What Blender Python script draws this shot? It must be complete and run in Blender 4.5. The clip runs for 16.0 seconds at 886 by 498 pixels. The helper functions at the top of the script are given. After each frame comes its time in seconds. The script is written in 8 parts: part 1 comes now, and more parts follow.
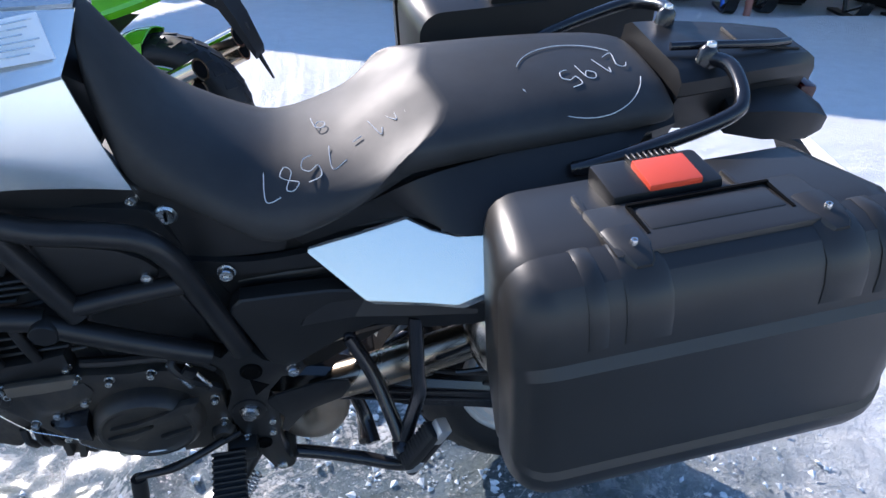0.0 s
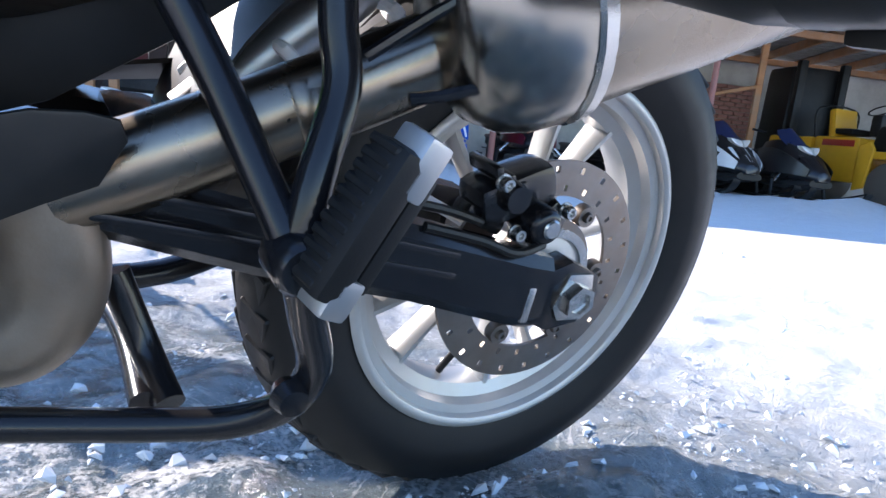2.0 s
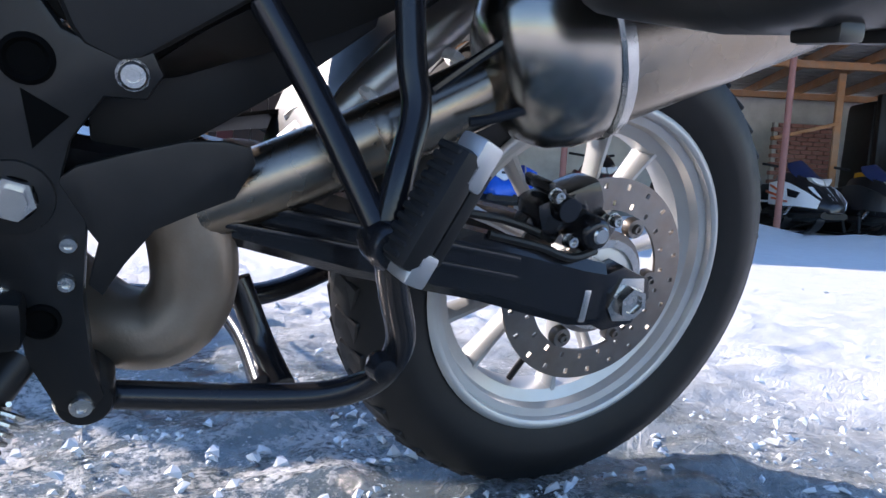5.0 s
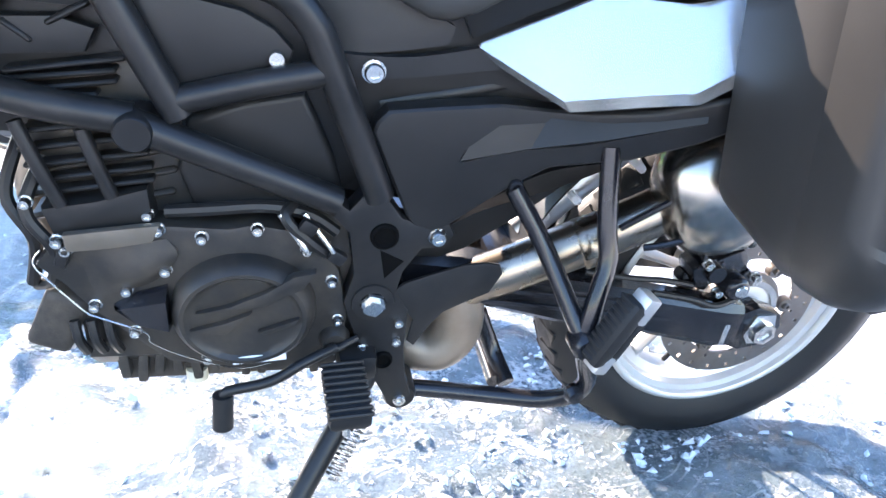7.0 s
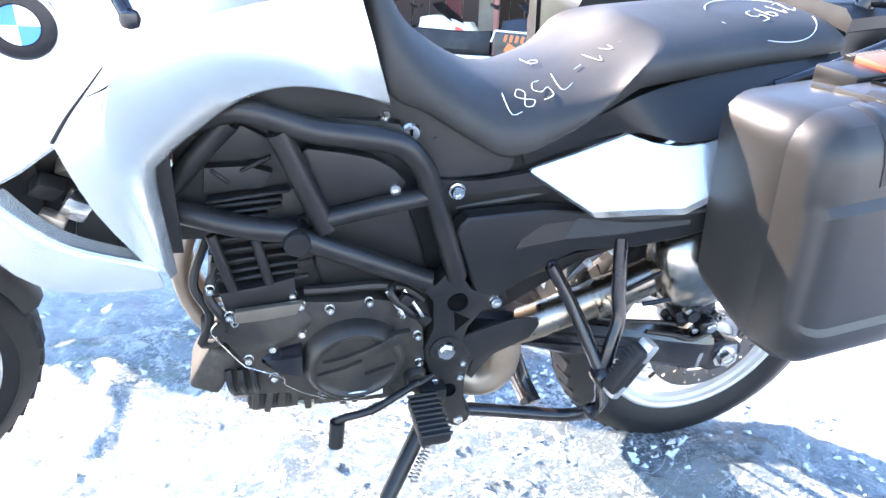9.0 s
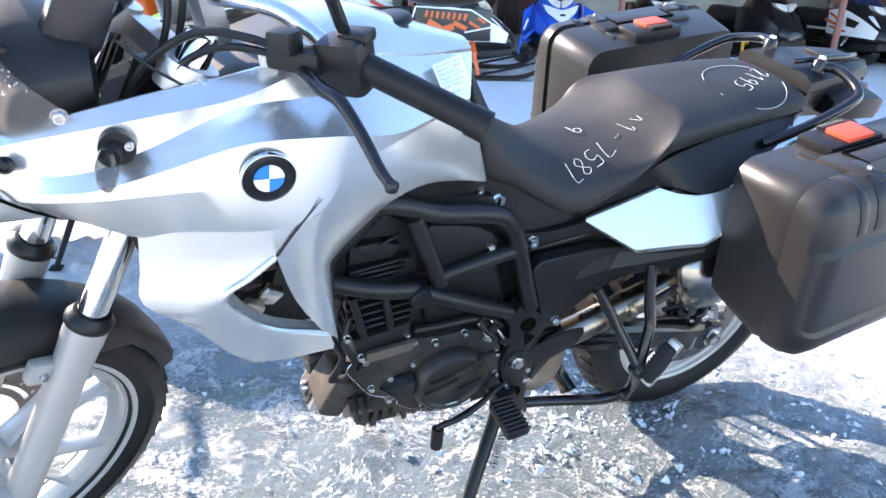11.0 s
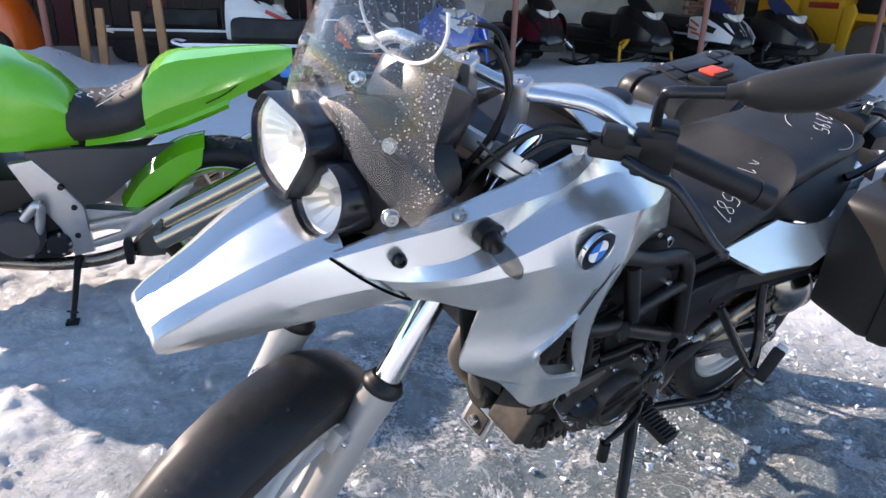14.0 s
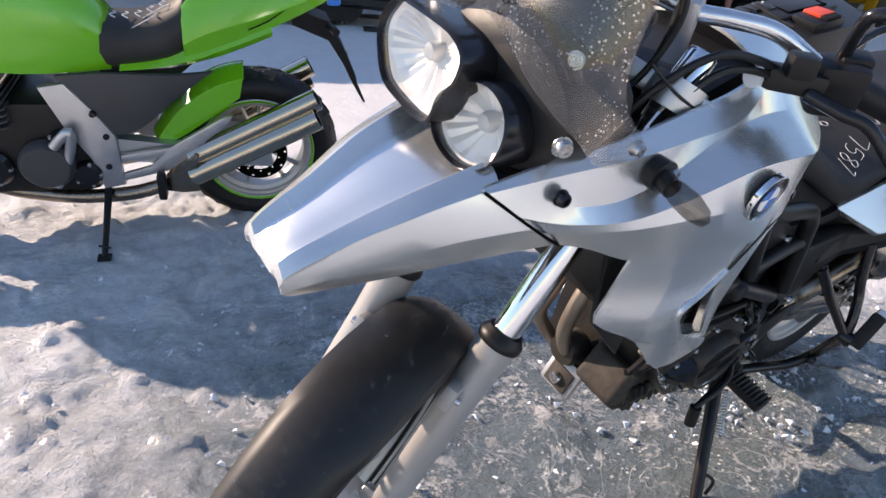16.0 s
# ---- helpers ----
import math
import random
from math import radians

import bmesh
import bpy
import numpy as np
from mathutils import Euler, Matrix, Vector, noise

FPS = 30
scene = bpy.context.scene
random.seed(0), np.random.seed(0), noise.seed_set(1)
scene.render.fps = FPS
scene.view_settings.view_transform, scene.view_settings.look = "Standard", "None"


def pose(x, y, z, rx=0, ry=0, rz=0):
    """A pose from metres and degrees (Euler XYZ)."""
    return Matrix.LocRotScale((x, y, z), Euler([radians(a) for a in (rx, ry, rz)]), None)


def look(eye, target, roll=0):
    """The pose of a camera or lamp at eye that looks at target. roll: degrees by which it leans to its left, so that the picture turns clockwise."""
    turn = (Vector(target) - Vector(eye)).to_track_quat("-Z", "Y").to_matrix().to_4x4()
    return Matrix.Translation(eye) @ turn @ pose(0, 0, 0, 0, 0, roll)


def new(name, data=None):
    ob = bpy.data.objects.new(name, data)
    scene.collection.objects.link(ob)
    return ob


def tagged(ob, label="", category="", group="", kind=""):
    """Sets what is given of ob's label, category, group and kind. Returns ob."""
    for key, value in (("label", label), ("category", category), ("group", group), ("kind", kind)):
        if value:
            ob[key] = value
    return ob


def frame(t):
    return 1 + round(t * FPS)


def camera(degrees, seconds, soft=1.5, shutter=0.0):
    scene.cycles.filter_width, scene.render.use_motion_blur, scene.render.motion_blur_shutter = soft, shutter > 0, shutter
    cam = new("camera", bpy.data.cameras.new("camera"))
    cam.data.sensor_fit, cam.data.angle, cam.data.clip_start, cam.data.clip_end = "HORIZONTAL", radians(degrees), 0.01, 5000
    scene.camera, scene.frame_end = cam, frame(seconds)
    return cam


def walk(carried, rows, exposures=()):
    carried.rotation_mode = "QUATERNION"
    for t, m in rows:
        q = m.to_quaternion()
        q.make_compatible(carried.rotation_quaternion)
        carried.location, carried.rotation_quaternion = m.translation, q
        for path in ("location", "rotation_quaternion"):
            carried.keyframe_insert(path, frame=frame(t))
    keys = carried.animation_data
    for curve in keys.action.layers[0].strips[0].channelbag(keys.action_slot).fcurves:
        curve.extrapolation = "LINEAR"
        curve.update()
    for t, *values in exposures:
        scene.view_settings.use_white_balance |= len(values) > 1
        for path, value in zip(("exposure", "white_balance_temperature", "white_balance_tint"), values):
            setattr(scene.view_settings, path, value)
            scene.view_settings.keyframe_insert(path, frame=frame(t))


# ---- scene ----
cam = camera(66.8, 16.0)
PATH = [
    (0, -0.481, -1.1361, 1.1045, 62.41, -2.79, -9.76),
    (0.5, -0.5749, -1.0419, 0.9992, 66.85, -5.09, -20.37),
    (1, -0.6186, -0.9503, 0.8047, 69.34, -9.5, -24.11),
    (1.5, -0.5507, -0.787, 0.5586, 74.95, -8.26, -29.75),
    (2, -0.4959, -0.7058, 0.4204, 80.2, -6.38, -30.85),
    (2.5, -0.4613, -0.6853, 0.3561, 86.28, -5.7, -34),
    (3, -0.4584, -0.6934, 0.3507, 86.29, -4.13, -35.7),
    (5.5, -0.5639, -0.849, 0.4177, 83.09, -2.21, -20.18),
    (6, -0.5926, -0.8953, 0.4915, 79.28, -1.34, -15.9),
    (6.5, -0.641, -0.9399, 0.614, 74.7, -2.31, -12.97),
    (7, -0.6788, -1.0176, 0.6956, 70.84, -2.7, -10.56),
    (7.5, -0.7116, -1.0381, 0.7368, 70.25, -2.38, -9.82),
    (8, -0.7359, -1.0598, 0.7745, 70.71, -2.17, -10.2),
    (8.5, -0.7966, -1.1445, 0.8199, 71.24, -2.58, -11.5),
    (11, -1.2127, -1.2977, 1.0854, 67.88, -1.29, -22.35),
    (11.5, -1.3145, -1.2698, 1.1086, 68.21, -2.31, -22.71),
    (12, -1.4703, -1.3133, 1.1294, 67.74, -3.46, -29.16),
    (12.5, -1.5678, -1.3129, 1.1437, 68.2, -4.3, -30.68),
    (13, -1.6443, -1.232, 1.1487, 68.82, -2.78, -32.66),
    (13.5, -1.7082, -1.1516, 1.1731, 68.08, -3.13, -33.76),
    (14, -1.7972, -1.0897, 1.2056, 68.19, -1.54, -34.05),
    (14.5, -1.9212, -1.0232, 1.22, 67.88, -1.52, -39.23),
    (15, -1.9844, -0.9766, 1.2088, 66.73, -2.27, -41.53),
    (15.5, -1.9946, -0.9398, 1.1857, 65.48, -4.72, -40.3),
    (16, -1.8978, -0.9015, 1.1368, 64.05, -3.74, -33.38),
]
LIGHT = [(0, 0.92, 5900, 18), (1, 1.27, 5950, 17), (1.5, 1.42, 5950, 18), (2.1, 1.40, 6150, 19), (3, 1.14, 6350, 21), (5.5, 1.1, 6150, 20), (6.2, 1.72, 6150, 18), (7, 2.82, 6550, 20), (8.5, 3.2, 6650, 20), (11, 2.07, 6800, 19), (12, 1.84, 6900, 21), (13, 1.6, 6900, 21), (14.5, 0.82, 6950, 22), (16, 0.72, 7400, 24)]
walk(cam, [(t, pose(*p)) for t, *p in PATH], LIGHT)

# ---- world, sun, exposure ----
SUN_FROM = Vector((-0.45, 0.75, 0.47)).normalized()
world = bpy.data.worlds.new("world")
scene.world = world
world.use_nodes = True
wn = world.node_tree
sky = wn.nodes.new("ShaderNodeTexSky")
sky.sky_type, sky.sun_disc = "NISHITA", False
sky.sun_elevation = math.asin(SUN_FROM.z)
sky.sun_rotation = math.atan2(SUN_FROM.x, SUN_FROM.y)
wn.links.new(sky.outputs[0], wn.nodes["Background"].inputs[0])
wn.nodes["Background"].inputs[1].default_value = 0.15
sky.air_density, sky.dust_density, sky.ozone_density = 1.35, 0.05, 5.0
sun = new("sun", bpy.data.lights.new("sun", "SUN"))
sun.data.energy, sun.data.angle, sun.data.color = 4.5, radians(0.6), (1.0, 0.90, 0.76)
sun.matrix_world = look(SUN_FROM * 30, (0, 0, 0))


# ---- materials ----
def mat(name, col, rough=0.5, metal=0.0, var=0.12, scale=18.0, bump=0.0, bscale=400.0, coat=0.0, spec=0.5, dust=None, dust_amount=0.0, dust_scale=9.0):
    m = bpy.data.materials.new(name)
    m.use_nodes = True
    nt = m.node_tree
    b = nt.nodes["Principled BSDF"]
    b.inputs["Metallic"].default_value = metal
    b.inputs["Coat Weight"].default_value = coat
    b.inputs["Coat Roughness"].default_value = 0.08
    b.inputs["Specular IOR Level"].default_value = spec
    tc = nt.nodes.new("ShaderNodeTexCoord")
    n1 = nt.nodes.new("ShaderNodeTexNoise")
    n1.inputs["Scale"].default_value, n1.inputs["Detail"].default_value = scale, 6
    n2 = nt.nodes.new("ShaderNodeTexNoise")
    n2.inputs["Scale"].default_value, n2.inputs["Detail"].default_value = bscale, 3
    nt.links.new(tc.outputs["Object"], n1.inputs["Vector"])
    nt.links.new(tc.outputs["Object"], n2.inputs["Vector"])
    ramp = nt.nodes.new("ShaderNodeMix")
    ramp.data_type = "RGBA"
    ramp.inputs[6].default_value = (*[c * (1 - var) for c in col], 1)
    ramp.inputs[7].default_value = (*[min(1, c * (1 + var)) for c in col], 1)
    nt.links.new(n1.outputs["Fac"], ramp.inputs[0])
    out = ramp.outputs[2]
    if dust:
        n3 = nt.nodes.new("ShaderNodeTexNoise")
        n3.inputs["Scale"].default_value, n3.inputs["Detail"].default_value, n3.inputs["Roughness"].default_value = dust_scale, 8, 0.65
        nt.links.new(tc.outputs["Object"], n3.inputs["Vector"])
        rg = nt.nodes.new("ShaderNodeMapRange")
        rg.inputs[1].default_value, rg.inputs[2].default_value, rg.inputs[4].default_value = 0.42, 0.72, dust_amount
        nt.links.new(n3.outputs["Fac"], rg.inputs[0])
        mx = nt.nodes.new("ShaderNodeMix")
        mx.data_type = "RGBA"
        mx.inputs[7].default_value = (*dust, 1)
        nt.links.new(rg.outputs[0], mx.inputs[0])
        nt.links.new(out, mx.inputs[6])
        out = mx.outputs[2]
    nt.links.new(out, b.inputs["Base Color"])
    rr = nt.nodes.new("ShaderNodeMapRange")
    rr.inputs[3].default_value, rr.inputs[4].default_value = max(0.02, rough * 0.75), min(1, rough * 1.25)
    nt.links.new(n1.outputs["Fac"], rr.inputs[0])
    nt.links.new(rr.outputs[0], b.inputs["Roughness"])
    if bump:
        bp = nt.nodes.new("ShaderNodeBump")
        bp.inputs["Strength"].default_value, bp.inputs["Distance"].default_value = bump, 0.002
        nt.links.new(n2.outputs["Fac"], bp.inputs["Height"])
        nt.links.new(bp.outputs[0], b.inputs["Normal"])
    return m


def glass(name, col, rough=0.03, alpha_tint=0.6, speck=0.0):
    m = bpy.data.materials.new(name)
    m.use_nodes = True
    nt = m.node_tree
    nt.nodes.remove(nt.nodes["Principled BSDF"])
    tr = nt.nodes.new("ShaderNodeBsdfTransparent")
    tr.inputs[0].default_value = (*col, 1)
    gl = nt.nodes.new("ShaderNodeBsdfGlossy")
    gl.inputs["Roughness"].default_value = rough
    df = nt.nodes.new("ShaderNodeBsdfTranslucent")
    df.inputs[0].default_value = (0.85, 0.85, 0.85, 1)
    lw = nt.nodes.new("ShaderNodeLayerWeight")
    lw.inputs[0].default_value = 0.5
    pw = nt.nodes.new("ShaderNodeMath")
    pw.operation = "POWER"
    pw.inputs[1].default_value = 5.0
    fr = nt.nodes.new("ShaderNodeMath")
    fr.operation = "MULTIPLY_ADD"
    fr.inputs[1].default_value, fr.inputs[2].default_value = 0.95, 0.04
    nt.links.new(lw.outputs["Facing"], pw.inputs[0])
    nt.links.new(pw.outputs[0], fr.inputs[0])
    mx = nt.nodes.new("ShaderNodeMixShader")
    nt.links.new(fr.outputs[0], mx.inputs[0])
    nt.links.new(tr.outputs[0], mx.inputs[1])
    nt.links.new(gl.outputs[0], mx.inputs[2])
    end = mx.outputs[0]
    if speck:
        tc = nt.nodes.new("ShaderNodeTexCoord")
        vo = nt.nodes.new("ShaderNodeTexVoronoi")
        vo.inputs["Scale"].default_value = 165
        no = nt.nodes.new("ShaderNodeTexNoise")
        no.inputs["Scale"].default_value, no.inputs["Detail"].default_value = 14, 4
        nt.links.new(tc.outputs["Object"], vo.inputs["Vector"])
        nt.links.new(tc.outputs["Object"], no.inputs["Vector"])
        a = nt.nodes.new("ShaderNodeMapRange")
        a.inputs[1].default_value, a.inputs[2].default_value, a.inputs[3].default_value, a.inputs[4].default_value = 0.14, 0.24, 1, 0
        nt.links.new(vo.outputs["Distance"], a.inputs[0])
        c = nt.nodes.new("ShaderNodeMapRange")
        c.inputs[1].default_value, c.inputs[2].default_value = 0.40, 0.62
        nt.links.new(no.outputs["Fac"], c.inputs[0])
        mu = nt.nodes.new("ShaderNodeMath")
        mu.operation = "MULTIPLY"
        nt.links.new(a.outputs[0], mu.inputs[0])
        nt.links.new(c.outputs[0], mu.inputs[1])
        haze = nt.nodes.new("ShaderNodeMath")
        haze.operation = "MULTIPLY_ADD"
        haze.inputs[1].default_value, haze.inputs[2].default_value = speck, 0.03
        nt.links.new(mu.outputs[0], haze.inputs[0])
        m2 = nt.nodes.new("ShaderNodeMixShader")
        nt.links.new(haze.outputs[0], m2.inputs[0])
        nt.links.new(end, m2.inputs[1])
        nt.links.new(df.outputs[0], m2.inputs[2])
        end = m2.outputs[0]
    nt.links.new(end, nt.nodes["Material Output"].inputs[0])
    return m


def ground_material():
    m = bpy.data.materials.new("packed_ice_and_snow")
    m.use_nodes = True
    nt = m.node_tree
    b = nt.nodes["Principled BSDF"]
    L = nt.links.new
    tc = nt.nodes.new("ShaderNodeTexCoord")

    def noi(scale, detail=6, rough=0.6, dist=0.0):
        n = nt.nodes.new("ShaderNodeTexNoise")
        for k, v in (("Scale", scale), ("Detail", detail), ("Roughness", rough), ("Distortion", dist)):
            n.inputs[k].default_value = v
        L(tc.outputs["Object"], n.inputs["Vector"])
        return n.outputs["Fac"]

    def rng(sock, a, c, lo=0.0, hi=1.0):
        r = nt.nodes.new("ShaderNodeMapRange")
        for k, v in zip((1, 2, 3, 4), (a, c, lo, hi)):
            if isinstance(v, bpy.types.NodeSocket):
                L(v, r.inputs[k])
            else:
                r.inputs[k].default_value = v
        L(sock, r.inputs[0])
        return r.outputs[0]

    def mth(op, p, q):
        n = nt.nodes.new("ShaderNodeMath")
        n.operation = op
        n.use_clamp = op == "ADD"
        for k, v in ((0, p), (1, q)):
            if isinstance(v, bpy.types.NodeSocket):
                L(v, n.inputs[k])
            else:
                n.inputs[k].default_value = v
        return n.outputs[0]

    big = noi(1.7, 6, 0.62, 0.8)
    mid = noi(7, 10, 0.72, 0.7)
    fine = noi(70, 6, 0.75)
    crumbs = nt.nodes.new("ShaderNodeTexVoronoi")
    crumbs.inputs["Scale"].default_value = 48
    L(tc.outputs["Object"], crumbs.inputs["Vector"])
    grit = nt.nodes.new("ShaderNodeTexVoronoi")
    grit.inputs["Scale"].default_value = 140
    L(tc.outputs["Object"], grit.inputs["Vector"])
    vein = mth("ABSOLUTE", mth("SUBTRACT", noi(3.2, 4, 0.55, 1.8), 0.5), 0)
    veins = mth("MULTIPLY", rng(vein, 0.0, 0.018, 0.75, 0.0), rng(mid, 0.40, 0.56))
    # bare ice round the bike; its dark centre also paints in the bike's shadow
    sx = nt.nodes.new("ShaderNodeVectorMath")
    sx.operation = "DISTANCE"
    sx.inputs[1].default_value = (-0.72, -0.36, 0.0)
    L(tc.outputs["Object"], sx.inputs[0])
    fx = nt.nodes.new("ShaderNodeVectorMath")
    fx.operation = "DISTANCE"
    fx.inputs[1].default_value = (-1.35, 0.35, 0.0)
    L(tc.outputs["Object"], fx.inputs[0])
    far = rng(mth("ADD", mth("MULTIPLY", fx.outputs["Value"], 0.4), mth("MULTIPLY", mid, 0.4)), 0.72, 1.05)
    snowy = mth("MULTIPLY", rng(mth("ADD", mth("MULTIPLY", sx.outputs["Value"], 0.23), mth("MULTIPLY", mid, 0.30)), 0.36, 0.55), rng(mth("ADD", mth("MULTIPLY", fine, 0.55), mth("MULTIPLY", mid, 0.45)), 0.40, 0.53, mth("ADD", mth("MULTIPLY", far, 0.20), 0.74), 0.98))
    crust0 = rng(mth("ADD", mth("MULTIPLY", big, 0.36), mth("ADD", mth("MULTIPLY", mid, 0.46), mth("MULTIPLY", fine, 0.44))), 0.652, 0.715)
    crust = mth("MAXIMUM", crust0, snowy)
    specks = mth("MULTIPLY", rng(crumbs.outputs["Distance"], 0.16, 0.26, 1, 0), rng(mid, 0.44, 0.58))
    specks2 = mth("MULTIPLY", rng(grit.outputs["Distance"], 0.14, 0.24, 0.6, 0), rng(mid, 0.42, 0.62))
    white = mth("MAXIMUM", mth("MAXIMUM", crust, veins), mth("MAXIMUM", specks, specks2))
    ice = nt.nodes.new("ShaderNodeMix")
    ice.data_type = "RGBA"
    ice.inputs[6].default_value, ice.inputs[7].default_value = (0.105, 0.140, 0.152, 1), (0.27, 0.325, 0.34, 1)
    L(rng(fine, 0.3, 0.7), ice.inputs[0])
    col = nt.nodes.new("ShaderNodeMix")
    col.data_type = "RGBA"
    # warm dirt, and the small shadows of gritty pits painted into the snow
    dirt_pit_shade = nt.nodes.new("ShaderNodeMix")
    dirt_pit_shade.data_type = "RGBA"
    dirt_pit_shade.inputs[6].default_value, dirt_pit_shade.inputs[7].default_value = (0.90, 0.915, 0.925, 1), (0.72, 0.69, 0.65, 1)
    L(mth("MULTIPLY", mth("MULTIPLY", rng(noi(5.5, 8, 0.7), 0.42, 0.66), mth("SUBTRACT", 1.0, mth("MULTIPLY", far, 0.8))), rng(fine, 0.42, 0.62)), dirt_pit_shade.inputs[0])
    L(dirt_pit_shade.outputs[2], col.inputs[7])
    L(white, col.inputs[0])
    L(ice.outputs[2], col.inputs[6])
    L(col.outputs[2], b.inputs["Base Color"])
    L(rng(white, 0, 1, 0.16, 0.75), b.inputs["Roughness"])
    L(rng(white, 0, 1, 0.9, 0.05), b.inputs["Coat Weight"])
    b.inputs["Coat Roughness"].default_value, b.inputs["Coat IOR"].default_value = 0.20, 1.4
    lumps = noi(26, 8, 0.7, 0.4)
    grain = noi(170, 4, 0.7)
    h = mth("ADD", mth("ADD", mth("MULTIPLY", white, 0.20), mth("MULTIPLY", grain, 0.22)), mth("ADD", mth("MULTIPLY", fine, 0.42), mth("MULTIPLY", lumps, 0.30)))
    bp = nt.nodes.new("ShaderNodeBump")
    bp.inputs["Strength"].default_value, bp.inputs["Distance"].default_value = 1.0, 0.042
    L(h, bp.inputs["Height"])
    L(bp.outputs[0], b.inputs["Normal"])
    return m


SILVER = mat("silver_metallic_paint", (0.69, 0.71, 0.70), 0.26, 0.80, 0.05, 3, 0.003, 1500, 0.20, dust=(0.55, 0.52, 0.48), dust_amount=0.14, dust_scale=5)
BLACK = mat("black_textured_plastic", (0.011, 0.0108, 0.011), 0.42, 0, 0.2, 25, 0.025, 1500, spec=0.29, dust=(0.08, 0.075, 0.07), dust_amount=0.07)
BLACKGLOSS = mat("black_gloss_paint", (0.009, 0.009, 0.011), 0.22, 0, 0.2, 20, 0.01, 600, 0.12, spec=0.4, dust=(0.10, 0.09, 0.08), dust_amount=0.07)
FRAMEBLACK = mat("black_frame_paint", (0.010, 0.010, 0.0105), 0.36, 0.0, 0.2, 30, 0.02, 800, spec=0.29, dust=(0.14, 0.12, 0.10), dust_amount=0.09)
ENGINE = mat("dark_engine_casting", (0.022, 0.021, 0.020), 0.40, 0.2, 0.25, 30, 0.05, 700, spec=0.35, dust=(0.17, 0.13, 0.09), dust_amount=0.24, dust_scale=14)
MUDDY = mat("muddy_engine_casting", (0.026, 0.022, 0.018), 0.7, 0.1, 0.4, 40, 0.3, 300, dust=(0.17, 0.135, 0.10), dust_amount=0.36, dust_scale=18)
RUBBER = mat("tyre_rubber", (0.010, 0.010, 0.0105), 0.52, 0, 0.25, 30, 0.06, 500, spec=0.3, dust=(0.10, 0.09, 0.08), dust_amount=0.07)
SEATVINYL = mat("seat_vinyl", (0.023, 0.0225, 0.022), 0.55, 0, 0.12, 10, 0.05, 1400, spec=0.24, dust=(0.17, 0.16, 0.15), dust_amount=0.14, dust_scale=4)
RIMSILVER = mat("cast_wheel_paint", (0.52, 0.52, 0.51), 0.38, 0.45, 0.08, 12, 0.015, 700, dust=(0.35, 0.31, 0.26), dust_amount=0.25, dust_scale=14)
FORKSILVER = mat("fork_leg_paint", (0.42, 0.41, 0.395), 0.42, 0.35, 0.08, 10, 0.015, 700, dust=(0.42, 0.38, 0.32), dust_amount=0.3, dust_scale=12)
CHROME = mat("chrome", (0.78, 0.78, 0.78), 0.07, 1.0, 0.04, 20, 0.0)
STEEL = mat("bright_steel", (0.58, 0.57, 0.55), 0.26, 1.0, 0.12, 60, 0.05, 900)
BRUSHED = mat("brushed_stainless", (0.30, 0.255, 0.205), 0.27, 1.0, 0.20, 14, 0.06, 900, dust=(0.22, 0.15, 0.09), dust_amount=0.60, dust_scale=6)
HEADER = mat("heat_stained_header", (0.38, 0.32, 0.26), 0.45, 0.85, 0.3, 16, 0.12, 300, dust=(0.30, 0.22, 0.16), dust_amount=0.7, dust_scale=10)
DISC = mat("drilled_disc_steel", (0.27, 0.245, 0.225), 0.34, 1.0, 0.2, 60, 0.05, 900, dust=(0.25, 0.17, 0.12), dust_amount=0.4, dust_scale=20)
ALLOY = mat("cast_alloy", (0.55, 0.55, 0.55), 0.40, 0.9, 0.1, 40, 0.08, 700)
CASEPLASTIC = mat("grained_case_plastic", (0.024, 0.0225, 0.0205), 0.38, 0, 0.10, 6, 0.035, 1100, spec=0.32, dust=(0.09, 0.085, 0.08), dust_amount=0.08, dust_scale=4)
RED = mat("orange_red_plastic", (0.75, 0.075, 0.030), 0.45, 0, 0.06, 30, 0.02)
WHITE = mat("white_paint", (0.80, 0.80, 0.80), 0.5, 0, 0.05, 30)
CHALK = mat("white_marker", (0.60, 0.60, 0.59), 0.8, 0, 0.2, 120)
BADGEBLUE = mat("enamel_blue", (0.03, 0.22, 0.72), 0.15, 0, 0.05, 30, coat=0.6)
REFLECTOR = mat("headlamp_reflector", (0.95, 0.90, 0.82), 0.32, 0.35, 0.04, 14, 0.05, 60)
SCREEN = glass("clear_windscreen", (0.90, 0.90, 0.89), 0.03, speck=0.95)
LENS = glass("clear_lens", (0.97, 0.97, 0.97), 0.03)
SMOKED = glass("smoked_lens", (0.55, 0.53, 0.50), 0.06)
DARKHOLE = mat("dark_recess", (0.003, 0.003, 0.003), 0.9, spec=0.05)


# ---- mesh helpers ----
def link(name, bm, material, parent=None, label="", smooth=40):
    me = bpy.data.meshes.new(name)
    if smooth:
        bmesh.ops.recalc_face_normals(bm, faces=bm.faces)
        lim = math.cos(radians(smooth))
        for f in bm.faces:
            f.smooth = True
        for e in bm.edges:
            if len(e.link_faces) == 2 and e.link_faces[0].normal.dot(e.link_faces[1].normal) < lim:
                e.smooth = False
    bm.to_mesh(me)
    bm.free()
    for k in material if isinstance(material, (list, tuple)) else (material,):
        me.materials.append(k)
    ob = new(name, me)
    if parent:
        ob.parent = parent
    if label:
        ob["label"] = label
    return ob


def part(name, bm, material, parent, label="", smooth=40):
    return link(name, bm, material, parent, label, smooth)


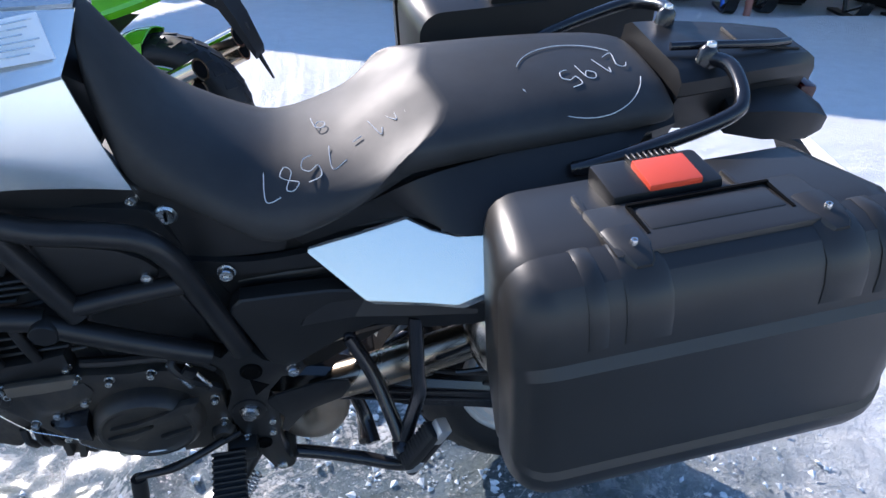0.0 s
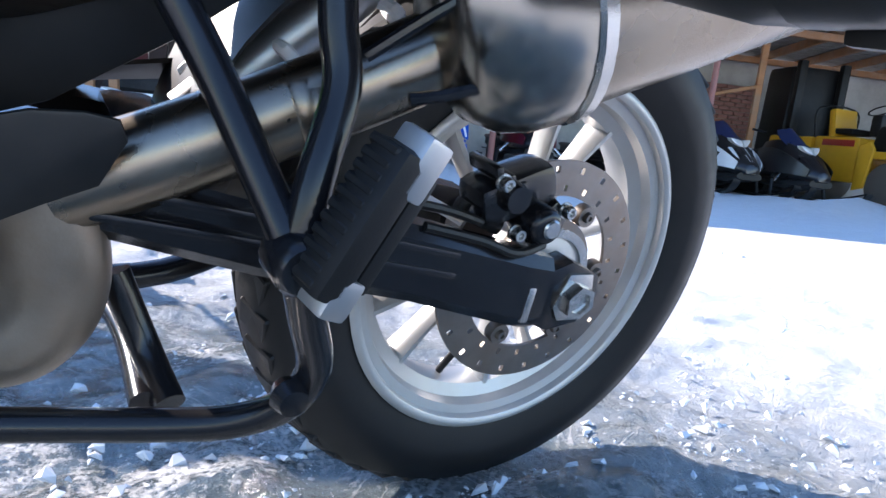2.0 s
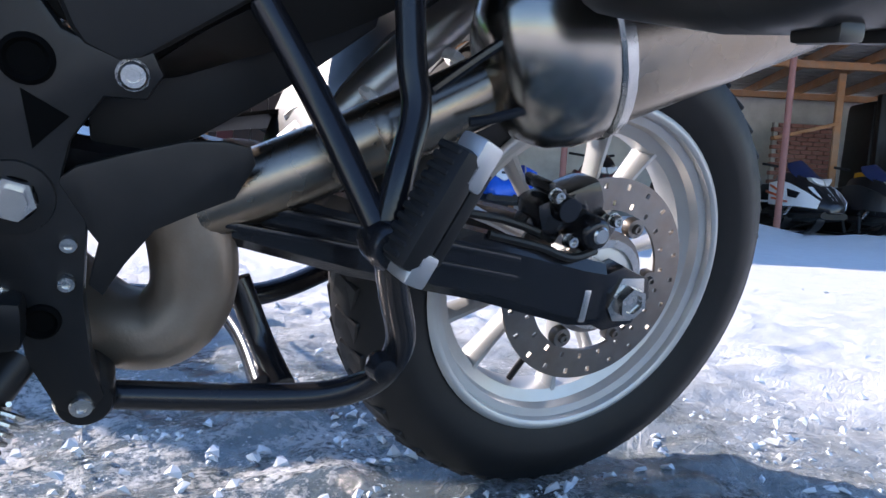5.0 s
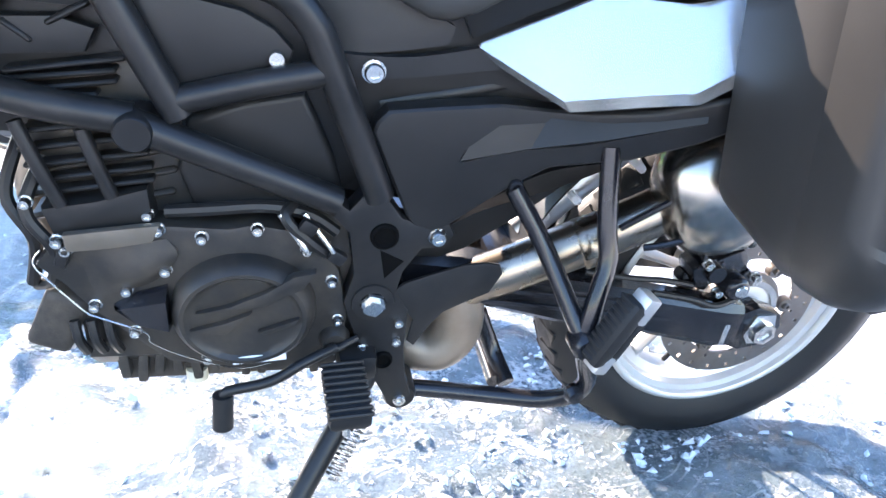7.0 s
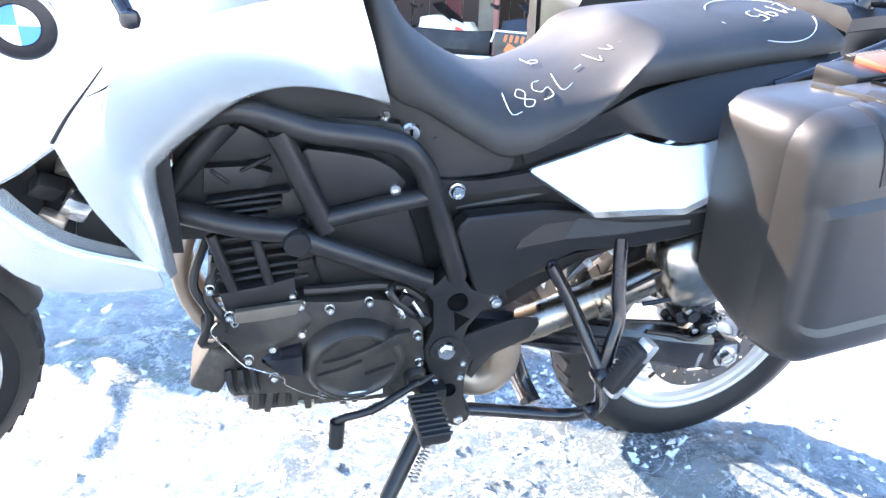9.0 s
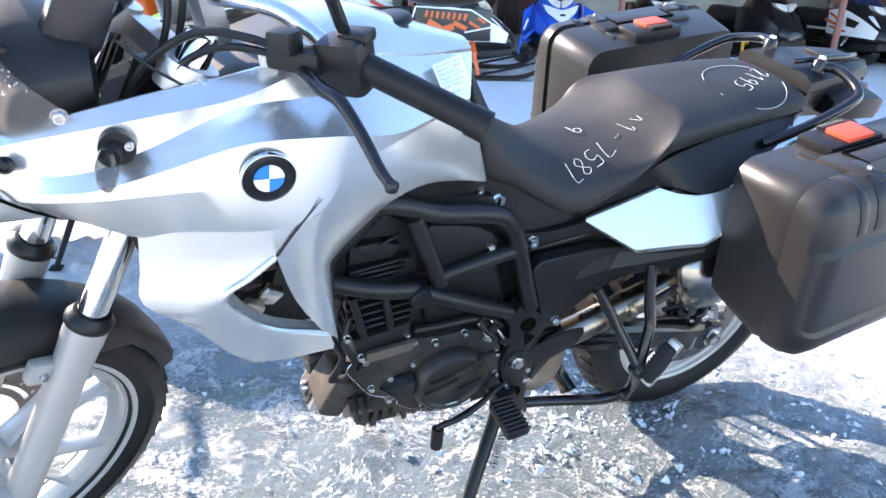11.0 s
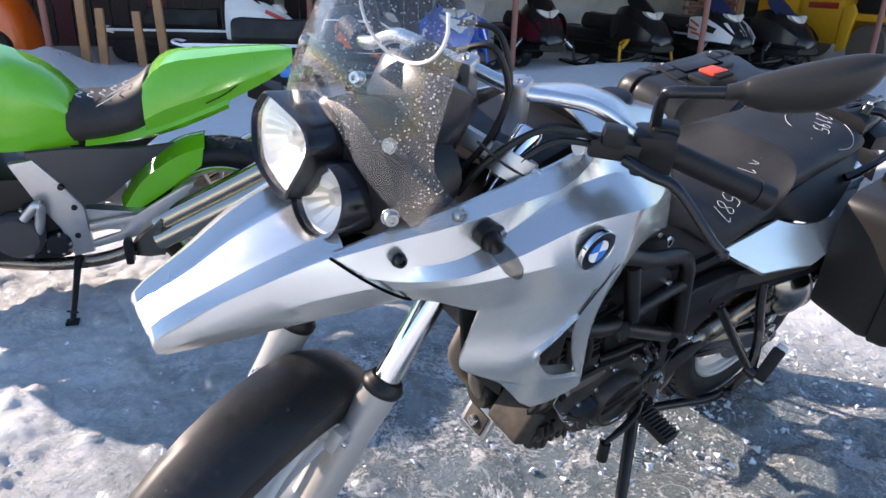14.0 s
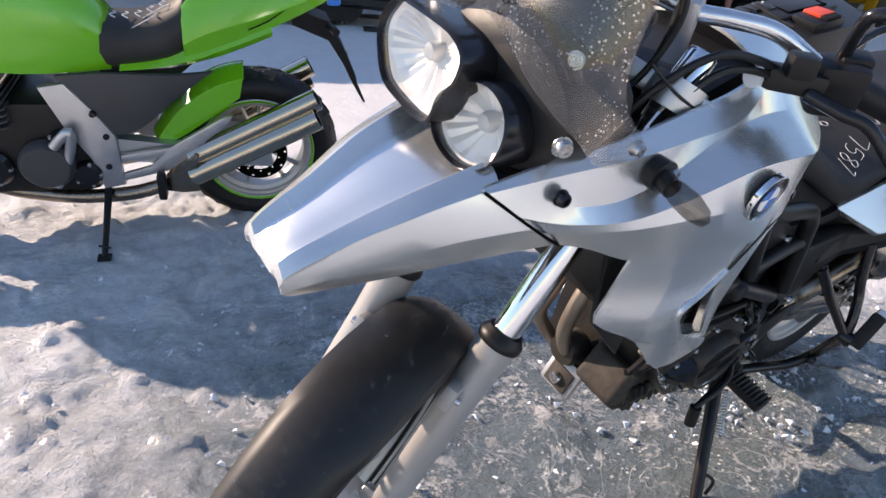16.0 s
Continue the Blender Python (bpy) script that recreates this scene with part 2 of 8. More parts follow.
def spline(pts, n=6, closed=False):
    pts = [Vector(p) for p in pts]
    out, k = [], len(pts)
    if k < 3:
        return pts
    for i in range(k if closed else k - 1):
        a, b, c, d = (pts[(i + j) % k] if closed else pts[min(max(i + j, 0), k - 1)] for j in (-1, 0, 1, 2))
        for s in range(n):
            u = s / n
            out.append(0.5 * (2 * b + (c - a) * u + (2 * a - 5 * b + 4 * c - d) * u * u + (3 * b - a - 3 * c + d) * u ** 3))
    if not closed:
        out.append(pts[-1])
    return out


def tube(pts, r, seg=12, n=6, bm=None, cap=True):
    """A round bar through the points; r is one radius or one for each end."""
    bm = bm or bmesh.new()
    ps = spline(pts, n)
    r0, r1 = r if isinstance(r, tuple) else (r, r)
    rings, up = [], None
    for i, p in enumerate(ps):
        t = (ps[min(i + 1, len(ps) - 1)] - ps[max(i - 1, 0)]).normalized()
        if up is None:
            up = t.orthogonal().normalized()
        up = (up - t * up.dot(t)).normalized()
        side = t.cross(up)
        rr = r0 + (r1 - r0) * i / max(1, len(ps) - 1)
        rings.append([bm.verts.new(p + (up * math.cos(a) + side * math.sin(a)) * rr) for a in (2 * math.pi * k / seg for k in range(seg))])
    for a, b in zip(rings, rings[1:]):
        for k in range(seg):
            bm.faces.new((a[k], a[(k + 1) % seg], b[(k + 1) % seg], b[k]))
    if cap:
        bm.faces.new(rings[0][::-1])
        bm.faces.new(rings[-1])
    return bm


def lathe(profile, centre, axis="y", seg=48, bm=None, closed=False):
    """Turns (radius, offset along the axis) round the axis through centre."""
    bm = bm or bmesh.new()
    c = Vector(centre)
    ax = {"x": Vector((1, 0, 0)), "y": Vector((0, 1, 0)), "z": Vector((0, 0, 1))}[axis] if isinstance(axis, str) else Vector(axis).normalized()
    u = ax.orthogonal().normalized()
    w = ax.cross(u)
    rings = []
    for r, h in profile:
        if r < 1e-6:
            rings.append([bm.verts.new(c + ax * h)] * seg)
        else:
            rings.append([bm.verts.new(c + ax * h + (u * math.cos(a) + w * math.sin(a)) * r) for a in (2 * math.pi * k / seg for k in range(seg))])
    pairs = list(zip(rings, rings[1:])) + ([(rings[-1], rings[0])] if closed else [])
    for a, b in pairs:
        for k in range(seg):
            vs = []
            for v in (a[k], a[(k + 1) % seg], b[(k + 1) % seg], b[k]):
                if v not in vs:
                    vs.append(v)
            if len(vs) > 2:
                bm.faces.new(vs)
    return bm


def plate(outline, y0, y1, bevel=0.004, round_n=0, bm=None, m=None, seg=2):
    """A plate: an outline in x and z, from y0 to y1, with rounded edges."""
    own = bmesh.new()
    pts = outline
    if round_n:
        pts = [(p.x, p.z) for p in spline([(a, 0, b) for a, b in outline], round_n, True)]
    vs = [own.verts.new((a, y0, b)) for a, b in pts]
    f = own.faces.new(vs)
    ext = bmesh.ops.extrude_face_region(own, geom=[f])
    for v in ext["geom"]:
        if isinstance(v, bmesh.types.BMVert):
            v.co.y = y1
    bmesh.ops.recalc_face_normals(own, faces=own.faces)
    if bevel:
        es = [e for e in own.edges if abs(e.verts[0].co.y - e.verts[1].co.y) < 1e-6]
        bmesh.ops.bevel(own, geom=es, offset=bevel, segments=seg, affect="EDGES", profile=0.6, clamp_overlap=True)
    if m is not None:
        own.transform(m)
    if bm is None:
        return own
    merge(bm, own)
    return bm


def merge(bm, other):
    me = bpy.data.meshes.new("tmp")
    other.to_mesh(me)
    other.free()
    bm.from_mesh(me)
    bpy.data.meshes.remove(me)
    return bm


def box(centre, size, bevel=0.004, rot=(0, 0, 0), bm=None, seg=2, taper=1.0):
    own = bmesh.new()
    bmesh.ops.create_cube(own, size=1)
    for v in own.verts:
        k = taper if v.co.z > 0 else 1
        v.co = Vector((v.co.x * size[0] * k, v.co.y * size[1] * k, v.co.z * size[2]))
    if bevel:
        bmesh.ops.bevel(own, geom=list(own.edges), offset=min(bevel, min(size) * 0.45), segments=seg, affect="EDGES", profile=0.6, clamp_overlap=True)
    own.transform(pose(*centre, *rot))
    if bm is None:
        return own
    return merge(bm, own)


def loft(sections, cap=True, n=0, bm=None, m_len=0):
    """Closed rings of equal count joined to a skin; n and m_len smooth round and along."""
    bm = bm or bmesh.new()
    rs = [spline(s, n, True) if n else [Vector(p) for p in s] for s in sections]
    if m_len:
        cols = [spline([r[k] for r in rs], m_len) for k in range(len(rs[0]))]
        rs = [[c[i] for c in cols] for i in range(len(cols[0]))]
    vv = [[bm.verts.new(p) for p in r] for r in rs]
    k = len(vv[0])
    for a, b in zip(vv, vv[1:]):
        for i in range(k):
            bm.faces.new((a[i], a[(i + 1) % k], b[(i + 1) % k], b[i]))
    if cap:
        bm.faces.new(vv[0][::-1])
        bm.faces.new(vv[-1])
    return bm


def sheet(rows, thick=0.003, nu=5, nv=5, bm=None, inward=(0, 1, 0)):
    """A smooth panel through a grid of points, thickened towards inward."""
    bm = bm or bmesh.new()
    fine = [spline(r, nu) for r in rows]
    cols = [spline([f[k] for f in fine], nv) for k in range(len(fine[0]))]
    grid = [[c[i] for c in cols] for i in range(len(cols[0]))]
    h, w = len(grid), len(grid[0])
    if inward is None:
        def nrm(i, k):
            du = grid[i][min(k + 1, w - 1)] - grid[i][max(k - 1, 0)]
            dv = grid[min(i + 1, h - 1)][k] - grid[max(i - 1, 0)][k]
            return du.cross(dv).normalized() * thick
        back = [[bm.verts.new(grid[i][k] - nrm(i, k)) for k in range(w)] for i in range(h)]
    else:
        d = Vector(inward).normalized() * thick
        back = [[bm.verts.new(p + d) for p in r] for r in grid]
    front = [[bm.verts.new(p) for p in r] for r in grid]
    for i in range(h - 1):
        for k in range(w - 1):
            bm.faces.new((front[i][k], front[i][k + 1], front[i + 1][k + 1], front[i + 1][k]))
            bm.faces.new((back[i][k], back[i + 1][k], back[i + 1][k + 1], back[i][k + 1]))
    rim = [(i, 0) for i in range(h)] + [(h - 1, k) for k in range(1, w)] + [(i, w - 1) for i in range(h - 2, -1, -1)] + [(0, k) for k in range(w - 2, 0, -1)]
    for (a, b), (c, e) in zip(rim, rim[1:] + rim[:1]):
        bm.faces.new((front[a][b], front[c][e], back[c][e], back[a][b]))
    return bm


def bolt(p, parent, r=0.009, out=(0, -1, 0), material=None, name="bolt"):
    bm = lathe([(0, 0.002), (r * 0.45, 0.002), (r * 0.5, 0.005), (r * 0.85, 0.005), (r, 0.003), (r, -0.004), (r * 1.22, -0.004), (r * 1.22, -0.006), (0, -0.006)], p, out, 14)
    return part(name, bm, material or STEEL, parent)


def mirrored(bm):
    bm.transform(Matrix.Diagonal((1, -1, 1, 1)))
    bmesh.ops.reverse_faces(bm, faces=bm.faces)
    return bm


def empty(name, m, label, category, group=""):
    ob = new(name)
    ob.empty_display_size = 0.1
    ob.matrix_world = m
    return tagged(ob, label, category, group)


# ---- the silver touring motorcycle ----
BIKE = Matrix.Translation((0, 0, -0.03)) @ Matrix.Rotation(radians(12.845), 4, "X") @ Matrix.Rotation(radians(1.1), 4, "Y") @ Matrix.Rotation(radians(1.8), 4, "Z")
# steering: turned to its left, raked back
RAKE = Matrix(((0.9135, 0, 0.407, -1.217), (0, 1, 0, 0), (-0.407, 0, 0.9135, 1.03), (0, 0, 0, 1)))
STEER = RAKE @ Matrix.Rotation(radians(27), 4, "Z")
moto = empty("motorcycle", BIKE, "silver and black touring motorcycle leaning on its side stand", "motorcycle")


def turned(bm):
    bm.transform(STEER)
    return bm


def tyre_bm(R, half, rim, seg=72):
    prof = [(rim - 0.012, -half * 0.62), (rim, -half * 0.72), (rim + 0.03, -half * 0.98), (R - 0.05, -half), (R - 0.022, -half * 0.86), (R - 0.006, -half * 0.5), (R, 0)]
    prof = prof + [(r, -h) for r, h in prof[-2::-1]]
    return lathe(prof, (0, 0, 0), "y", seg, closed=True)


def tread_bm(R, half, count):
    """Slanted tread blocks proud of the tyre's crown."""
    bm = bmesh.new()
    for i in range(count):
        a = 2 * math.pi * i / count
        for s in (-1, 1):
            b = box((0, s * half * 0.40, R - 0.0105), (2 * math.pi * R / count * 0.80, half * 0.62, 0.010), 0.002, (s * -17, 0, s * 20), seg=1)
            b.transform(Matrix.Rotation(a + s * 0.3 * math.pi / count, 4, "Y"))
            merge(bm, b)
    return bm


def rim_bm(r, half, seg=72):
    prof = [(r, -half), (r + 0.004, -half + 0.003), (r + 0.002, -half + 0.008), (r - 0.012, -half + 0.014), (r - 0.016, -half + 0.03), (r - 0.034, -half + 0.04), (r - 0.036, 0)]
    outer = prof + [(q, -h) for q, h in prof[-2::-1]]
    step = [(r - 0.004, 0.0), (r - 0.008, 0.003), (r - 0.009, 0.012), (r - 0.019, 0.015), (r - 0.022, 0.028), (r - 0.036, 0.036)]
    inner = [(q, half - h) for q, h in step] + [(r - 0.039, 0)] + [(q, -half + h) for q, h in step[::-1]]
    return lathe(outer + inner, (0, 0, 0), "y", seg, closed=True)


def disc_bm(r0, r1, holes, y, th=0.0045):
    """A drilled brake disc: rows of holes and windows left open."""
    bm = bmesh.new()
    rs = [r0, r0 + 0.006, r0 + 0.012, r1 - 0.039, r1 - 0.034, r1 - 0.027, r1 - 0.020, r1 - 0.013, r1 - 0.006, r1]
    seg = holes * 3
    rows = []
    for dy in (-th / 2, th / 2):
        rows.append([[bm.verts.new((r * math.cos(2 * math.pi * k / seg), y + dy, r * math.sin(2 * math.pi * k / seg))) for k in range(seg)] for r in rs])
    hole_quads = set()
    for k in range(seg):
        if k % 3 == 0:
            hole_quads.add((4 if (k // 3) % 2 else 7, k))
        if (k * 6 // seg) != ((k - 2) * 6 // seg) or k < 2:
            continue
        hole_quads.update({(2, k)})
    for j in range(len(rs) - 1):
        for k in range(seg):
            q = (k + 1) % seg
            if (j, k) in hole_quads:
                for a, b, nb in (((j, k), (j, q), (j - 1, k)), ((j + 1, q), (j + 1, k), (j + 1, k)), ((j, q), (j + 1, q), (j, q)), ((j + 1, k), (j, k), (j, (k - 1) % seg))):
                    if nb not in hole_quads:
                        bm.faces.new((rows[0][a[0]][a[1]], rows[0][b[0]][b[1]], rows[1][b[0]][b[1]], rows[1][a[0]][a[1]]))
                continue
            bm.faces.new((rows[0][j][k], rows[0][j][q], rows[0][j + 1][q], rows[0][j + 1][k]))
            bm.faces.new((rows[1][j][k], rows[1][j + 1][k], rows[1][j + 1][q], rows[1][j][q]))
    for j in (0, len(rs) - 1):
        for k in range(seg):
            q = (k + 1) % seg
            bm.faces.new((rows[0][j][k], rows[0][j][q], rows[1][j][q], rows[1][j][k]))
    return bm


def spoke_bm(r0, r1, a, da):
    bm = bmesh.new()
    d0, d1 = Vector((math.cos(a), 0, math.sin(a))), Vector((math.cos(a + da), 0, math.sin(a + da)))
    secs = []
    for r, d, w, h in ((r0, d0, 0.009, 0.026), ((r0 + r1) / 2, (d0 + d1).normalized(), 0.0062, 0.017), (r1, d1, 0.009, 0.022)):
        s = Vector((-d.z, 0, d.x))
        secs.append([d * r + s * (w * math.cos(t)) + Vector((0, h * math.sin(t), 0)) for t in (math.pi * 2 * k / 10 for k in range(10))])
    return loft(secs, m_len=3)


def wheel(name, m, R, half, rim, rimhalf, spokes, parent, blocks, phase=0.45):
    w = part(name, rim_bm(rim, rimhalf), RIMSILVER, parent, "silver cast wheel with thin paired spokes")
    t = part("tyre", tyre_bm(R, half, rim), RUBBER, w, "worn black road tyre")
    part("tread", tread_bm(R, half, blocks), RUBBER, t, smooth=30)
    for i in range(spokes // 2):
        for s in (-1, 1):
            a = 2 * math.pi * i / (spokes // 2) + phase
            part("spoke", spoke_bm(0.040, rim - 0.032, a + s * 0.17, s * 0.06), RIMSILVER, w)
    part("hub", lathe([(0.018, -0.085), (0.030, -0.085), (0.034, -0.06), (0.052, -0.045), (0.055, 0), (0.052, 0.045), (0.034, 0.06), (0.030, 0.085), (0.018, 0.085)], (0, 0, 0), "y", 28, closed=True), RIMSILVER, w)
    v = bmesh.new()
    a = -1.83
    tube([(math.cos(a) * (rim - 0.040), 0, math.sin(a) * (rim - 0.040)), (math.cos(a) * (rim - 0.062), -0.006, math.sin(a) * (rim - 0.062)), (math.cos(a) * (rim - 0.080), -0.012, math.sin(a) * (rim - 0.080))], 0.0045, 8, 3, v)
    part("valve", v, BLACK, w, "black rubber valve with cap")
    w.matrix_basis = m
    return w


REAR = Matrix.Translation((-0.026, 0, 0.334))
rear = wheel("rear_wheel", REAR, 0.313, 0.066, 0.214, 0.055, 10, moto, 46, 0.009)
part("brake_disc", disc_bm(0.055, 0.131, 44, -0.070), DISC, rear, "drilled steel brake disc with heat marks")
part("sensor_ring", lathe([(0.048, -0.083), (0.058, -0.083), (0.058, -0.079), (0.048, -0.079)], (0, 0, 0), "y", 40, closed=True), STEEL, rear, "toothed steel sensor ring")
part("disc_carrier", lathe([(0.03, -0.082), (0.046, -0.080), (0.057, -0.074), (0.057, -0.067), (0.03, -0.06)], (0, 0, 0), "y", 24, closed=True), RIMSILVER, rear)
for k in range(6):
    a = k * math.pi / 3 + 0.05
    part("disc_boss", lathe([(0.0065, -0.078), (0.012, -0.078), (0.013, -0.074), (0.013, -0.066), (0.0065, -0.066)], (math.cos(a) * 0.080, 0, math.sin(a) * 0.080), "y", 16, closed=True), DISC, rear)
    bolt((math.cos(a) * 0.080, -0.078, math.sin(a) * 0.080), rear, 0.0062, material=DISC)

FRONT = STEER @ Matrix.Translation((-0.052, 0, -0.792)) @ RAKE.to_3x3().to_4x4().inverted()
front = wheel("front_wheel", FRONT, 0.329, 0.056, 0.255, 0.042, 10, moto, 46)
part("brake_disc", disc_bm(0.09, 0.15, 40, 0.072), DISC, front, "drilled steel brake disc")
for k in range(12):
    a = 2 * math.pi * k / 12
    part("hub_rib", box((math.cos(a) * 0.042, -0.062, math.sin(a) * 0.042), (0.034, 0.022, 0.005), 0.002, (0, -math.degrees(a), 0), seg=1), RIMSILVER, front)

# ---- fork, in the steering's own frame ----
for s in (-1, 1):
    leg = part("fork_leg", turned(lathe([(0.0, -0.835), (0.018, -0.835), (0.026, -0.825), (0.027, -0.70), (0.0285, -0.50), (0.030, -0.455), (0.0315, -0.440), (0.0315, -0.412), (0.029, -0.410)], (-0.030, s * 0.092, 0), "z", 28)), FORKSILVER, moto, "silver painted fork slider")
    part("seal", turned(lathe([(0.0225, -0.411), (0.0335, -0.411), (0.0350, -0.407), (0.0350, -0.400), (0.0315, -0.395), (0.027, -0.388), (0.0225, -0.387)], (-0.030, s * 0.092, 0), "z", 28, closed=True)), BLACK, leg, "black rubber dust seal")
    part("stanchion", turned(lathe([(0.0, -0.43), (0.0215, -0.43), (0.0215, 0.055), (0.018, 0.060), (0, 0.060)], (-0.030, s * 0.092, 0), "z", 28)), CHROME, leg, "chromed fork tube")
    part("axle_clamp", turned(box((-0.046, s * 0.090, -0.792), (0.062, 0.040, 0.060), 0.012)), FORKSILVER, leg)
    part("axle_nut", turned(lathe([(0, -s * 0.0), (0.012, 0), (0.012, s * 0.01), (0, s * 0.01)], (-0.052, s * 0.11, -0.792), "y", 6)), STEEL, leg)
    part("fender_bracket", turned(box((-0.062, s * 0.082, -0.505), (0.052, 0.022, 0.040), 0.006)), FORKSILVER, leg)
    bolt(tuple(STEER @ Vector((-0.070, s * 0.096, -0.505))), moto, 0.006, tuple(STEER.to_3x3() @ Vector((0, s, 0))))
for zc, mt in ((0.0, ALLOY), (-0.20, BLACK)):
    tc = bmesh.new()
    box((-0.005, 0, zc), (0.055, 0.14, 0.030), 0.008, bm=tc)
    for s in (-1, 1):
        lathe([(0.0217, -0.019), (0.036, -0.019), (0.037, 0.0), (0.036, 0.019), (0.0217, 0.019)], (-0.030, s * 0.092, zc), "z", 24, bm=tc, closed=True)
        box((-0.030, s * 0.128, zc), (0.022, 0.026, 0.030), 0.005, bm=tc)
    part("triple_clamp", turned(tc), mt, moto, "cast alloy fork clamp" if zc == 0 else "black lower fork clamp")
bolt(tuple(STEER @ Vector((-0.030, -0.142, 0))), moto, 0.007, tuple(STEER.to_3x3() @ Vector((0, -1, 0))))
part("steering_head", turned(lathe([(0.0, -0.22), (0.034, -0.22), (0.034, -0.03), (0, -0.03)], (0, 0, 0), "z", 24)), FRAMEBLACK, moto)

# ---- front fender over the wheel ----
fb = bmesh.new()
rows_f = []
for i in range(19):
    a = radians(14 + i * 8.2)
    k = i / 18
    wdt = 0.064 * (0.80 + 0.30 * math.sin(math.pi * min(1, k * 1.1)) - 0.12 * k)
    drop = 0.055 if 4 <= i <= 11 else 0.030
    rr = 0.352 + 0.012 * math.sin(math.pi * k)
    rows_f.append([Vector(((rr - q) * math.cos(a), y, (rr - q) * math.sin(a))) for y, q in ((-wdt, drop), (-wdt * 0.96, 0.016), (-wdt * 0.62, 0.003), (0, 0), (wdt * 0.62, 0.003), (wdt * 0.96, 0.016), (wdt, drop))])
front_mid = [v for v in rows_f]
fo = [[fb.verts.new(p) for p in r] for r in front_mid]
fi = [[fb.verts.new(p * (1 - 0.010 / max(0.05, p.length))) for p in r] for r in front_mid]
for g, rev in ((fo, False), (fi, True)):
    for a, b in zip(g, g[1:]):
        for k in range(6):
            f = (a[k], b[k], b[k + 1], a[k + 1])
            fb.faces.new(f[::-1] if rev else f)
edge_o = [r[0] for r in fo] + fo[-1][1:] + [r[-1] for r in fo[-2::-1]] + fo[0][-2:0:-1]
edge_i = [r[0] for r in fi] + fi[-1][1:] + [r[-1] for r in fi[-2::-1]] + fi[0][-2:0:-1]
for k in range(len(edge_o)):
    q = (k + 1) % len(edge_o)
    fb.faces.new((edge_o[k], edge_o[q], edge_i[q], edge_i[k]))
fb.transform(FRONT)
part("front_fender", fb, mat("dusty_fender_plastic", (0.014, 0.0138, 0.0135), 0.46, 0, 0.15, 12, 0.03, 1300, spec=0.36, dust=(0.09, 0.085, 0.08), dust_amount=0.12, dust_scale=6), moto, "black plastic front fender with water drops", smooth=50)

# ---- frame ----
FT = 0.0165
Y = -0.150


def ftube(name, pts, r=FT, material=None, label=""):
    return part(name, tube(pts, r, 14, 6), material or FRAMEBLACK, moto, label)


ftube("frame_tube", [(-0.99, -0.115, 0.800), (-0.93, Y + 0.006, 0.829), (-0.845, Y, 0.806), (-0.772, Y, 0.797), (-0.725, Y, 0.786), (-0.695, Y, 0.756), (-0.680, Y, 0.722), (-0.650, Y, 0.645), (-0.622, Y, 0.572)], label="black painted steel frame tube")
ftube("frame_tube", [(-0.888, Y, 0.805), (-0.855, Y, 0.733), (-0.823, Y, 0.662)], FT * 0.95)
ftube("frame_tube", [(-1.03, -0.12, 0.682), (-0.94, Y, 0.670), (-0.866, Y, 0.657)])
ftube("frame_tube", [(-0.866, Y - 0.006, 0.655), (-0.76, Y - 0.006, 0.609), (-0.668, Y, 0.567)])
ftube("frame_tube", [(-0.830, Y, 0.676), (-0.76, Y, 0.694), (-0.685, Y, 0.710)], FT * 0.85)
ftube("frame_tube", [(-0.945, -0.13, 0.810), (-0.985, -0.125, 0.762), (-1.03, -0.115, 0.700)], FT * 0.9)
part("frame_boss", lathe([(0, -0.024), (0.0165, -0.024), (0.019, -0.021), (0.020, 0.02), (0, 0.02)], (-0.864, Y, 0.650), "y", 24), FRAMEBLACK, moto)
cast = plate([(-0.690, 0.585), (-0.672, 0.570), (-0.655, 0.556), (-0.640, 0.574), (-0.612, 0.570), (-0.594, 0.545), (-0.575, 0.538), (-0.538, 0.538), (-0.530, 0.522), (-0.541, 0.503), (-0.568, 0.502), (-0.588, 0.470), (-0.594, 0.440), (-0.577, 0.412), (-0.578, 0.350), (-0.572, 0.300), (-0.562, 0.268), (-0.575, 0.248), (-0.596, 0.258), (-0.616, 0.300), (-0.624, 0.345), (-0.640, 0.365), (-0.652, 0.400), (-0.659, 0.428), (-0.648, 0.470), (-0.655, 0.525), (-0.680, 0.555)], -0.150, -0.118, 0.006)
part("frame_casting", cast, FRAMEBLACK, moto, "black cast footrest and swingarm bracket")
for c, r in (((-0.614, -0.1515, 0.522), 0.0138), ((-0.606, -0.1515, 0.335), 0.0110)):
    part("bracket_hole", lathe([(0, 0.0), (r * 0.8, 0.0), (r, -0.004), (r * 1.2, -0.002), (r * 1.25, 0.003)], c, "y", 24), DARKHOLE, moto)
part("bracket_window", plate([(-0.618, 0.503), (-0.589, 0.487), (-0.611, 0.463)], -0.1515, -0.149, 0.002), DARKHOLE, moto)
for p, r in (((-0.551, -0.154, 0.520), 0.0095), ((-0.589, -0.152, 0.396), 0.0065), ((-0.590, -0.152, 0.366), 0.0065), ((-0.633, -0.156, 0.352), 0.009), ((-0.579, -0.152, 0.263), 0.009)):
    bolt(p, moto, r)
part("pivot_bolt", lathe([(0, -0.010), (0.011, -0.010), (0.011, -0.003), (0.0155, -0.003), (0.017, 0.004), (0, 0.004)], (-0.623, -0.156, 0.428), "y", 6), STEEL, moto, "large steel swingarm pivot bolt")
part("pivot_collar", lathe([(0.016, -0.003), (0.026, -0.002), (0.029, 0.01), (0.016, 0.01)], (-0.623, -0.151, 0.428), "y", 28, closed=True), FRAMEBLACK, moto)
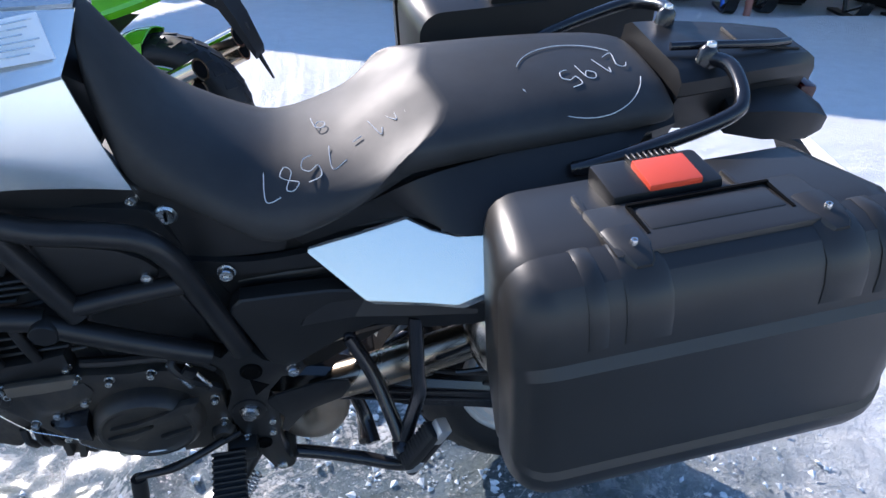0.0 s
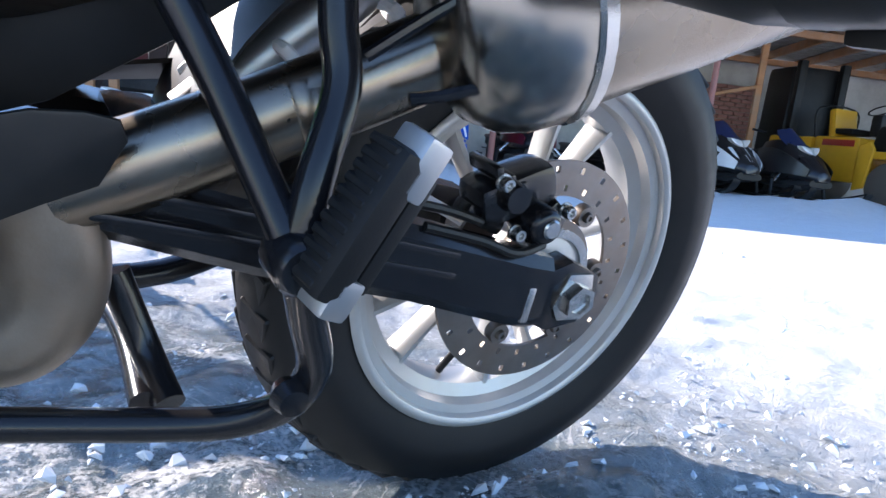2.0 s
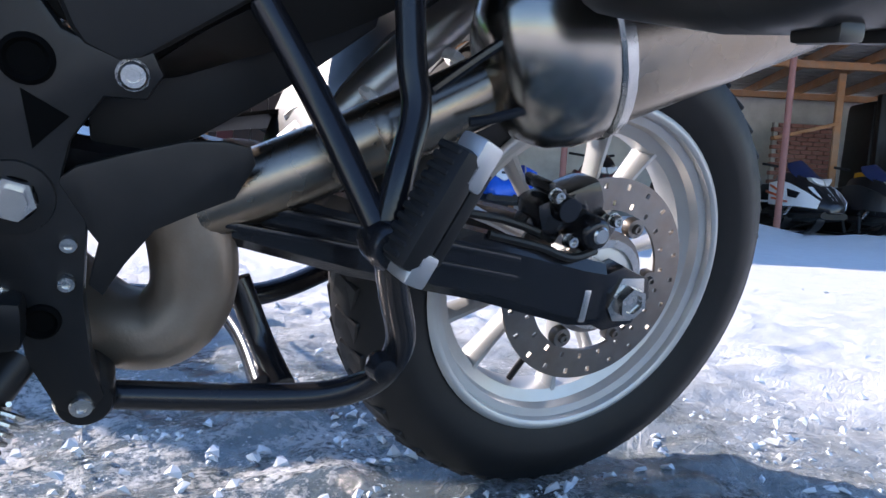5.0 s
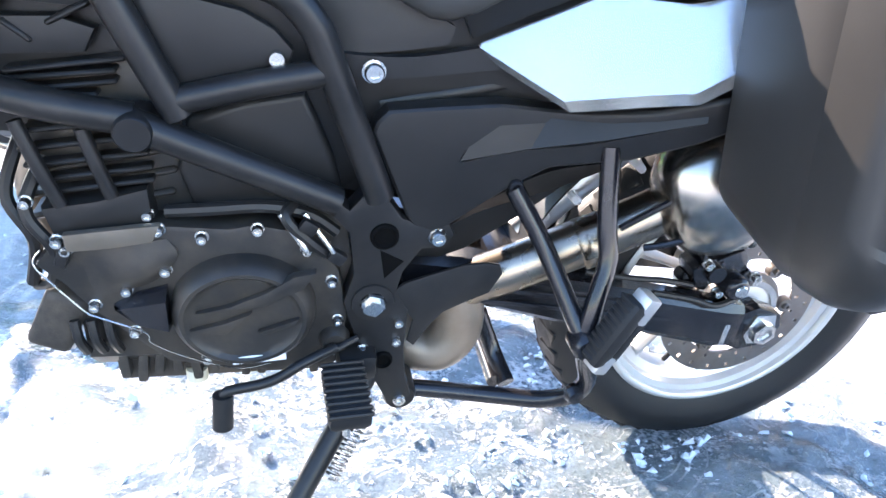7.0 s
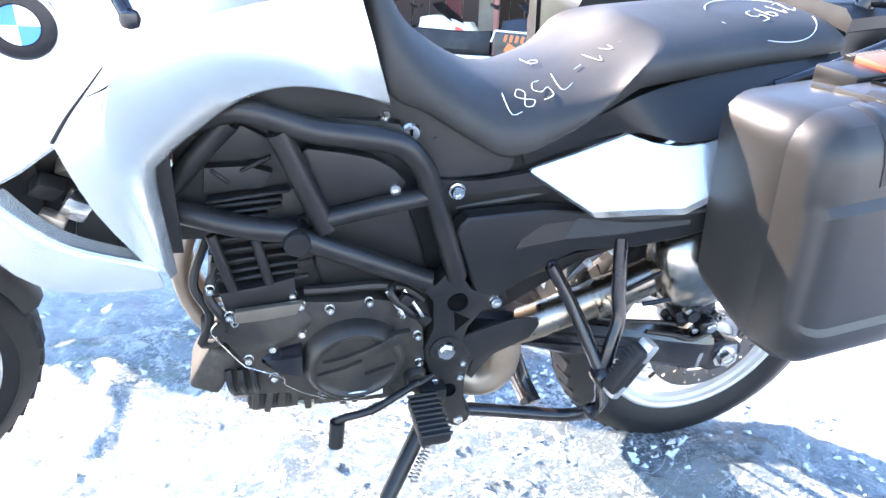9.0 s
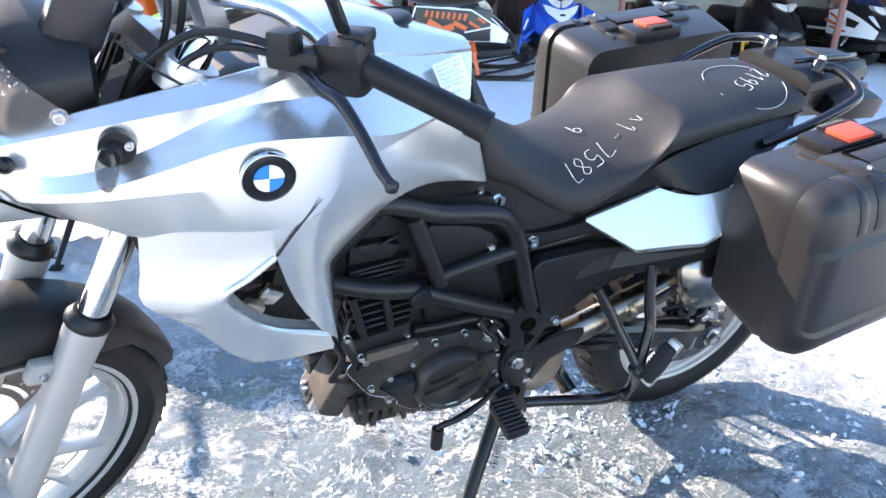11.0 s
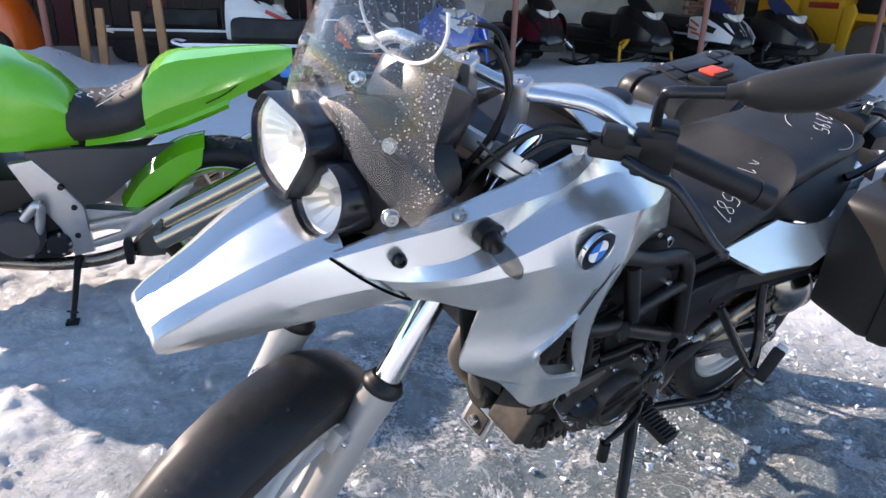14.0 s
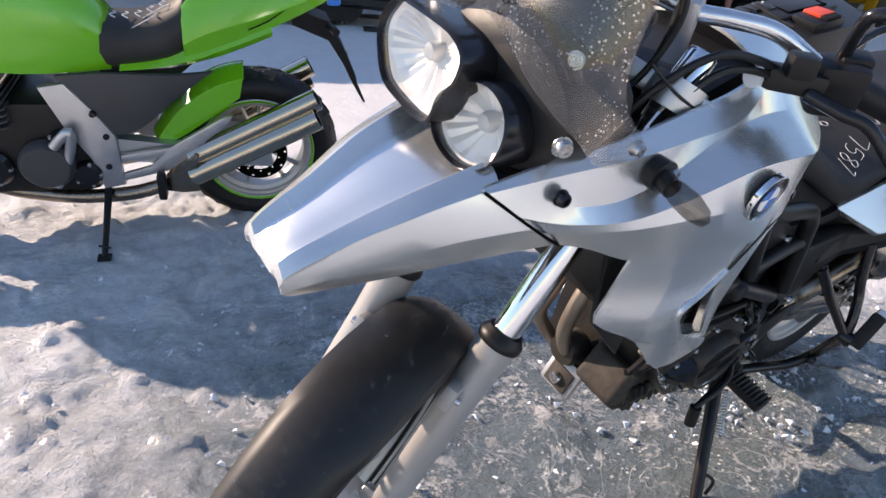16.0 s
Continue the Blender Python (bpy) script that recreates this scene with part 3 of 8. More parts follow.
part("heel_guard", plate([(-0.604, 0.436), (-0.585, 0.452), (-0.553, 0.464), (-0.512, 0.477), (-0.485, 0.479), (-0.466, 0.476), (-0.461, 0.463), (-0.475, 0.434), (-0.505, 0.420), (-0.532, 0.406), (-0.552, 0.378), (-0.566, 0.353), (-0.576, 0.362), (-0.570, 0.395), (-0.588, 0.420)], -0.148, -0.142, 0.003), FRAMEBLACK, moto, "black pointed heel guard plate")

# ---- engine ----
# lighter than ENGINE: worn paint plus a highlight put into the colour
BRONZE = mat("worn_lit_engine_paint", (0.135, 0.115, 0.092), 0.42, 0.5, 0.25, 30, 0.12, 700)
part("crankcase", loft([[(x, y * 0.118, z) for y, z in ((-1, 0.335), (-1, 0.48), (-0.8, 0.54), (0.8, 0.54), (1, 0.48), (1, 0.335), (0.75, 0.30), (-0.75, 0.30))] for x in (-0.96, -0.90, -0.64, -0.60)]), ENGINE, moto, "dark cast engine block with grime")
cyl = bmesh.new()
box((-0.905, 0, 0.60), (0.14, 0.22, 0.19), 0.012, (0, -12, 0), cyl)
cylinder = part("cylinder", cyl, ENGINE, moto, "black finned cylinder block")
for k in range(5):
    part("fin", box((-0.915 + 0.004 * k, 0, 0.545 + 0.026 * k), (0.152, 0.232, 0.008), 0.003, (0, -12, 0), seg=1), ENGINE, cylinder)
part("engine_cover", plate([(-0.986, 0.488), (-0.957, 0.526), (-0.905, 0.532), (-0.855, 0.536), (-0.786, 0.531), (-0.758, 0.536), (-0.704, 0.525), (-0.664, 0.474), (-0.652, 0.404), (-0.661, 0.331), (-0.746, 0.321), (-0.800, 0.330), (-0.865, 0.345), (-0.898, 0.381), (-0.940, 0.428), (-0.962, 0.462)], -0.146, -0.105, 0.008), ENGINE, moto, "dark engine side cover")
part("cover_blade", plate([(-0.949, 0.531), (-0.900, 0.537), (-0.853, 0.542), (-0.863, 0.521), (-0.905, 0.514), (-0.949, 0.510)], -0.157, -0.146, 0.003), BRONZE, moto, "dull cover rib with worn paint and a bronze highlight in its colour")
part("cover_facet", sheet([[(-0.940, -0.1465, 0.505), (-0.895, -0.149, 0.514), (-0.850, -0.1465, 0.520)], [(-0.935, -0.1465, 0.470), (-0.885, -0.158, 0.480), (-0.840, -0.150, 0.500)], [(-0.930, -0.1465, 0.445), (-0.880, -0.150, 0.462), (-0.862, -0.1465, 0.470)]], 0.004, 4, 4), ENGINE, moto)
cl = lathe([(0, -0.020), (0.054, -0.021), (0.062, -0.022), (0.067, -0.027), (0.072, -0.027), (0.079, -0.020), (0.083, -0.008), (0.085, 0.010), (0, 0.010)], (-0.773, -0.148, 0.435), "y", 48)
cl.transform(Matrix.Translation((0, 0, 0.4255)) @ Matrix.Diagonal((0.98, 1, 0.885, 1)) @ Matrix.Translation((0.773 * 0.02 / 0.98 * -1, 0, -0.435)))
part("clutch_cover", cl, ENGINE, moto, "round dark clutch cover with scuffs")
for rib in ([(-0.825, 0.438), (-0.790, 0.446), (-0.748, 0.464), (-0.717, 0.485), (-0.692, 0.490), (-0.706, 0.468), (-0.749, 0.446)], [(-0.833, 0.414), (-0.793, 0.424), (-0.764, 0.436), (-0.794, 0.406)], [(-0.758, 0.408), (-0.711, 0.426), (-0.716, 0.416), (-0.750, 0.404)]):
    part("cover_rib", plate(rib, -0.1765, -0.164, 0.003), ENGINE, moto)
part("cover_horn", loft([[(x, y, z) for y, z in ((-0.146, z0), (yo, z0 + 0.008), (yo, z1 - 0.008), (-0.146, z1))] for x, yo, z0, z1 in ((-0.914, -0.149, 0.428, 0.436), (-0.887, -0.166, 0.410, 0.452), (-0.855, -0.172, 0.404, 0.461))]), BLACKGLOSS, moto, "glossy water pump cover")
for x, z in ((-0.700, 0.540), (-0.668, 0.500)):
    part("cable_clip", box((x, -0.158, z), (0.020, 0.012, 0.016), 0.004, (0, 35, 0)), FRAMEBLACK, moto)
part("clutch_rod", tube([(-0.730, -0.150, 0.552), (-0.706, -0.158, 0.516), (-0.702, -0.158, 0.506)], 0.0045, 8), STEEL, moto)
part("clutch_rod", tube([(-0.704, -0.150, 0.552), (-0.680, -0.160, 0.520), (-0.668, -0.160, 0.500)], 0.0032, 8), STEEL, moto)
part("white_sticker", box((-0.758, -0.1715, 0.366), (0.062, 0.002, 0.010), 0, (0, -4, 0)), WHITE, moto, "small white label strip")
part("starter_cap", lathe([(0, -0.012), (0.014, -0.012), (0.018, -0.006), (0.020, 0.004), (0, 0.004)], (-0.668, -0.148, 0.372), "y", 20), ENGINE, moto)
part("hose_clip", box((-0.955, -0.150, 0.500), (0.012, 0.012, 0.022), 0.003, (0, 20, 0)), FRAMEBLACK, moto)
for p in ((-0.957, 0.520), (-0.950, 0.510), (-0.857, 0.533), (-0.814, 0.522), (-0.755, 0.532), (-0.855, 0.481), (-0.898, 0.456), (-0.933, 0.436), (-0.896, 0.397), (-0.702, 0.505), (-0.673, 0.460), (-0.665, 0.402), (-0.671, 0.357), (-0.820, 0.352)):
    bolt((p[0], -0.1515, p[1]), moto, 0.0062)
pan = bmesh.new()
box((-0.80, 0, 0.305), (0.28, 0.20, 0.060), 0.015, bm=pan)
for k in range(13):
    box((-0.925 + 0.021 * k, -0.105, 0.315 - 0.008 * math.sin(k * 1.9)), (0.012, 0.018, 0.045), 0.004, (0, 8 * math.sin(k), 0), pan)
for k in range(6):
    box((-0.92 + 0.045 * k, -0.04, 0.283), (0.03, 0.05, 0.022), 0.006, (0, 0, 14 * k), pan)
part("oil_pan", pan, MUDDY, moto, "muddy ribbed oil pan")
part("drain_plug", lathe([(0, -0.01), (0.014, -0.01), (0.014, 0.008), (0, 0.008)], (-0.842, -0.098, 0.286), "z", 12), mat("pale_plug", (0.6, 0.55, 0.42), 0.6), moto, "pale drain plug")
regulator = part("horn_block", box((-0.985, -0.075, 0.392), (0.050, 0.100, 0.085), 0.012, (0, 26, 0), seg=3), MUDDY, moto, "mud-splashed block under the radiator")
for k in range(3):
    part("hose_stub", tube([(-0.965 + 0.018 * k, -0.128, 0.400), (-0.962 + 0.018 * k, -0.134, 0.375), (-0.958 + 0.018 * k, -0.126, 0.352)], 0.006, 8), BLACK, regulator)
bracket = part("sump_bracket", box((-1.000, 0.010, 0.312), (0.016, 0.085, 0.075), 0.010, (0, 20, 0), seg=2), ALLOY, moto, "mud-streaked alloy bracket ahead of the sump")
part("bracket_recess", box((-1.010, 0.010, 0.310), (0.008, 0.060, 0.050), 0.008, (0, 20, 0), seg=2), MUDDY, bracket)
part("bracket_boss", lathe([(0, -0.008), (0.012, -0.008), (0.014, -0.004), (0.014, 0.006), (0, 0.006)], (-1.016, 0.012, 0.308), "x", 16), STEEL, bracket)
part("oil_filter", lathe([(0, -0.045), (0.032, -0.045), (0.037, -0.035), (0.037, 0.04), (0, 0.04)], (-0.965, 0.03, 0.37), "x", 24), ENGINE, moto)
for s in (0.025, 0.09):
    part("exhaust_header", tube([(-0.955, s, 0.60), (-1.010, s, 0.575), (-1.035, s, 0.50), (-1.025, s * 1.2, 0.42), (-0.985, s, 0.355), (-0.93, s * 0.8, 0.320), (-0.80, s * 0.7, 0.30)], 0.016, 14, 6), HEADER, moto, "coppery heat-stained header pipe")
part("wire", tube([(-0.975, -0.150, 0.510), (-0.983, -0.153, 0.494), (-0.965, -0.157, 0.467), (-0.942, -0.157, 0.434), (-0.930, -0.157, 0.425), (-0.884, -0.157, 0.401), (-0.878, -0.157, 0.385), (-0.843, -0.157, 0.362), (-0.786, -0.157, 0.340), (-0.745, -0.157, 0.346)], 0.0011, 6, 6), STEEL, moto)
for pts in ([(-0.965, -0.11, 0.60), (-0.985, -0.135, 0.55), (-0.965, -0.14, 0.505), (-0.975, -0.13, 0.46), (-1.0, -0.11, 0.44)], [(-0.985, -0.10, 0.62), (-1.005, -0.12, 0.56), (-0.985, -0.13, 0.51), (-1.0, -0.12, 0.45)], [(-0.70, -0.12, 0.56), (-0.725, -0.15, 0.55), (-0.70, -0.155, 0.52), (-0.68, -0.15, 0.50)]):
    part("hose", tube(pts, 0.007, 8, 6), BLACK, moto)
part("airbox", plate([(-1.02, 0.62), (-1.02, 0.78), (-0.93, 0.82), (-0.72, 0.80), (-0.61, 0.60), (-0.66, 0.555), (-0.82, 0.56), (-0.92, 0.62)], -0.105, 0.105, 0.012), BLACK, moto, "black airbox cover behind the frame")
part("airbox_panel", plate([(-0.822, 0.648), (-0.765, 0.668), (-0.702, 0.680), (-0.672, 0.610), (-0.658, 0.555), (-0.728, 0.537), (-0.822, 0.540), (-0.836, 0.590)], -0.121, -0.102, 0.010, seg=3), BLACK, moto, "smooth black airbox panel")
part("airbox_panel", plate([(-0.980, 0.742), (-0.927, 0.745), (-0.893, 0.735), (-0.906, 0.711), (-0.982, 0.706)], -0.124, -0.104, 0.005), BLACK, moto)
part("airbox_panel", plate([(-0.990, 0.785), (-0.930, 0.800), (-0.885, 0.775), (-0.900, 0.752), (-0.985, 0.756)], -0.121, -0.104, 0.005), BLACK, moto)
for x, z, w, a in ((-0.925, 0.700, 0.110, -9), (-0.930, 0.690, 0.100, -7), (-0.928, 0.679, 0.095, -8), (-0.940, 0.668, 0.080, -5), (-0.960, 0.730, 0.030, 40), (-0.915, 0.748, 0.045, -28)):
    part("airbox_rib", box((x, -0.117, z), (w, 0.020, 0.0055), 0.002, (0, a, 0), seg=1), BLACK, moto)
part("intake_cover", plate([(-0.970, 0.553), (-0.915, 0.562), (-0.864, 0.577), (-0.862, 0.531), (-0.963, 0.520)], -0.140, -0.105, 0.006), BLACK, moto, "black plastic intake cover")
for x, z, w in ((-0.925, 0.640, 0.110), (-0.922, 0.622, 0.120), (-0.920, 0.604, 0.120), (-0.915, 0.588, 0.115), (-0.910, 0.574, 0.105)):
    part("head_fin", box((x, -0.122, z), (w, 0.016, 0.006), 0.002, (0, -8, 0), seg=1), BLACK, moto)
for a, b in (((-0.976, 0.647), (-0.950, 0.556)), ((-0.918, 0.640), (-0.900, 0.566))):
    part("intake_strap", tube([(a[0], -0.134, a[1]), ((a[0] + b[0]) / 2, -0.138, (a[1] + b[1]) / 2), (b[0], -0.136, b[1])], 0.0075, 10), BLACK, moto)
for x, z in ((-0.982, 0.560), (-0.868, 0.545)):
    bolt((x, -0.140, z), moto, 0.006)
part("wire_loom", tube([(-0.850, -0.130, 0.545), (-0.800, -0.138, 0.552), (-0.745, -0.140, 0.556), (-0.700, -0.138, 0.545), (-0.668, -0.135, 0.520)], 0.0075, 8), BLACK, moto)

# ---- side covers ----
part("side_plate", plate([(-0.857, 0.772), (-0.850, 0.777), (-0.803, 0.772), (-0.760, 0.763), (-0.731, 0.747), (-0.714, 0.728), (-0.718, 0.714), (-0.777, 0.696), (-0.820, 0.685), (-0.829, 0.690)], -0.141, -0.124, 0.005), BLACK, moto, "black triangular plate inside the frame")
bolt((-0.730, -0.144, 0.720), moto, 0.0085)
part("key_cover", sheet([[(-0.80, -0.085, 0.845), (-0.73, -0.085, 0.838), (-0.64, -0.10, 0.797), (-0.55, -0.118, 0.754)], [(-0.765, -0.085, 0.80), (-0.72, -0.092, 0.775), (-0.64, -0.108, 0.748), (-0.552, -0.118, 0.744)], [(-0.73, -0.09, 0.775), (-0.69, -0.105, 0.722), (-0.63, -0.112, 0.722), (-0.555, -0.118, 0.735)]], 0.010), BLACK, moto, "black side cover with a key lock")
part("tank_gap_cover", sheet([[(-0.99, -0.13, 0.82), (-0.90, -0.125, 0.872), (-0.81, -0.10, 0.862), (-0.75, -0.088, 0.842)], [(-0.97, -0.13, 0.80), (-0.89, -0.125, 0.82), (-0.80, -0.10, 0.80), (-0.72, -0.09, 0.775)]], 0.010), BLACK, moto)
lock = part("key_lock", lathe([(0, -0.004), (0.012, -0.004), (0.015, -0.001), (0.015, 0.006), (0, 0.006)], (-0.703, -0.096, 0.783), "y", 24), STEEL, moto, "steel key lock")
part("key_slot", box((-0.703, -0.1012, 0.783), (0.003, 0.002, 0.013), 0), DARKHOLE, lock)
bolt((-0.742, -0.092, 0.805), moto, 0.008)
part("cover_rail", sheet([[(-0.69, -0.118, 0.722), (-0.60, -0.125, 0.722), (-0.515, -0.128, 0.738)], [(-0.675, -0.120, 0.695), (-0.60, -0.125, 0.700), (-0.50, -0.130, 0.715)]], 0.012), BLACK, moto)
bolt((-0.633, -0.131, 0.706), moto, 0.0105)
def flared(bm, x0, k):
    """Leans a panel outwards behind x0."""
    for v in bm.verts:
        if v.co.x > x0:
            v.co.y -= k * (v.co.x - x0)
    return bm


part("side_cover", flared(plate([(-0.634, 0.648), (-0.630, 0.660), (-0.618, 0.673), (-0.560, 0.679), (-0.495, 0.684), (-0.440, 0.680), (-0.400, 0.686), (-0.345, 0.700), (-0.270, 0.735), (-0.265, 0.700), (-0.300, 0.672), (-0.355, 0.640), (-0.430, 0.612), (-0.467, 0.588), (-0.510, 0.556), (-0.545, 0.530), (-0.560, 0.526), (-0.582, 0.535), (-0.590, 0.546)], -0.151, -0.120, 0.007, seg=3), -0.44, 0.52), BLACK, moto, "black lower side cover with water spots", smooth=30)
part("side_cover_facet", flared(sheet([[(-0.512, -0.148, 0.670), (-0.44, -0.149, 0.674), (-0.38, -0.149, 0.682), (-0.300, -0.150, 0.708)], [(-0.537, -0.155, 0.620), (-0.46, -0.160, 0.638), (-0.39, -0.160, 0.660), (-0.300, -0.153, 0.698)], [(-0.530, -0.147, 0.612), (-0.455, -0.147, 0.630), (-0.385, -0.147, 0.652), (-0.300, -0.147, 0.694)]], 0.003, 1, 1), -0.44, 0.52), BLACK, moto, smooth=12)
part("inner_panel", plate([(-0.585, 0.545), (-0.450, 0.612), (-0.345, 0.660), (-0.360, 0.580), (-0.430, 0.520), (-0.500, 0.470), (-0.575, 0.440)], -0.098, -0.085, 0.004), BLACK, moto)
part("side_cover_lip", sheet([[(-0.590, -0.138, 0.546), (-0.555, -0.142, 0.520), (-0.50, -0.142, 0.560), (-0.43, -0.15, 0.605), (-0.36, -0.185, 0.635)], [(-0.57, -0.10, 0.52), (-0.53, -0.105, 0.515), (-0.47, -0.11, 0.54), (-0.40, -0.12, 0.57), (-0.34, -0.14, 0.61)]], 0.008), BLACK, moto)
def tail_y(x, z):
    """The flat of the tail panel."""
    return -0.128 - 0.60 * (x + 0.525) + 0.75 * (z - 0.737)


TOPX = ((-0.522, 0.741), (-0.458, 0.774), (-0.395, 0.808), (-0.365, 0.804), (-0.335, 0.806), (-0.300, 0.817), (-0.275, 0.830))
LOWX = ((-0.524, 0.737), (-0.486, 0.721), (-0.449, 0.706), (-0.411, 0.716), (-0.373, 0.726), (-0.335, 0.735), (-0.275, 0.775))
face = [[(x, tail_y(x, z), z) for x, z in r] for r in (TOPX, LOWX)]
face[0] += [(-0.19, -0.170, 0.868), (-0.10, -0.145, 0.912)]
face[1] += [(-0.17, -0.200, 0.845), (-0.08, -0.163, 0.895)]
part("tail_panel", sheet(face, 0.006, 1, 1), SILVER, moto, "silver painted tail side panel", smooth=25)
part("tail_panel_lip", sheet([face[1], [(x + 0.012, y + 0.007, z - 0.014) for x, y, z in face[1]]], 0.005, 1, 1), SILVER, moto, smooth=25)
for k, (x, w) in enumerate(((-0.150, 0.014), (-0.128, 0.022), (-0.100, 0.018))):
    part("decal_bar", box((x, -0.1835 + 0.26 * (x + 0.15), 0.872 + 0.44 * (x + 0.15)), (w, 0.002, 0.016), 0.0, (38, -26, 12)), BLACKGLOSS, moto, "small dark printed mark")
part("under_tail", loft([[(x, y, z) for y, z in ((-w, z0), (-w * 0.7, z1), (w * 0.7, z1), (w, z0), (w * 0.8, z0 - 0.05), (-w * 0.8, z0 - 0.05))] for x, w, z0, z1 in ((-0.56, 0.10, 0.74, 0.77), (-0.40, 0.13, 0.79, 0.86), (-0.22, 0.135, 0.87, 0.91), (-0.02, 0.10, 0.92, 0.945))]), BLACK, moto)
part("seat_rail", tube([(-0.62, -0.09, 0.66), (-0.46, -0.10, 0.70), (-0.28, -0.10, 0.80), (-0.05, -0.09, 0.90)], 0.014, 10), FRAMEBLACK, moto)

part("battery_box", loft([[(x, y, z) for y, z in ((-w, z0), (-w, z1), (w, z1), (w, z0))] for x, w, z0, z1 in ((-0.67, 0.10, 0.56, 0.78), (-0.55, 0.105, 0.54, 0.76), (-0.42, 0.12, 0.60, 0.78), (-0.34, 0.13, 0.66, 0.80))]), BLACK, moto)
part("tank_rear", box((-0.83, 0, 0.90), (0.14, 0.12, 0.15), 0.02, (0, 30, 0)), BLACK, moto)

# ---- seat ----
def seat_section(x, zb, zt, w, box_in=0.0, bow=0.0):
    """Half outline mirrored; box_in squares the shoulder."""
    h, q = zt - zb, box_in
    half = [(0.0, zb + 0.004), (-w * 0.80, zb), (-w * 0.97, zb + h * 0.06), (-w, zb + h * 0.28), (-w * (0.95 + 0.02 * q), zb + h * 0.52), (-w * (0.82 + 0.04 * q), zb + h * 0.70), (-w * (0.50 + 0.06 * q), zb + h * 0.925), (0.0, zt)]
    full = half + [(-y, z) for y, z in half[-2:0:-1]]
    return [(x - bow * ((abs(y) / w - 0.42) ** 2 * 2.0 + 0.7 * (zt - z) / h * min(1, abs(y) / w) ** 3), y, z) for y, z in full]


SEAT = ((-0.778, 1.000, 1.026, 0.022), (-0.772, 0.940, 1.022, 0.058), (-0.750, 0.856, 0.985, 0.088), (-0.725, 0.826, 0.942, 0.104), (-0.690, 0.818, 0.902, 0.118), (-0.620, 0.782, 0.862, 0.136), (-0.560, 0.762, 0.848, 0.145), (-0.480, 0.806, 0.866, 0.151), (-0.420, 0.836, 0.895, 0.154, 0, 0.02), (-0.372, 0.856, 0.929, 0.156, 0.3, 0.045), (-0.350, 0.866, 0.942, 0.156, 0.6, 0.056), (-0.338, 0.870, 0.9455, 0.153, 0.9, 0.058), (-0.326, 0.874, 0.947, 0.151, 1.0, 0.057), (-0.260, 0.892, 0.957, 0.145, 1.0, 0.03), (-0.180, 0.910, 0.967, 0.138, 1.0), (-0.090, 0.924, 0.974, 0.128, 0.8), (-0.045, 0.930, 0.971, 0.118, 0.5), (-0.034, 0.936, 0.960, 0.108))
seat = part("seat", loft([seat_section(*s) for s in SEAT], n=2, m_len=3), SEATVINYL, moto, "black vinyl two-level seat with white marker writing", smooth=40)


def seat_top(x, y):
    """A height a little over the seat's crown."""
    knots = ((-0.75, 0.985), (-0.69, 0.902), (-0.62, 0.862), (-0.56, 0.848), (-0.48, 0.866), (-0.42, 0.895), (-0.372, 0.929), (-0.338, 0.9455), (-0.26, 0.957), (-0.18, 0.967), (-0.09, 0.974))
    z = 0.974
    for (x0, z0), (x1, z1) in zip(knots, knots[1:]):
        if x <= x1:
            z = z0 + (z1 - z0) * max(0, (x - x0) / (x1 - x0))
            break
    k = abs(y) / 0.146
    return z - (0.006 * (k / 0.53) ** 2 if k < 0.53 else 0.006 + 0.052 * (k - 0.53)) + 0.0015


def scribble(name, strokes, ox, oy, sc, turn):
    bm = bmesh.new()
    c, s = math.cos(turn), math.sin(turn)
    for st in strokes:
        pts = []
        for u, v in st:
            x, y = ox + sc * (u * c - v * s), oy + sc * (u * s + v * c)
            pts.append((x, y, seat_top(x, y) + 0.001))
        tube(pts, 0.00065, 5, 5, bm)
    part(name, bm, CHALK, seat, "white marker writing")


DIG5 = [[(0.9, 1.6), (0.2, 1.6), (0.1, 0.9), (0.6, 1.0), (0.9, 0.6), (0.6, 0.1), (0.1, 0.1)]]
DIG1 = [[(0.2, 1.2), (0.5, 1.6), (0.45, 0.0)]]
DIG9 = [[(0.8, 1.2), (0.4, 0.8), (0.1, 1.2), (0.4, 1.6), (0.8, 1.3), (0.6, 0.0)]]
DIG8 = [[(0.5, 0.9), (0.1, 1.3), (0.5, 1.6), (0.8, 1.3), (0.2, 0.5), (0.4, 0.0), (0.8, 0.4), (0.5, 0.9)]]
DIG7 = [[(0.0, 1.6), (0.8, 1.6), (0.3, 0.0)]]
DIG2 = [[(0.1, 1.3), (0.5, 1.6), (0.8, 1.2), (0.1, 0.0), (0.9, 0.1)]]
MARK_M = [[(0.0, 0.0), (0.2, 1.5), (0.5, 0.7), (0.8, 1.5), (1.0, 0.0)]]
DASH = [[(0.0, 0.8), (0.5, 0.8)]]


def word(digits, ox, oy, sc, turn):
    for i, dg in enumerate(digits):
        scribble("marker_stroke", [[(u + i * 1.25, v) for u, v in st] for st in dg], ox, oy, sc, turn)


word([DIG2, DIG1, DIG9, DIG5], -0.092, -0.002, 0.023, radians(-155))
scribble("marker_ring", [[(math.cos(a) * (3.5 + 0.012 * k), math.sin(a) * 3.3) for k, a in enumerate(0.35 + 0.26 * q for q in range(9))], [(math.cos(a) * 3.7, math.sin(a) * 3.5 - 0.1) for a in (3.1 + 0.26 * q for q in range(11))]], -0.158, -0.046, 0.0235, radians(20))
word([MARK_M, DIG1, DASH, DIG7, DIG5, DIG8, DIG7], -0.398, -0.022, 0.0245, radians(-158.5))
word([DIG9], -0.500, 0.022, 0.021, radians(-158.5))

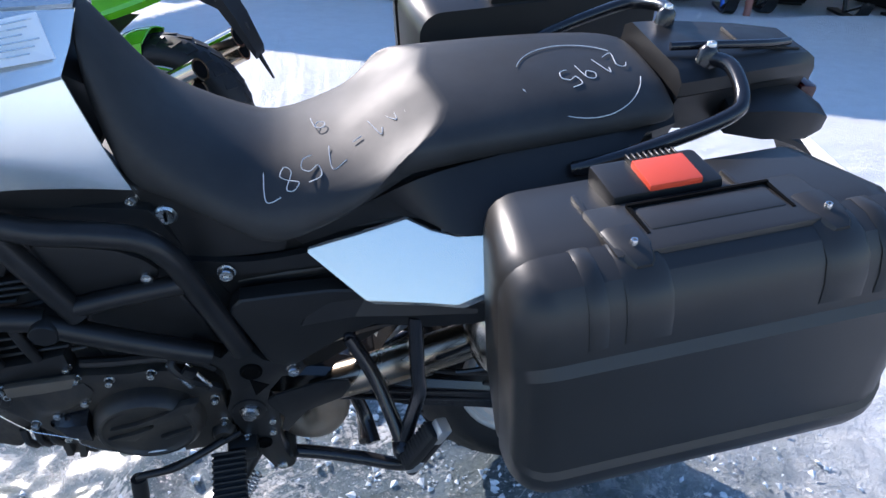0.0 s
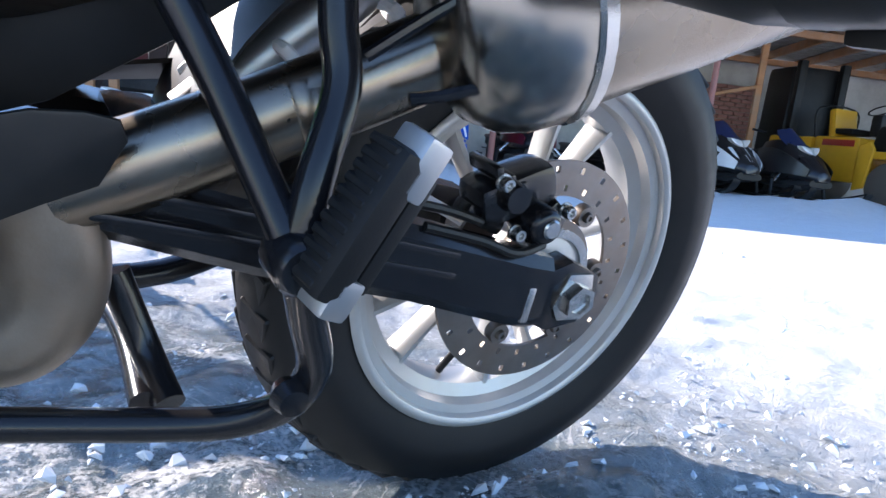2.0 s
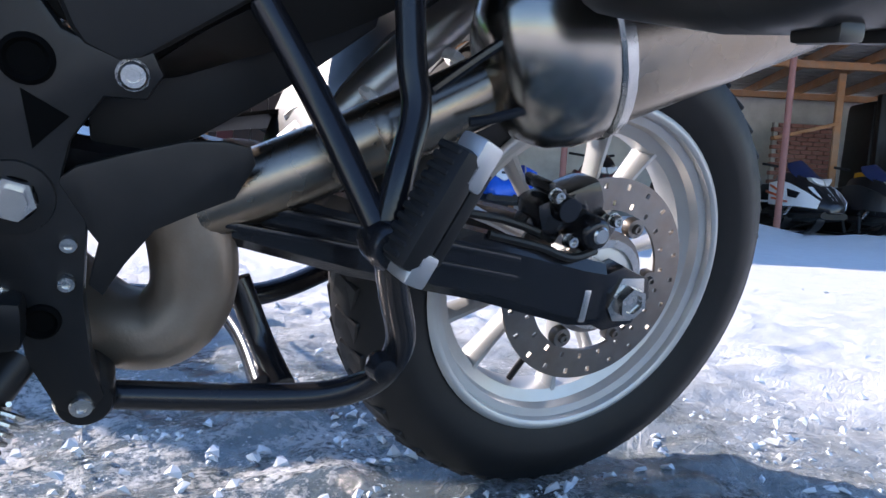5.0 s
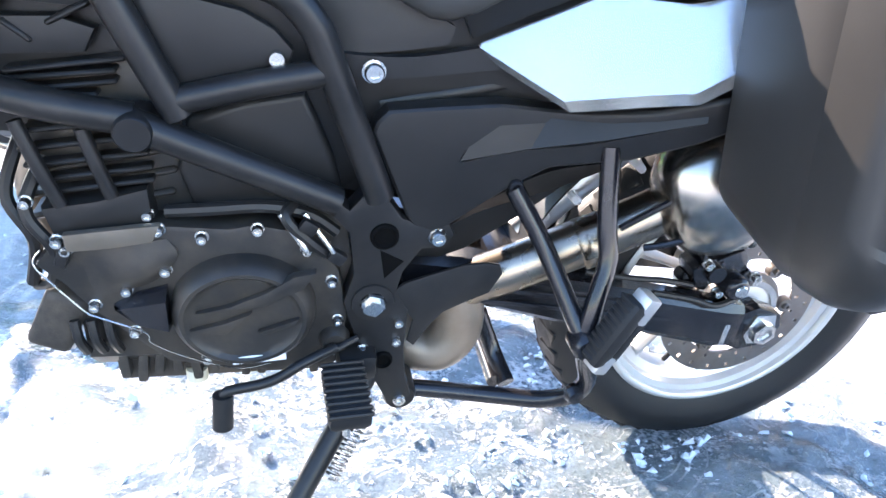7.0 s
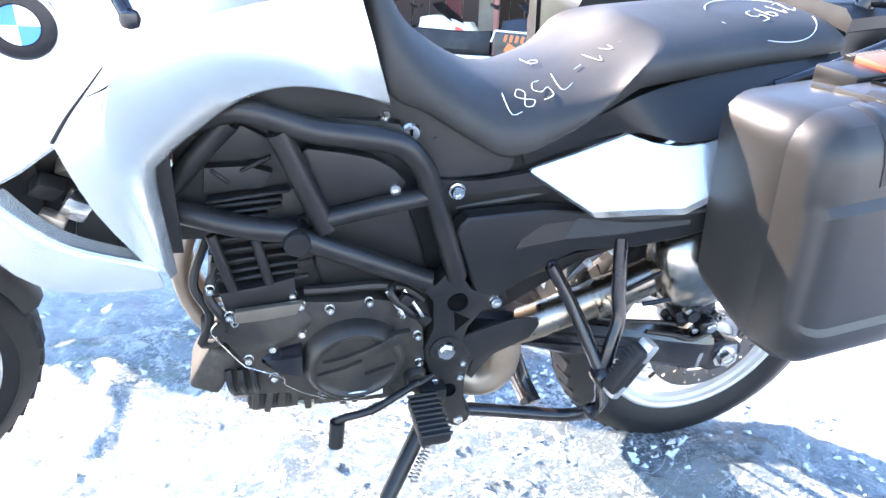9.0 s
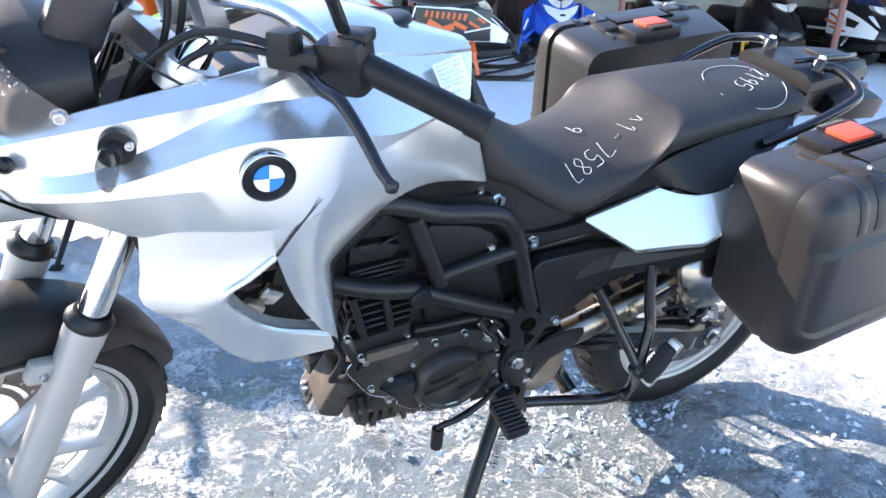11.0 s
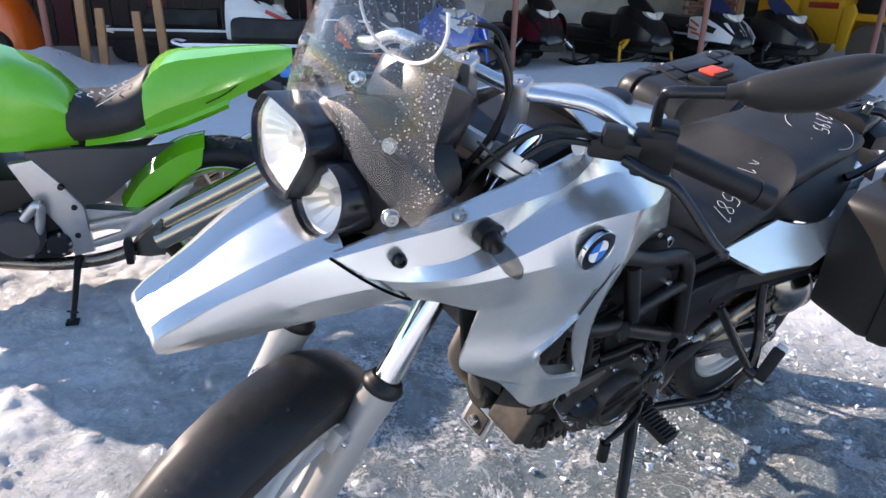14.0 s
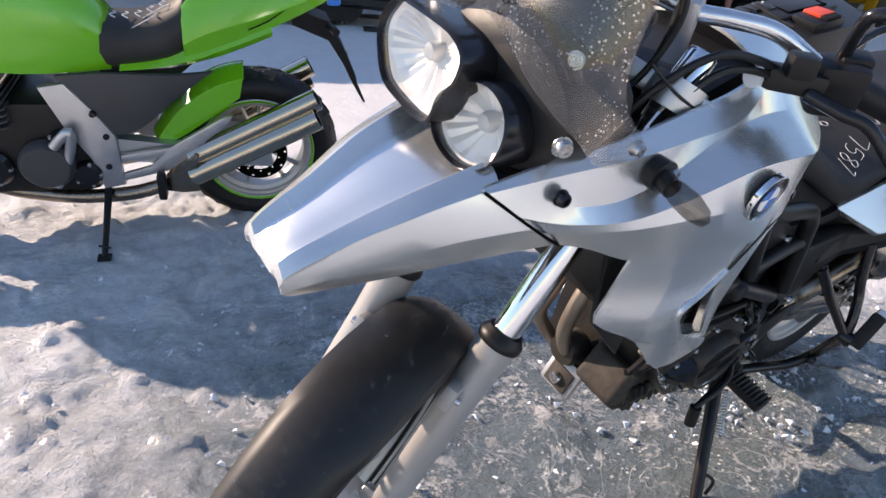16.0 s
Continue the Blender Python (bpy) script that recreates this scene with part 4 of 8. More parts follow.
for side in (1, -1):
    b = sheet([[(-0.545, -0.130, 0.770), (-0.45, -0.140, 0.826), (-0.36, -0.140, 0.872), (-0.20, -0.132, 0.914), (-0.06, -0.112, 0.936)], [(-0.530, -0.116, 0.742), (-0.40, -0.142, 0.806), (-0.324, -0.205, 0.818), (-0.22, -0.190, 0.852), (-0.10, -0.150, 0.905)]], 0.006, 4, 3)
    part("seat_skirt", b if side == 1 else mirrored(b), BLACK, moto, "black trim under the seat edge")

# ---- rack, grab rails, tail ----
part("rack_plate", loft([[(x, y, z) for y, z in ((-w, zc - 0.02), (-w, zc), (-w * 0.8, zc + 0.012), (w * 0.8, zc + 0.012), (w, zc), (w, zc - 0.02))] for x, w, zc in ((-0.030, 0.098, 0.978), (0.02, 0.092, 0.984), (0.12, 0.070, 0.990), (0.19, 0.052, 0.990), (0.212, 0.042, 0.978))]), BLACK, moto, "black plastic rear rack plate")
part("rack_recess", box((0.135, 0, 1.0025), (0.09, 0.07, 0.006), 0.002), BLACK, moto)
part("tail_cowl", loft([[(x, y, z) for y, z in ((-w, z1), (w, z1), (w * 0.8, z0), (-w * 0.8, z0))] for x, w, z0, z1 in ((-0.03, 0.10, 0.90, 0.958), (0.10, 0.075, 0.89, 0.968), (0.20, 0.045, 0.925, 0.968))]), BLACK, moto)
part("rack_loop", tube([(-0.025, -0.035, 1.002), (0.03, -0.045, 1.010), (0.11, -0.045, 1.014), (0.16, -0.030, 1.012)], 0.006, 10), BLACKGLOSS, moto)
for s in (-1, 1):
    g = part("grab_rail", tube([(0.012, s * 0.062, 1.000), (0.030, s * 0.100, 1.006), (0.020, s * 0.160, 0.990), (-0.010, s * 0.182, 0.974), (-0.10, s * 0.184, 0.934), (-0.16, s * 0.175, 0.905), (-0.185, s * 0.164, 0.890)], 0.010, 12, 6), BLACKGLOSS, moto, "black grab rail")
    part("rail_mount", lathe([(0, 0.016), (0.008, 0.016), (0.013, 0.010), (0.015, -0.014), (0, -0.014)], (0.015, s * 0.066, 1.002), "z", 16), BLACKGLOSS, g)
    bolt((0.015, s * 0.066, 1.018), moto, 0.007, (0, 0, 1))
part("rear_mudguard", sheet([[(0.10, -0.075, 0.90), (0.10, 0, 0.905), (0.10, 0.075, 0.90)], [(0.24, -0.07, 0.86), (0.24, 0, 0.87), (0.24, 0.07, 0.86)], [(0.33, -0.06, 0.76), (0.33, 0, 0.77), (0.33, 0.06, 0.76)]], 0.008, inward=(0, 0, -1)), BLACK, moto)
part("tail_lamp", box((0.215, 0, 0.935), (0.03, 0.10, 0.035), 0.008), mat("dark_red_lens", (0.035, 0.004, 0.004), 0.15), moto)
part("plate_holder", box((0.345, 0, 0.745), (0.006, 0.18, 0.12), 0.003, (0, 15, 0)), WHITE, moto, "blank pale plate holder")
for s in (-1, 1):
    b = loft([[(x, -0.085 - w, z0), (x, -0.085 - w, z1 - 0.008), (x, -0.080, z1), (x, -0.030, z1), (x, -0.030, z0)] for x, w, z0, z1 in ((0.06, 0.018, 0.905, 0.945), (0.11, 0.035, 0.905, 0.958), (0.18, 0.035, 0.905, 0.955), (0.215, 0.020, 0.912, 0.940))])
    part("rear_indicator", b if s == -1 else mirrored(b), BLACK, moto, "dark rear signal housing")

# ---- fairing, tank ----
UX = [-1.49, -1.41, -1.33, -1.25, -1.15, -1.05]


def fair_row(ys, zs, xs=None):
    return [(x, y, z) for x, y, z in zip(xs or UX, ys, zs)]


FAIR = [
    fair_row((-.101, -.118, -.138, -.140, -.135, -.118), (.936, .968, .997, 1.018, 1.038, 1.058)),
    fair_row((-.108, -.132, -.157, -.166, -.166, -.150), (.933, .958, .982, 1.000, 1.019, 1.045), (-1.487, -1.41, -1.33, -1.25, -1.15, -1.05)),
    fair_row((-.120, -.143, -.166, -.170, -.160, -.147), (.923, .922, .932, .964, 1.003, 1.010), (-1.470, -1.405, -1.33, -1.25, -1.15, -1.05)),
    fair_row((-.130, -.154, -.186, -.206, -.218, -.219), (.911, .905, .916, .946, .981, .985), (-1.455, -1.40, -1.33, -1.25, -1.15, -1.05)),
    fair_row((-.140, -.160, -.192, -.214, -.229, -.234), (.889, .892, .906, .920, .930, .930), (-1.425, -1.385, -1.32, -1.25, -1.15, -1.05)),
    fair_row((-.135, -.160, -.185, -.210, -.230, -.228), (.860, .860, .845, .862, .862, .875), (-1.385, -1.345, -1.285, -1.235, -1.125, -1.04)),
]
SHROUD = [
    [(-1.285, -.185, .845), (-1.235, -.210, .862), (-1.125, -.230, .862)],
    [(-1.289, -.180, .785), (-1.225, -.218, .806), (-1.120, -.231, .822)],
    [(-1.291, -.180, .732), (-1.240, -.222, .745), (-1.192, -.234, .768)],
    [(-1.235, -.216, .710), (-1.190, -.229, .700), (-1.160, -.233, .718)],
    [(-1.155, -.226, .632), (-1.135, -.229, .648), (-1.120, -.227, .684)],
    [(-1.030, -.218, .622), (-1.030, -.220, .633), (-1.036, -.221, .650)],
]
SHROUD_REAR = [
    [(-1.125, -.230, .862), (-1.085, -.231, .870), (-1.058, -.230, .882)],
    [(-1.120, -.231, .822), (-1.092, -.231, .818), (-1.070, -.230, .820)],
    [(-1.092, -.224, .735), (-1.070, -.223, .735), (-1.055, -.221, .738)],
    [(-1.045, -.217, .655), (-1.034, -.214, .645), (-1.024, -.210, .637)],
]
TANKSIDE = [
    [(-1.05, -.118, 1.058), (-1.00, -.108, 1.056), (-.930, -.088, 1.048), (-.860, -.068, 1.036), (-.768, -.036, 1.030)],
    [(-1.05, -.147, 1.010), (-1.00, -.152, 1.014), (-.940, -.137, 1.010), (-.870, -.110, 1.002), (-.775, -.060, 1.000)],
    [(-1.05, -.219, .985), (-1.00, -.208, .978), (-.940, -.185, .968), (-.880, -.151, .970), (-.785, -.086, .973)],
    [(-1.062, -.232, .883), (-1.017, -.215, .929), (-.950, -.188, .953), (-.882, -.151, .963), (-.785, -.086, .969)],
]
def between(a, b, k):
    return [tuple(p + (q - p) * k for p, q in zip(u, v)) for u, v in zip(a, b)]


REACH = [TANKSIDE[0], between(TANKSIDE[0], TANKSIDE[1], 0.35), TANKSIDE[1], TANKSIDE[2], between(TANKSIDE[2], TANKSIDE[3], 0.5), TANKSIDE[3]]
FLANK = [row[:-1] + far for row, far in zip(FAIR, REACH)]
CREASE = [(-1.024, -.210, .637), (-1.060, -.222, .753), (-1.072, -.230, .828), (-1.060, -.230, .882), (-1.017, -.214, .930), (-.950, -.187, .954), (-.882, -.150, .964), (-.785, -.085, .970)]
RIM = [(-1.020, -.206, .630), (-1.034, -.196, .755), (-1.022, -.192, .784), (-.988, -.184, .815), (-.934, -.170, .852), (-.870, -.150, .863), (-.798, -.124, .848), (-.736, -.098, .826)]
BAND = [CREASE, [tuple((p + q) / 2 + d for p, q, d in zip(a, b, (0, -.006, 0))) for a, b in zip(CREASE, RIM)], RIM, [(x + .004, y + .016, z - .004) for x, y, z in RIM]]
for side in (1, -1):
    def sd(bm):
        return bm if side == 1 else mirrored(bm)
    lab = "silver painted fairing panel"
    part("fairing_panel", sd(sheet(FLANK, 0.004, 5, 1)), SILVER, moto, lab, smooth=18)
    part("radiator_shroud", sd(sheet(SHROUD, 0.004, 1, 3)), SILVER, moto, lab, smooth=14)
    part("shroud_rear", sd(sheet(SHROUD_REAR, 0.004, 4, 3)), SILVER, moto, lab, smooth=30)
    part("vent_sill", sd(sheet([[(-1.192, -.231, .762), (-1.160, -.227, .713), (-1.120, -.221, .680), (-1.040, -.211, .648)], [(-1.180, -.212, .760), (-1.150, -.205, .716), (-1.112, -.198, .686), (-1.040, -.190, .656)]], 0.003, 4, 2, inward=(0, 0, -1))), SILVER, moto)
    part("shroud_band", sd(sheet(BAND, 0.003, 4, 2)), SILVER, moto, lab, smooth=30)
    part("vent_lip", sd(tube([(-1.120, -.229, .820), (-1.155, -.231, .793), (-1.192, -.232, .764), (-1.160, -.228, .715), (-1.120, -.222, .682), (-1.040, -.212, .650)], 0.006, 8)), SILVER, moto)
    part("vent_inner", sd(plate([(-1.20, 0.86), (-1.02, 0.86), (-1.01, 0.63), (-1.20, 0.63)], -0.150, -0.145, 0.002)), BLACK, moto)
    part("fairing_groove", sd(tube([(-1.119, -.232, .822), (-1.100, -.2335, .852), (-1.075, -.2335, .885), (-1.060, -.234, .905)], (0.0024, 0.0006), 8)), BLACK, moto)
    # roundel badge: plain quarters and a dark ring
    bc = Vector((-1.128, side * -0.2325, 0.942))
    nrm = Vector((0.04, side * -1, -0.08)).normalized()
    ring = part("round_badge", lathe([(0, 0.0015), (0.0195, 0.0015), (0.0205, 0.0030), (0.0330, 0.0026), (0.0340, 0.0022), (0.0345, -0.006), (0, -0.006)], bc, nrm, 40), BLACKGLOSS, moto, "round enamel badge with a dark ring and quartered centre")
    part("badge_rim", lathe([(0.0328, 0.0026), (0.0333, 0.0038), (0.0340, 0.0036), (0.0347, 0.002), (0.0347, -0.004)], bc, nrm, 40), CHROME, ring)
    for q in range(4):
        bm = bmesh.new()
        pts = [(0, 0)] + [(0.0190 * math.cos(a), 0.0190 * math.sin(a)) for a in (math.pi / 2 * (q + k / 8) for k in range(9))]
        ux = Vector((1, 0, 0)) - nrm * nrm.x
        ux.normalize()
        uz = nrm.cross(ux)
        for dq, rev in ((0.0034, False), (0.0018, True)):
            vs = [bm.verts.new(bc + ux * a + uz * b + nrm * dq) for a, b in pts]
            bm.faces.new(vs[::-1] if rev else vs)
        part("badge_quarter", bm, BADGEBLUE if q % 2 else WHITE, ring, smooth=0)
    # front indicator on a short stalk
    im = Matrix.Diagonal((1, side, 1, 1))
    st = part("front_indicator", lathe([(0, 0.012), (0.012, 0.012), (0.020, 0.006), (0.021, -0.012), (0, -0.014)], im @ Vector((-1.293, -0.172, 0.969)), "y", 20), BLACK, moto, "front turn signal with smoked lens")
    part("stalk", tube([im @ Vector((-1.293, -0.172, 0.969)), im @ Vector((-1.298, -0.188, 0.969)), im @ Vector((-1.302, -0.204, 0.968))], 0.0125, 12), BLACK, st)
    lensb = loft([[Vector((-1.302, -0.200, 0.968)) + Vector((-0.10, -0.99, -0.06)).normalized() * k + Vector((0.25, 0.0, -0.97)) * (w * math.cos(t)) + Vector((0.97, -0.1, 0.25)) * (w * 0.62 * math.sin(t)) for t in (math.pi * 2 * j / 14 for j in range(14))] for k, w in ((0.0, 0.0125), (0.012, 0.017), (0.040, 0.018), (0.058, 0.012), (0.064, 0.003))])
    lensb.transform(im)
    part("lens", lensb, SMOKED, st, "smoked indicator lens")
    bolt(tuple(im @ Vector((-1.414, -0.152, 0.940))), moto, 0.009, (0, -side, 0), BLACKGLOSS)
    bolt(tuple(im @ Vector((-1.280, -0.186, 0.974))), moto, 0.006, (0, -side, 0))

part("seam", tube([(-1.492, -0.108, 0.936), (-1.455, -0.140, 0.912), (-1.41, -0.148, 0.882), (-1.375, -0.138, 0.858)], 0.0022, 6), DARKHOLE, moto)
tank_top = sheet([[(-1.06, -0.120, 1.057), (-1.06, -0.06, 1.078), (-1.06, 0, 1.084), (-1.06, 0.06, 1.078), (-1.06, 0.120, 1.057)], [(-0.96, -0.100, 1.052), (-0.96, -0.05, 1.082), (-0.96, 0, 1.090), (-0.96, 0.05, 1.082), (-0.96, 0.100, 1.052)], [(-0.88, -0.075, 1.040), (-0.88, -0.04, 1.064), (-0.88, 0, 1.070), (-0.88, 0.04, 1.064), (-0.88, 0.075, 1.040)], [(-0.770, -0.036, 1.036), (-0.770, -0.02, 1.042), (-0.770, 0, 1.044), (-0.770, 0.02, 1.042), (-0.770, 0.036, 1.036)]], 0.005, 4, 4, inward=(0, 0, -1))
part("tank_top", tank_top, SILVER, moto, "silver tank cover")
STICKER = mat("clear_label_film", (0.70, 0.74, 0.78), 0.35, 0, 0.05, 20)
lab0 = part("warning_label", sheet([[(-0.862, -0.094, 1.030), (-0.800, -0.062, 1.036)], [(-0.850, -0.124, 0.996), (-0.786, -0.085, 0.994)]], 0.0015, 1, 1, inward=(0.3, 1, -0.8)), STICKER, moto, "pale warning label with fine print")
for k in range(6):
    u = 0.12 + 0.14 * k
    a0, a1 = Vector((-0.862, -0.096, 1.031)).lerp(Vector((-0.850, -0.126, 0.997)), u), Vector((-0.800, -0.064, 1.037)).lerp(Vector((-0.786, -0.087, 0.995)), u)
    part("print_bar", tube([a0.lerp(a1, 0.08), a0.lerp(a1, 0.5), a0.lerp(a1, 0.92 - 0.1 * (k % 3))], 0.0009, 5, 1), STEEL, lab0)
part("filler_cap", lathe([(0, 0.006), (0.030, 0.006), (0.036, 0.002), (0.038, -0.004), (0, -0.004)], (-0.90, 0, 1.068), (-0.3, 0, 1), 32), BLACK, moto)
part("tank_front", plate([(-1.20, 0.86), (-1.20, 1.0), (-1.05, 1.06), (-1.02, 0.86)], -0.10, 0.10, 0.01), BLACK, moto)
part("radiator", box((-1.09, 0, 0.74), (0.05, 0.36, 0.24), 0.008, (0, 12, 0)), BLACK, moto)
for k in range(4):
    part("radiator_clip", box((-1.15 + 0.03 * (k % 2), -0.19 + 0.01 * k, 0.70 + 0.02 * k), (0.03, 0.02, 0.035), 0.005, (20 * k, 30, 10 * k)), (HEADER, STEEL, BLACK, HEADER)[k], moto)
part("inner_guard", plate([(-1.30, 0.85), (-1.16, 0.88), (-1.16, 0.60), (-1.26, 0.70)], -0.16, -0.150, 0.003), BLACK, moto)

# ---- beak ----
bk = []
for x, w, zs in ((-1.680, 0.046, (.798, .799, .799, .800)), (-1.694, 0.053, (.826, .838, .828, .830)), (-1.62, 0.070, (.872, .884, .868, .872)), (-1.55, 0.092, (.910, .924, .905, .909)), (-1.47, 0.108, (.938, .957, .936, .940))):
    row = [(x, -w, zs[0]), (x, -w * 0.72, zs[1]), (x, -w * 0.50, zs[2]), (x, 0, zs[3])]
    bk.append(row + [(a, -b, c) for a, b, c in row[-2::-1]])
part("beak", sheet(bk, 0.004, 2, 4, inward=(0, 0, -1)), SILVER, moto, "silver beak over the front wheel", smooth=18)
for s in (-1, 1):
    b = sheet([[(-1.694, -0.053, 0.826), (-1.62, -0.070, 0.872), (-1.55, -0.092, 0.910), (-1.487, -0.106, 0.935)], [(-1.694, -0.053, 0.806), (-1.60, -0.082, 0.842), (-1.52, -0.112, 0.876), (-1.435, -0.142, 0.898)], [(-1.676, -0.046, 0.792), (-1.58, -0.075, 0.812), (-1.48, -0.105, 0.836), (-1.385, -0.135, 0.858)]], 0.004, 5, 2)
    part("beak_side", b if s == -1 else mirrored(b), SILVER, moto, smooth=24)
    b = sheet([[(-1.50, -0.09, 0.845), (-1.40, -0.12, 0.858), (-1.30, -0.15, 0.86)], [(-1.46, -0.0, 0.85), (-1.38, -0.0, 0.86), (-1.28, -0.0, 0.86)]], 0.004, 3, 3, inward=(0, 0, 1))
    part("beak_under", b if s == -1 else mirrored(b), BLACK, moto)

# ---- headlamps and screen ----
part("lamp_housing", loft([[(x, yc + w * math.cos(t), zc + h * math.sin(t)) for t in (2 * math.pi * k / 20 for k in range(20))] for x, yc, w, zc, h in ((-1.432, 0.005, 0.095, 1.005, 0.060), (-1.420, 0.0, 0.132, 1.003, 0.082), (-1.38, 0, 0.142, 1.006, 0.084), (-1.31, 0, 0.120, 1.02, 0.06))]), BLACK, moto, "black headlamp housing")


def lamp(name, outline, cx, depth, label, tilt=0.0):
    """A headlamp: dark rim, bright bowl, ribbed glass; outline in y and z."""
    yc, zc = sum(p[0] for p in outline) / len(outline), sum(p[1] for p in outline) / len(outline)
    pts = [(p.x, p.z) for p in spline([(a, 0, b) for a, b in outline], 4, True)]

    def ringat(x, k):
        return [(x + 0.28 * (b - zc) * k + tilt * (a - yc) * k, yc + (a - yc) * k, zc + (b - zc) * k) for a, b in pts]
    rim = part(name, loft([ringat(cx + 0.06, 1.02), ringat(cx + 0.005, 1.075), ringat(cx - 0.012, 1.07), ringat(cx - 0.014, 1.025), ringat(cx, 0.98), ringat(cx + 0.03, 0.96)], cap=False), BLACKGLOSS, moto, label)
    rg = random.Random(len(outline))
    flute = [rg.uniform(-1, 1) for _ in range(len(pts) // 2 + 1)]
    part("reflector", loft([[(p[0] + q * (0.0012 if i % 2 else -0.0012) + 0.0032 * abs(q) * flute[i // 2], p[1], p[2]) for i, p in enumerate(ringat(cx + depth * d, k))] for d, k, q in ((0, 0.985, 0), (0.18, 0.93, 1), (0.42, 0.78, 1.4), (0.60, 0.62, 1.4), (0.75, 0.44, 1.2), (0.86, 0.24, 0.5), (0.88, 0.10, 0))], cap=False), REFLECTOR, rim, "bright fluted reflector bowl", smooth=3)
    part("bulb_shield", lathe([(0, -0.012), (0.010, -0.011), (0.013, -0.004), (0.013, 0.010)], (cx + depth * 0.72, yc, zc), "x", 16), ALLOY, rim)
    part("lens", loft([ringat(cx - 0.004, 1.0), ringat(cx - 0.009, 0.96), ringat(cx - 0.011, 0.80), ringat(cx - 0.012, 0.40)]), LENS, rim, "clear glass lens").visible_shadow = False
    return rim


lamp("headlamp", [(-0.095, 0.985), (-0.080, 1.014), (-0.045, 1.027), (-0.008, 1.016), (0.017, 0.985), (0.000, 0.952), (-0.045, 0.938), (-0.086, 0.953)], -1.468, 0.026, "oval headlamp with bright reflector", -0.08)
lamp("headlamp", [(0.138, 0.998), (0.105, 0.972), (0.050, 0.964), (0.008, 0.966), (0.002, 0.985), (-0.010, 1.022), (-0.004, 1.046), (0.026, 1.058), (0.065, 1.060), (0.110, 1.060), (0.138, 1.058), (0.150, 1.042), (0.154, 1.022)], -1.478, 0.028, "large angular headlamp with bright reflector", 0.0)
for s in (-1, 1):
    bolt((-1.432, s * 0.143, 1.002), moto, 0.010, (-0.3, s, 0))
SCR_HALF = [
    [(-1.329, -.172, 1.003), (-1.400, -.172, .992), (-1.437, -.155, 1.022), (-1.456, -.100, 1.052), (-1.458, 0, 1.096)],
    [(-1.392, -.162, 1.068), (-1.420, -.153, 1.072), (-1.443, -.130, 1.088), (-1.462, -.080, 1.120), (-1.468, 0, 1.142)],
    [(-1.386, -.152, 1.140), (-1.402, -.140, 1.145), (-1.425, -.118, 1.160), (-1.448, -.070, 1.185), (-1.455, 0, 1.195)],
    [(-1.352, -.142, 1.245), (-1.368, -.128, 1.252), (-1.388, -.105, 1.264), (-1.405, -.060, 1.280), (-1.410, 0, 1.285)],
    [(-1.312, -.122, 1.325), (-1.326, -.100, 1.337), (-1.338, -.080, 1.345), (-1.350, -.045, 1.355), (-1.355, 0, 1.360)],
]
SCR = [r + [(x, -y, z) for x, y, z in r[-2::-1]] for r in SCR_HALF]
screen = part("windscreen", sheet(SCR, 0.003, 5, 5, inward=None), SCREEN, moto, "clear windscreen spotted with dried drops and marker writing", smooth=60)
for p, n in (((-1.438, -0.125, 1.092), (-0.75, -0.6, 0.3)), ((-1.458, -0.070, 1.155), (-0.9, -0.3, 0.35)), ((-1.458, 0.070, 1.155), (-0.9, 0.3, 0.35)), ((-1.438, 0.125, 1.092), (-0.75, 0.6, 0.3)), ((-1.347, -0.172, 1.006), (0, -1, 0))):
    bolt(p, screen, 0.008, n)
part("marker_ring", tube([(-1.430, -0.10 + 0.09 * math.cos(a), 1.245 + 0.055 * math.sin(a)) for a in (math.pi * (0.9 + 1.25 * k / 12) for k in range(13))], 0.0022, 5, 3), CHALK, screen, "white marker curve")
part("marker_stroke", tube([(-1.425, -0.06, 1.30), (-1.433, -0.05, 1.27), (-1.436, -0.02, 1.285), (-1.438, 0.0, 1.25), (-1.432, 0.03, 1.29)], 0.002, 5, 4), CHALK, screen)
dash = bmesh.new()
box((-1.315, 0.0, 1.09), (0.07, 0.17, 0.10), 0.02, (0, 24, 0), dash)
lathe([(0, 0.03), (0.042, 0.03), (0.048, 0.0), (0.046, -0.05), (0, -0.05)], (-1.285, 0.03, 1.115), (0.75, 0, 0.65), 28, dash)
part("instrument_pod", dash, BLACKGLOSS, moto, "black instrument pod behind the screen")
part("screen_bracket", tube([(-1.44, -0.12, 1.09), (-1.40, -0.10, 1.06), (-1.36, -0.08, 1.03)], 0.008, 8), BLACK, moto)
part("screen_bracket", tube([(-1.455, 0.065, 1.155), (-1.40, 0.06, 1.11), (-1.34, 0.06, 1.05)], 0.008, 8), BLACK, moto)

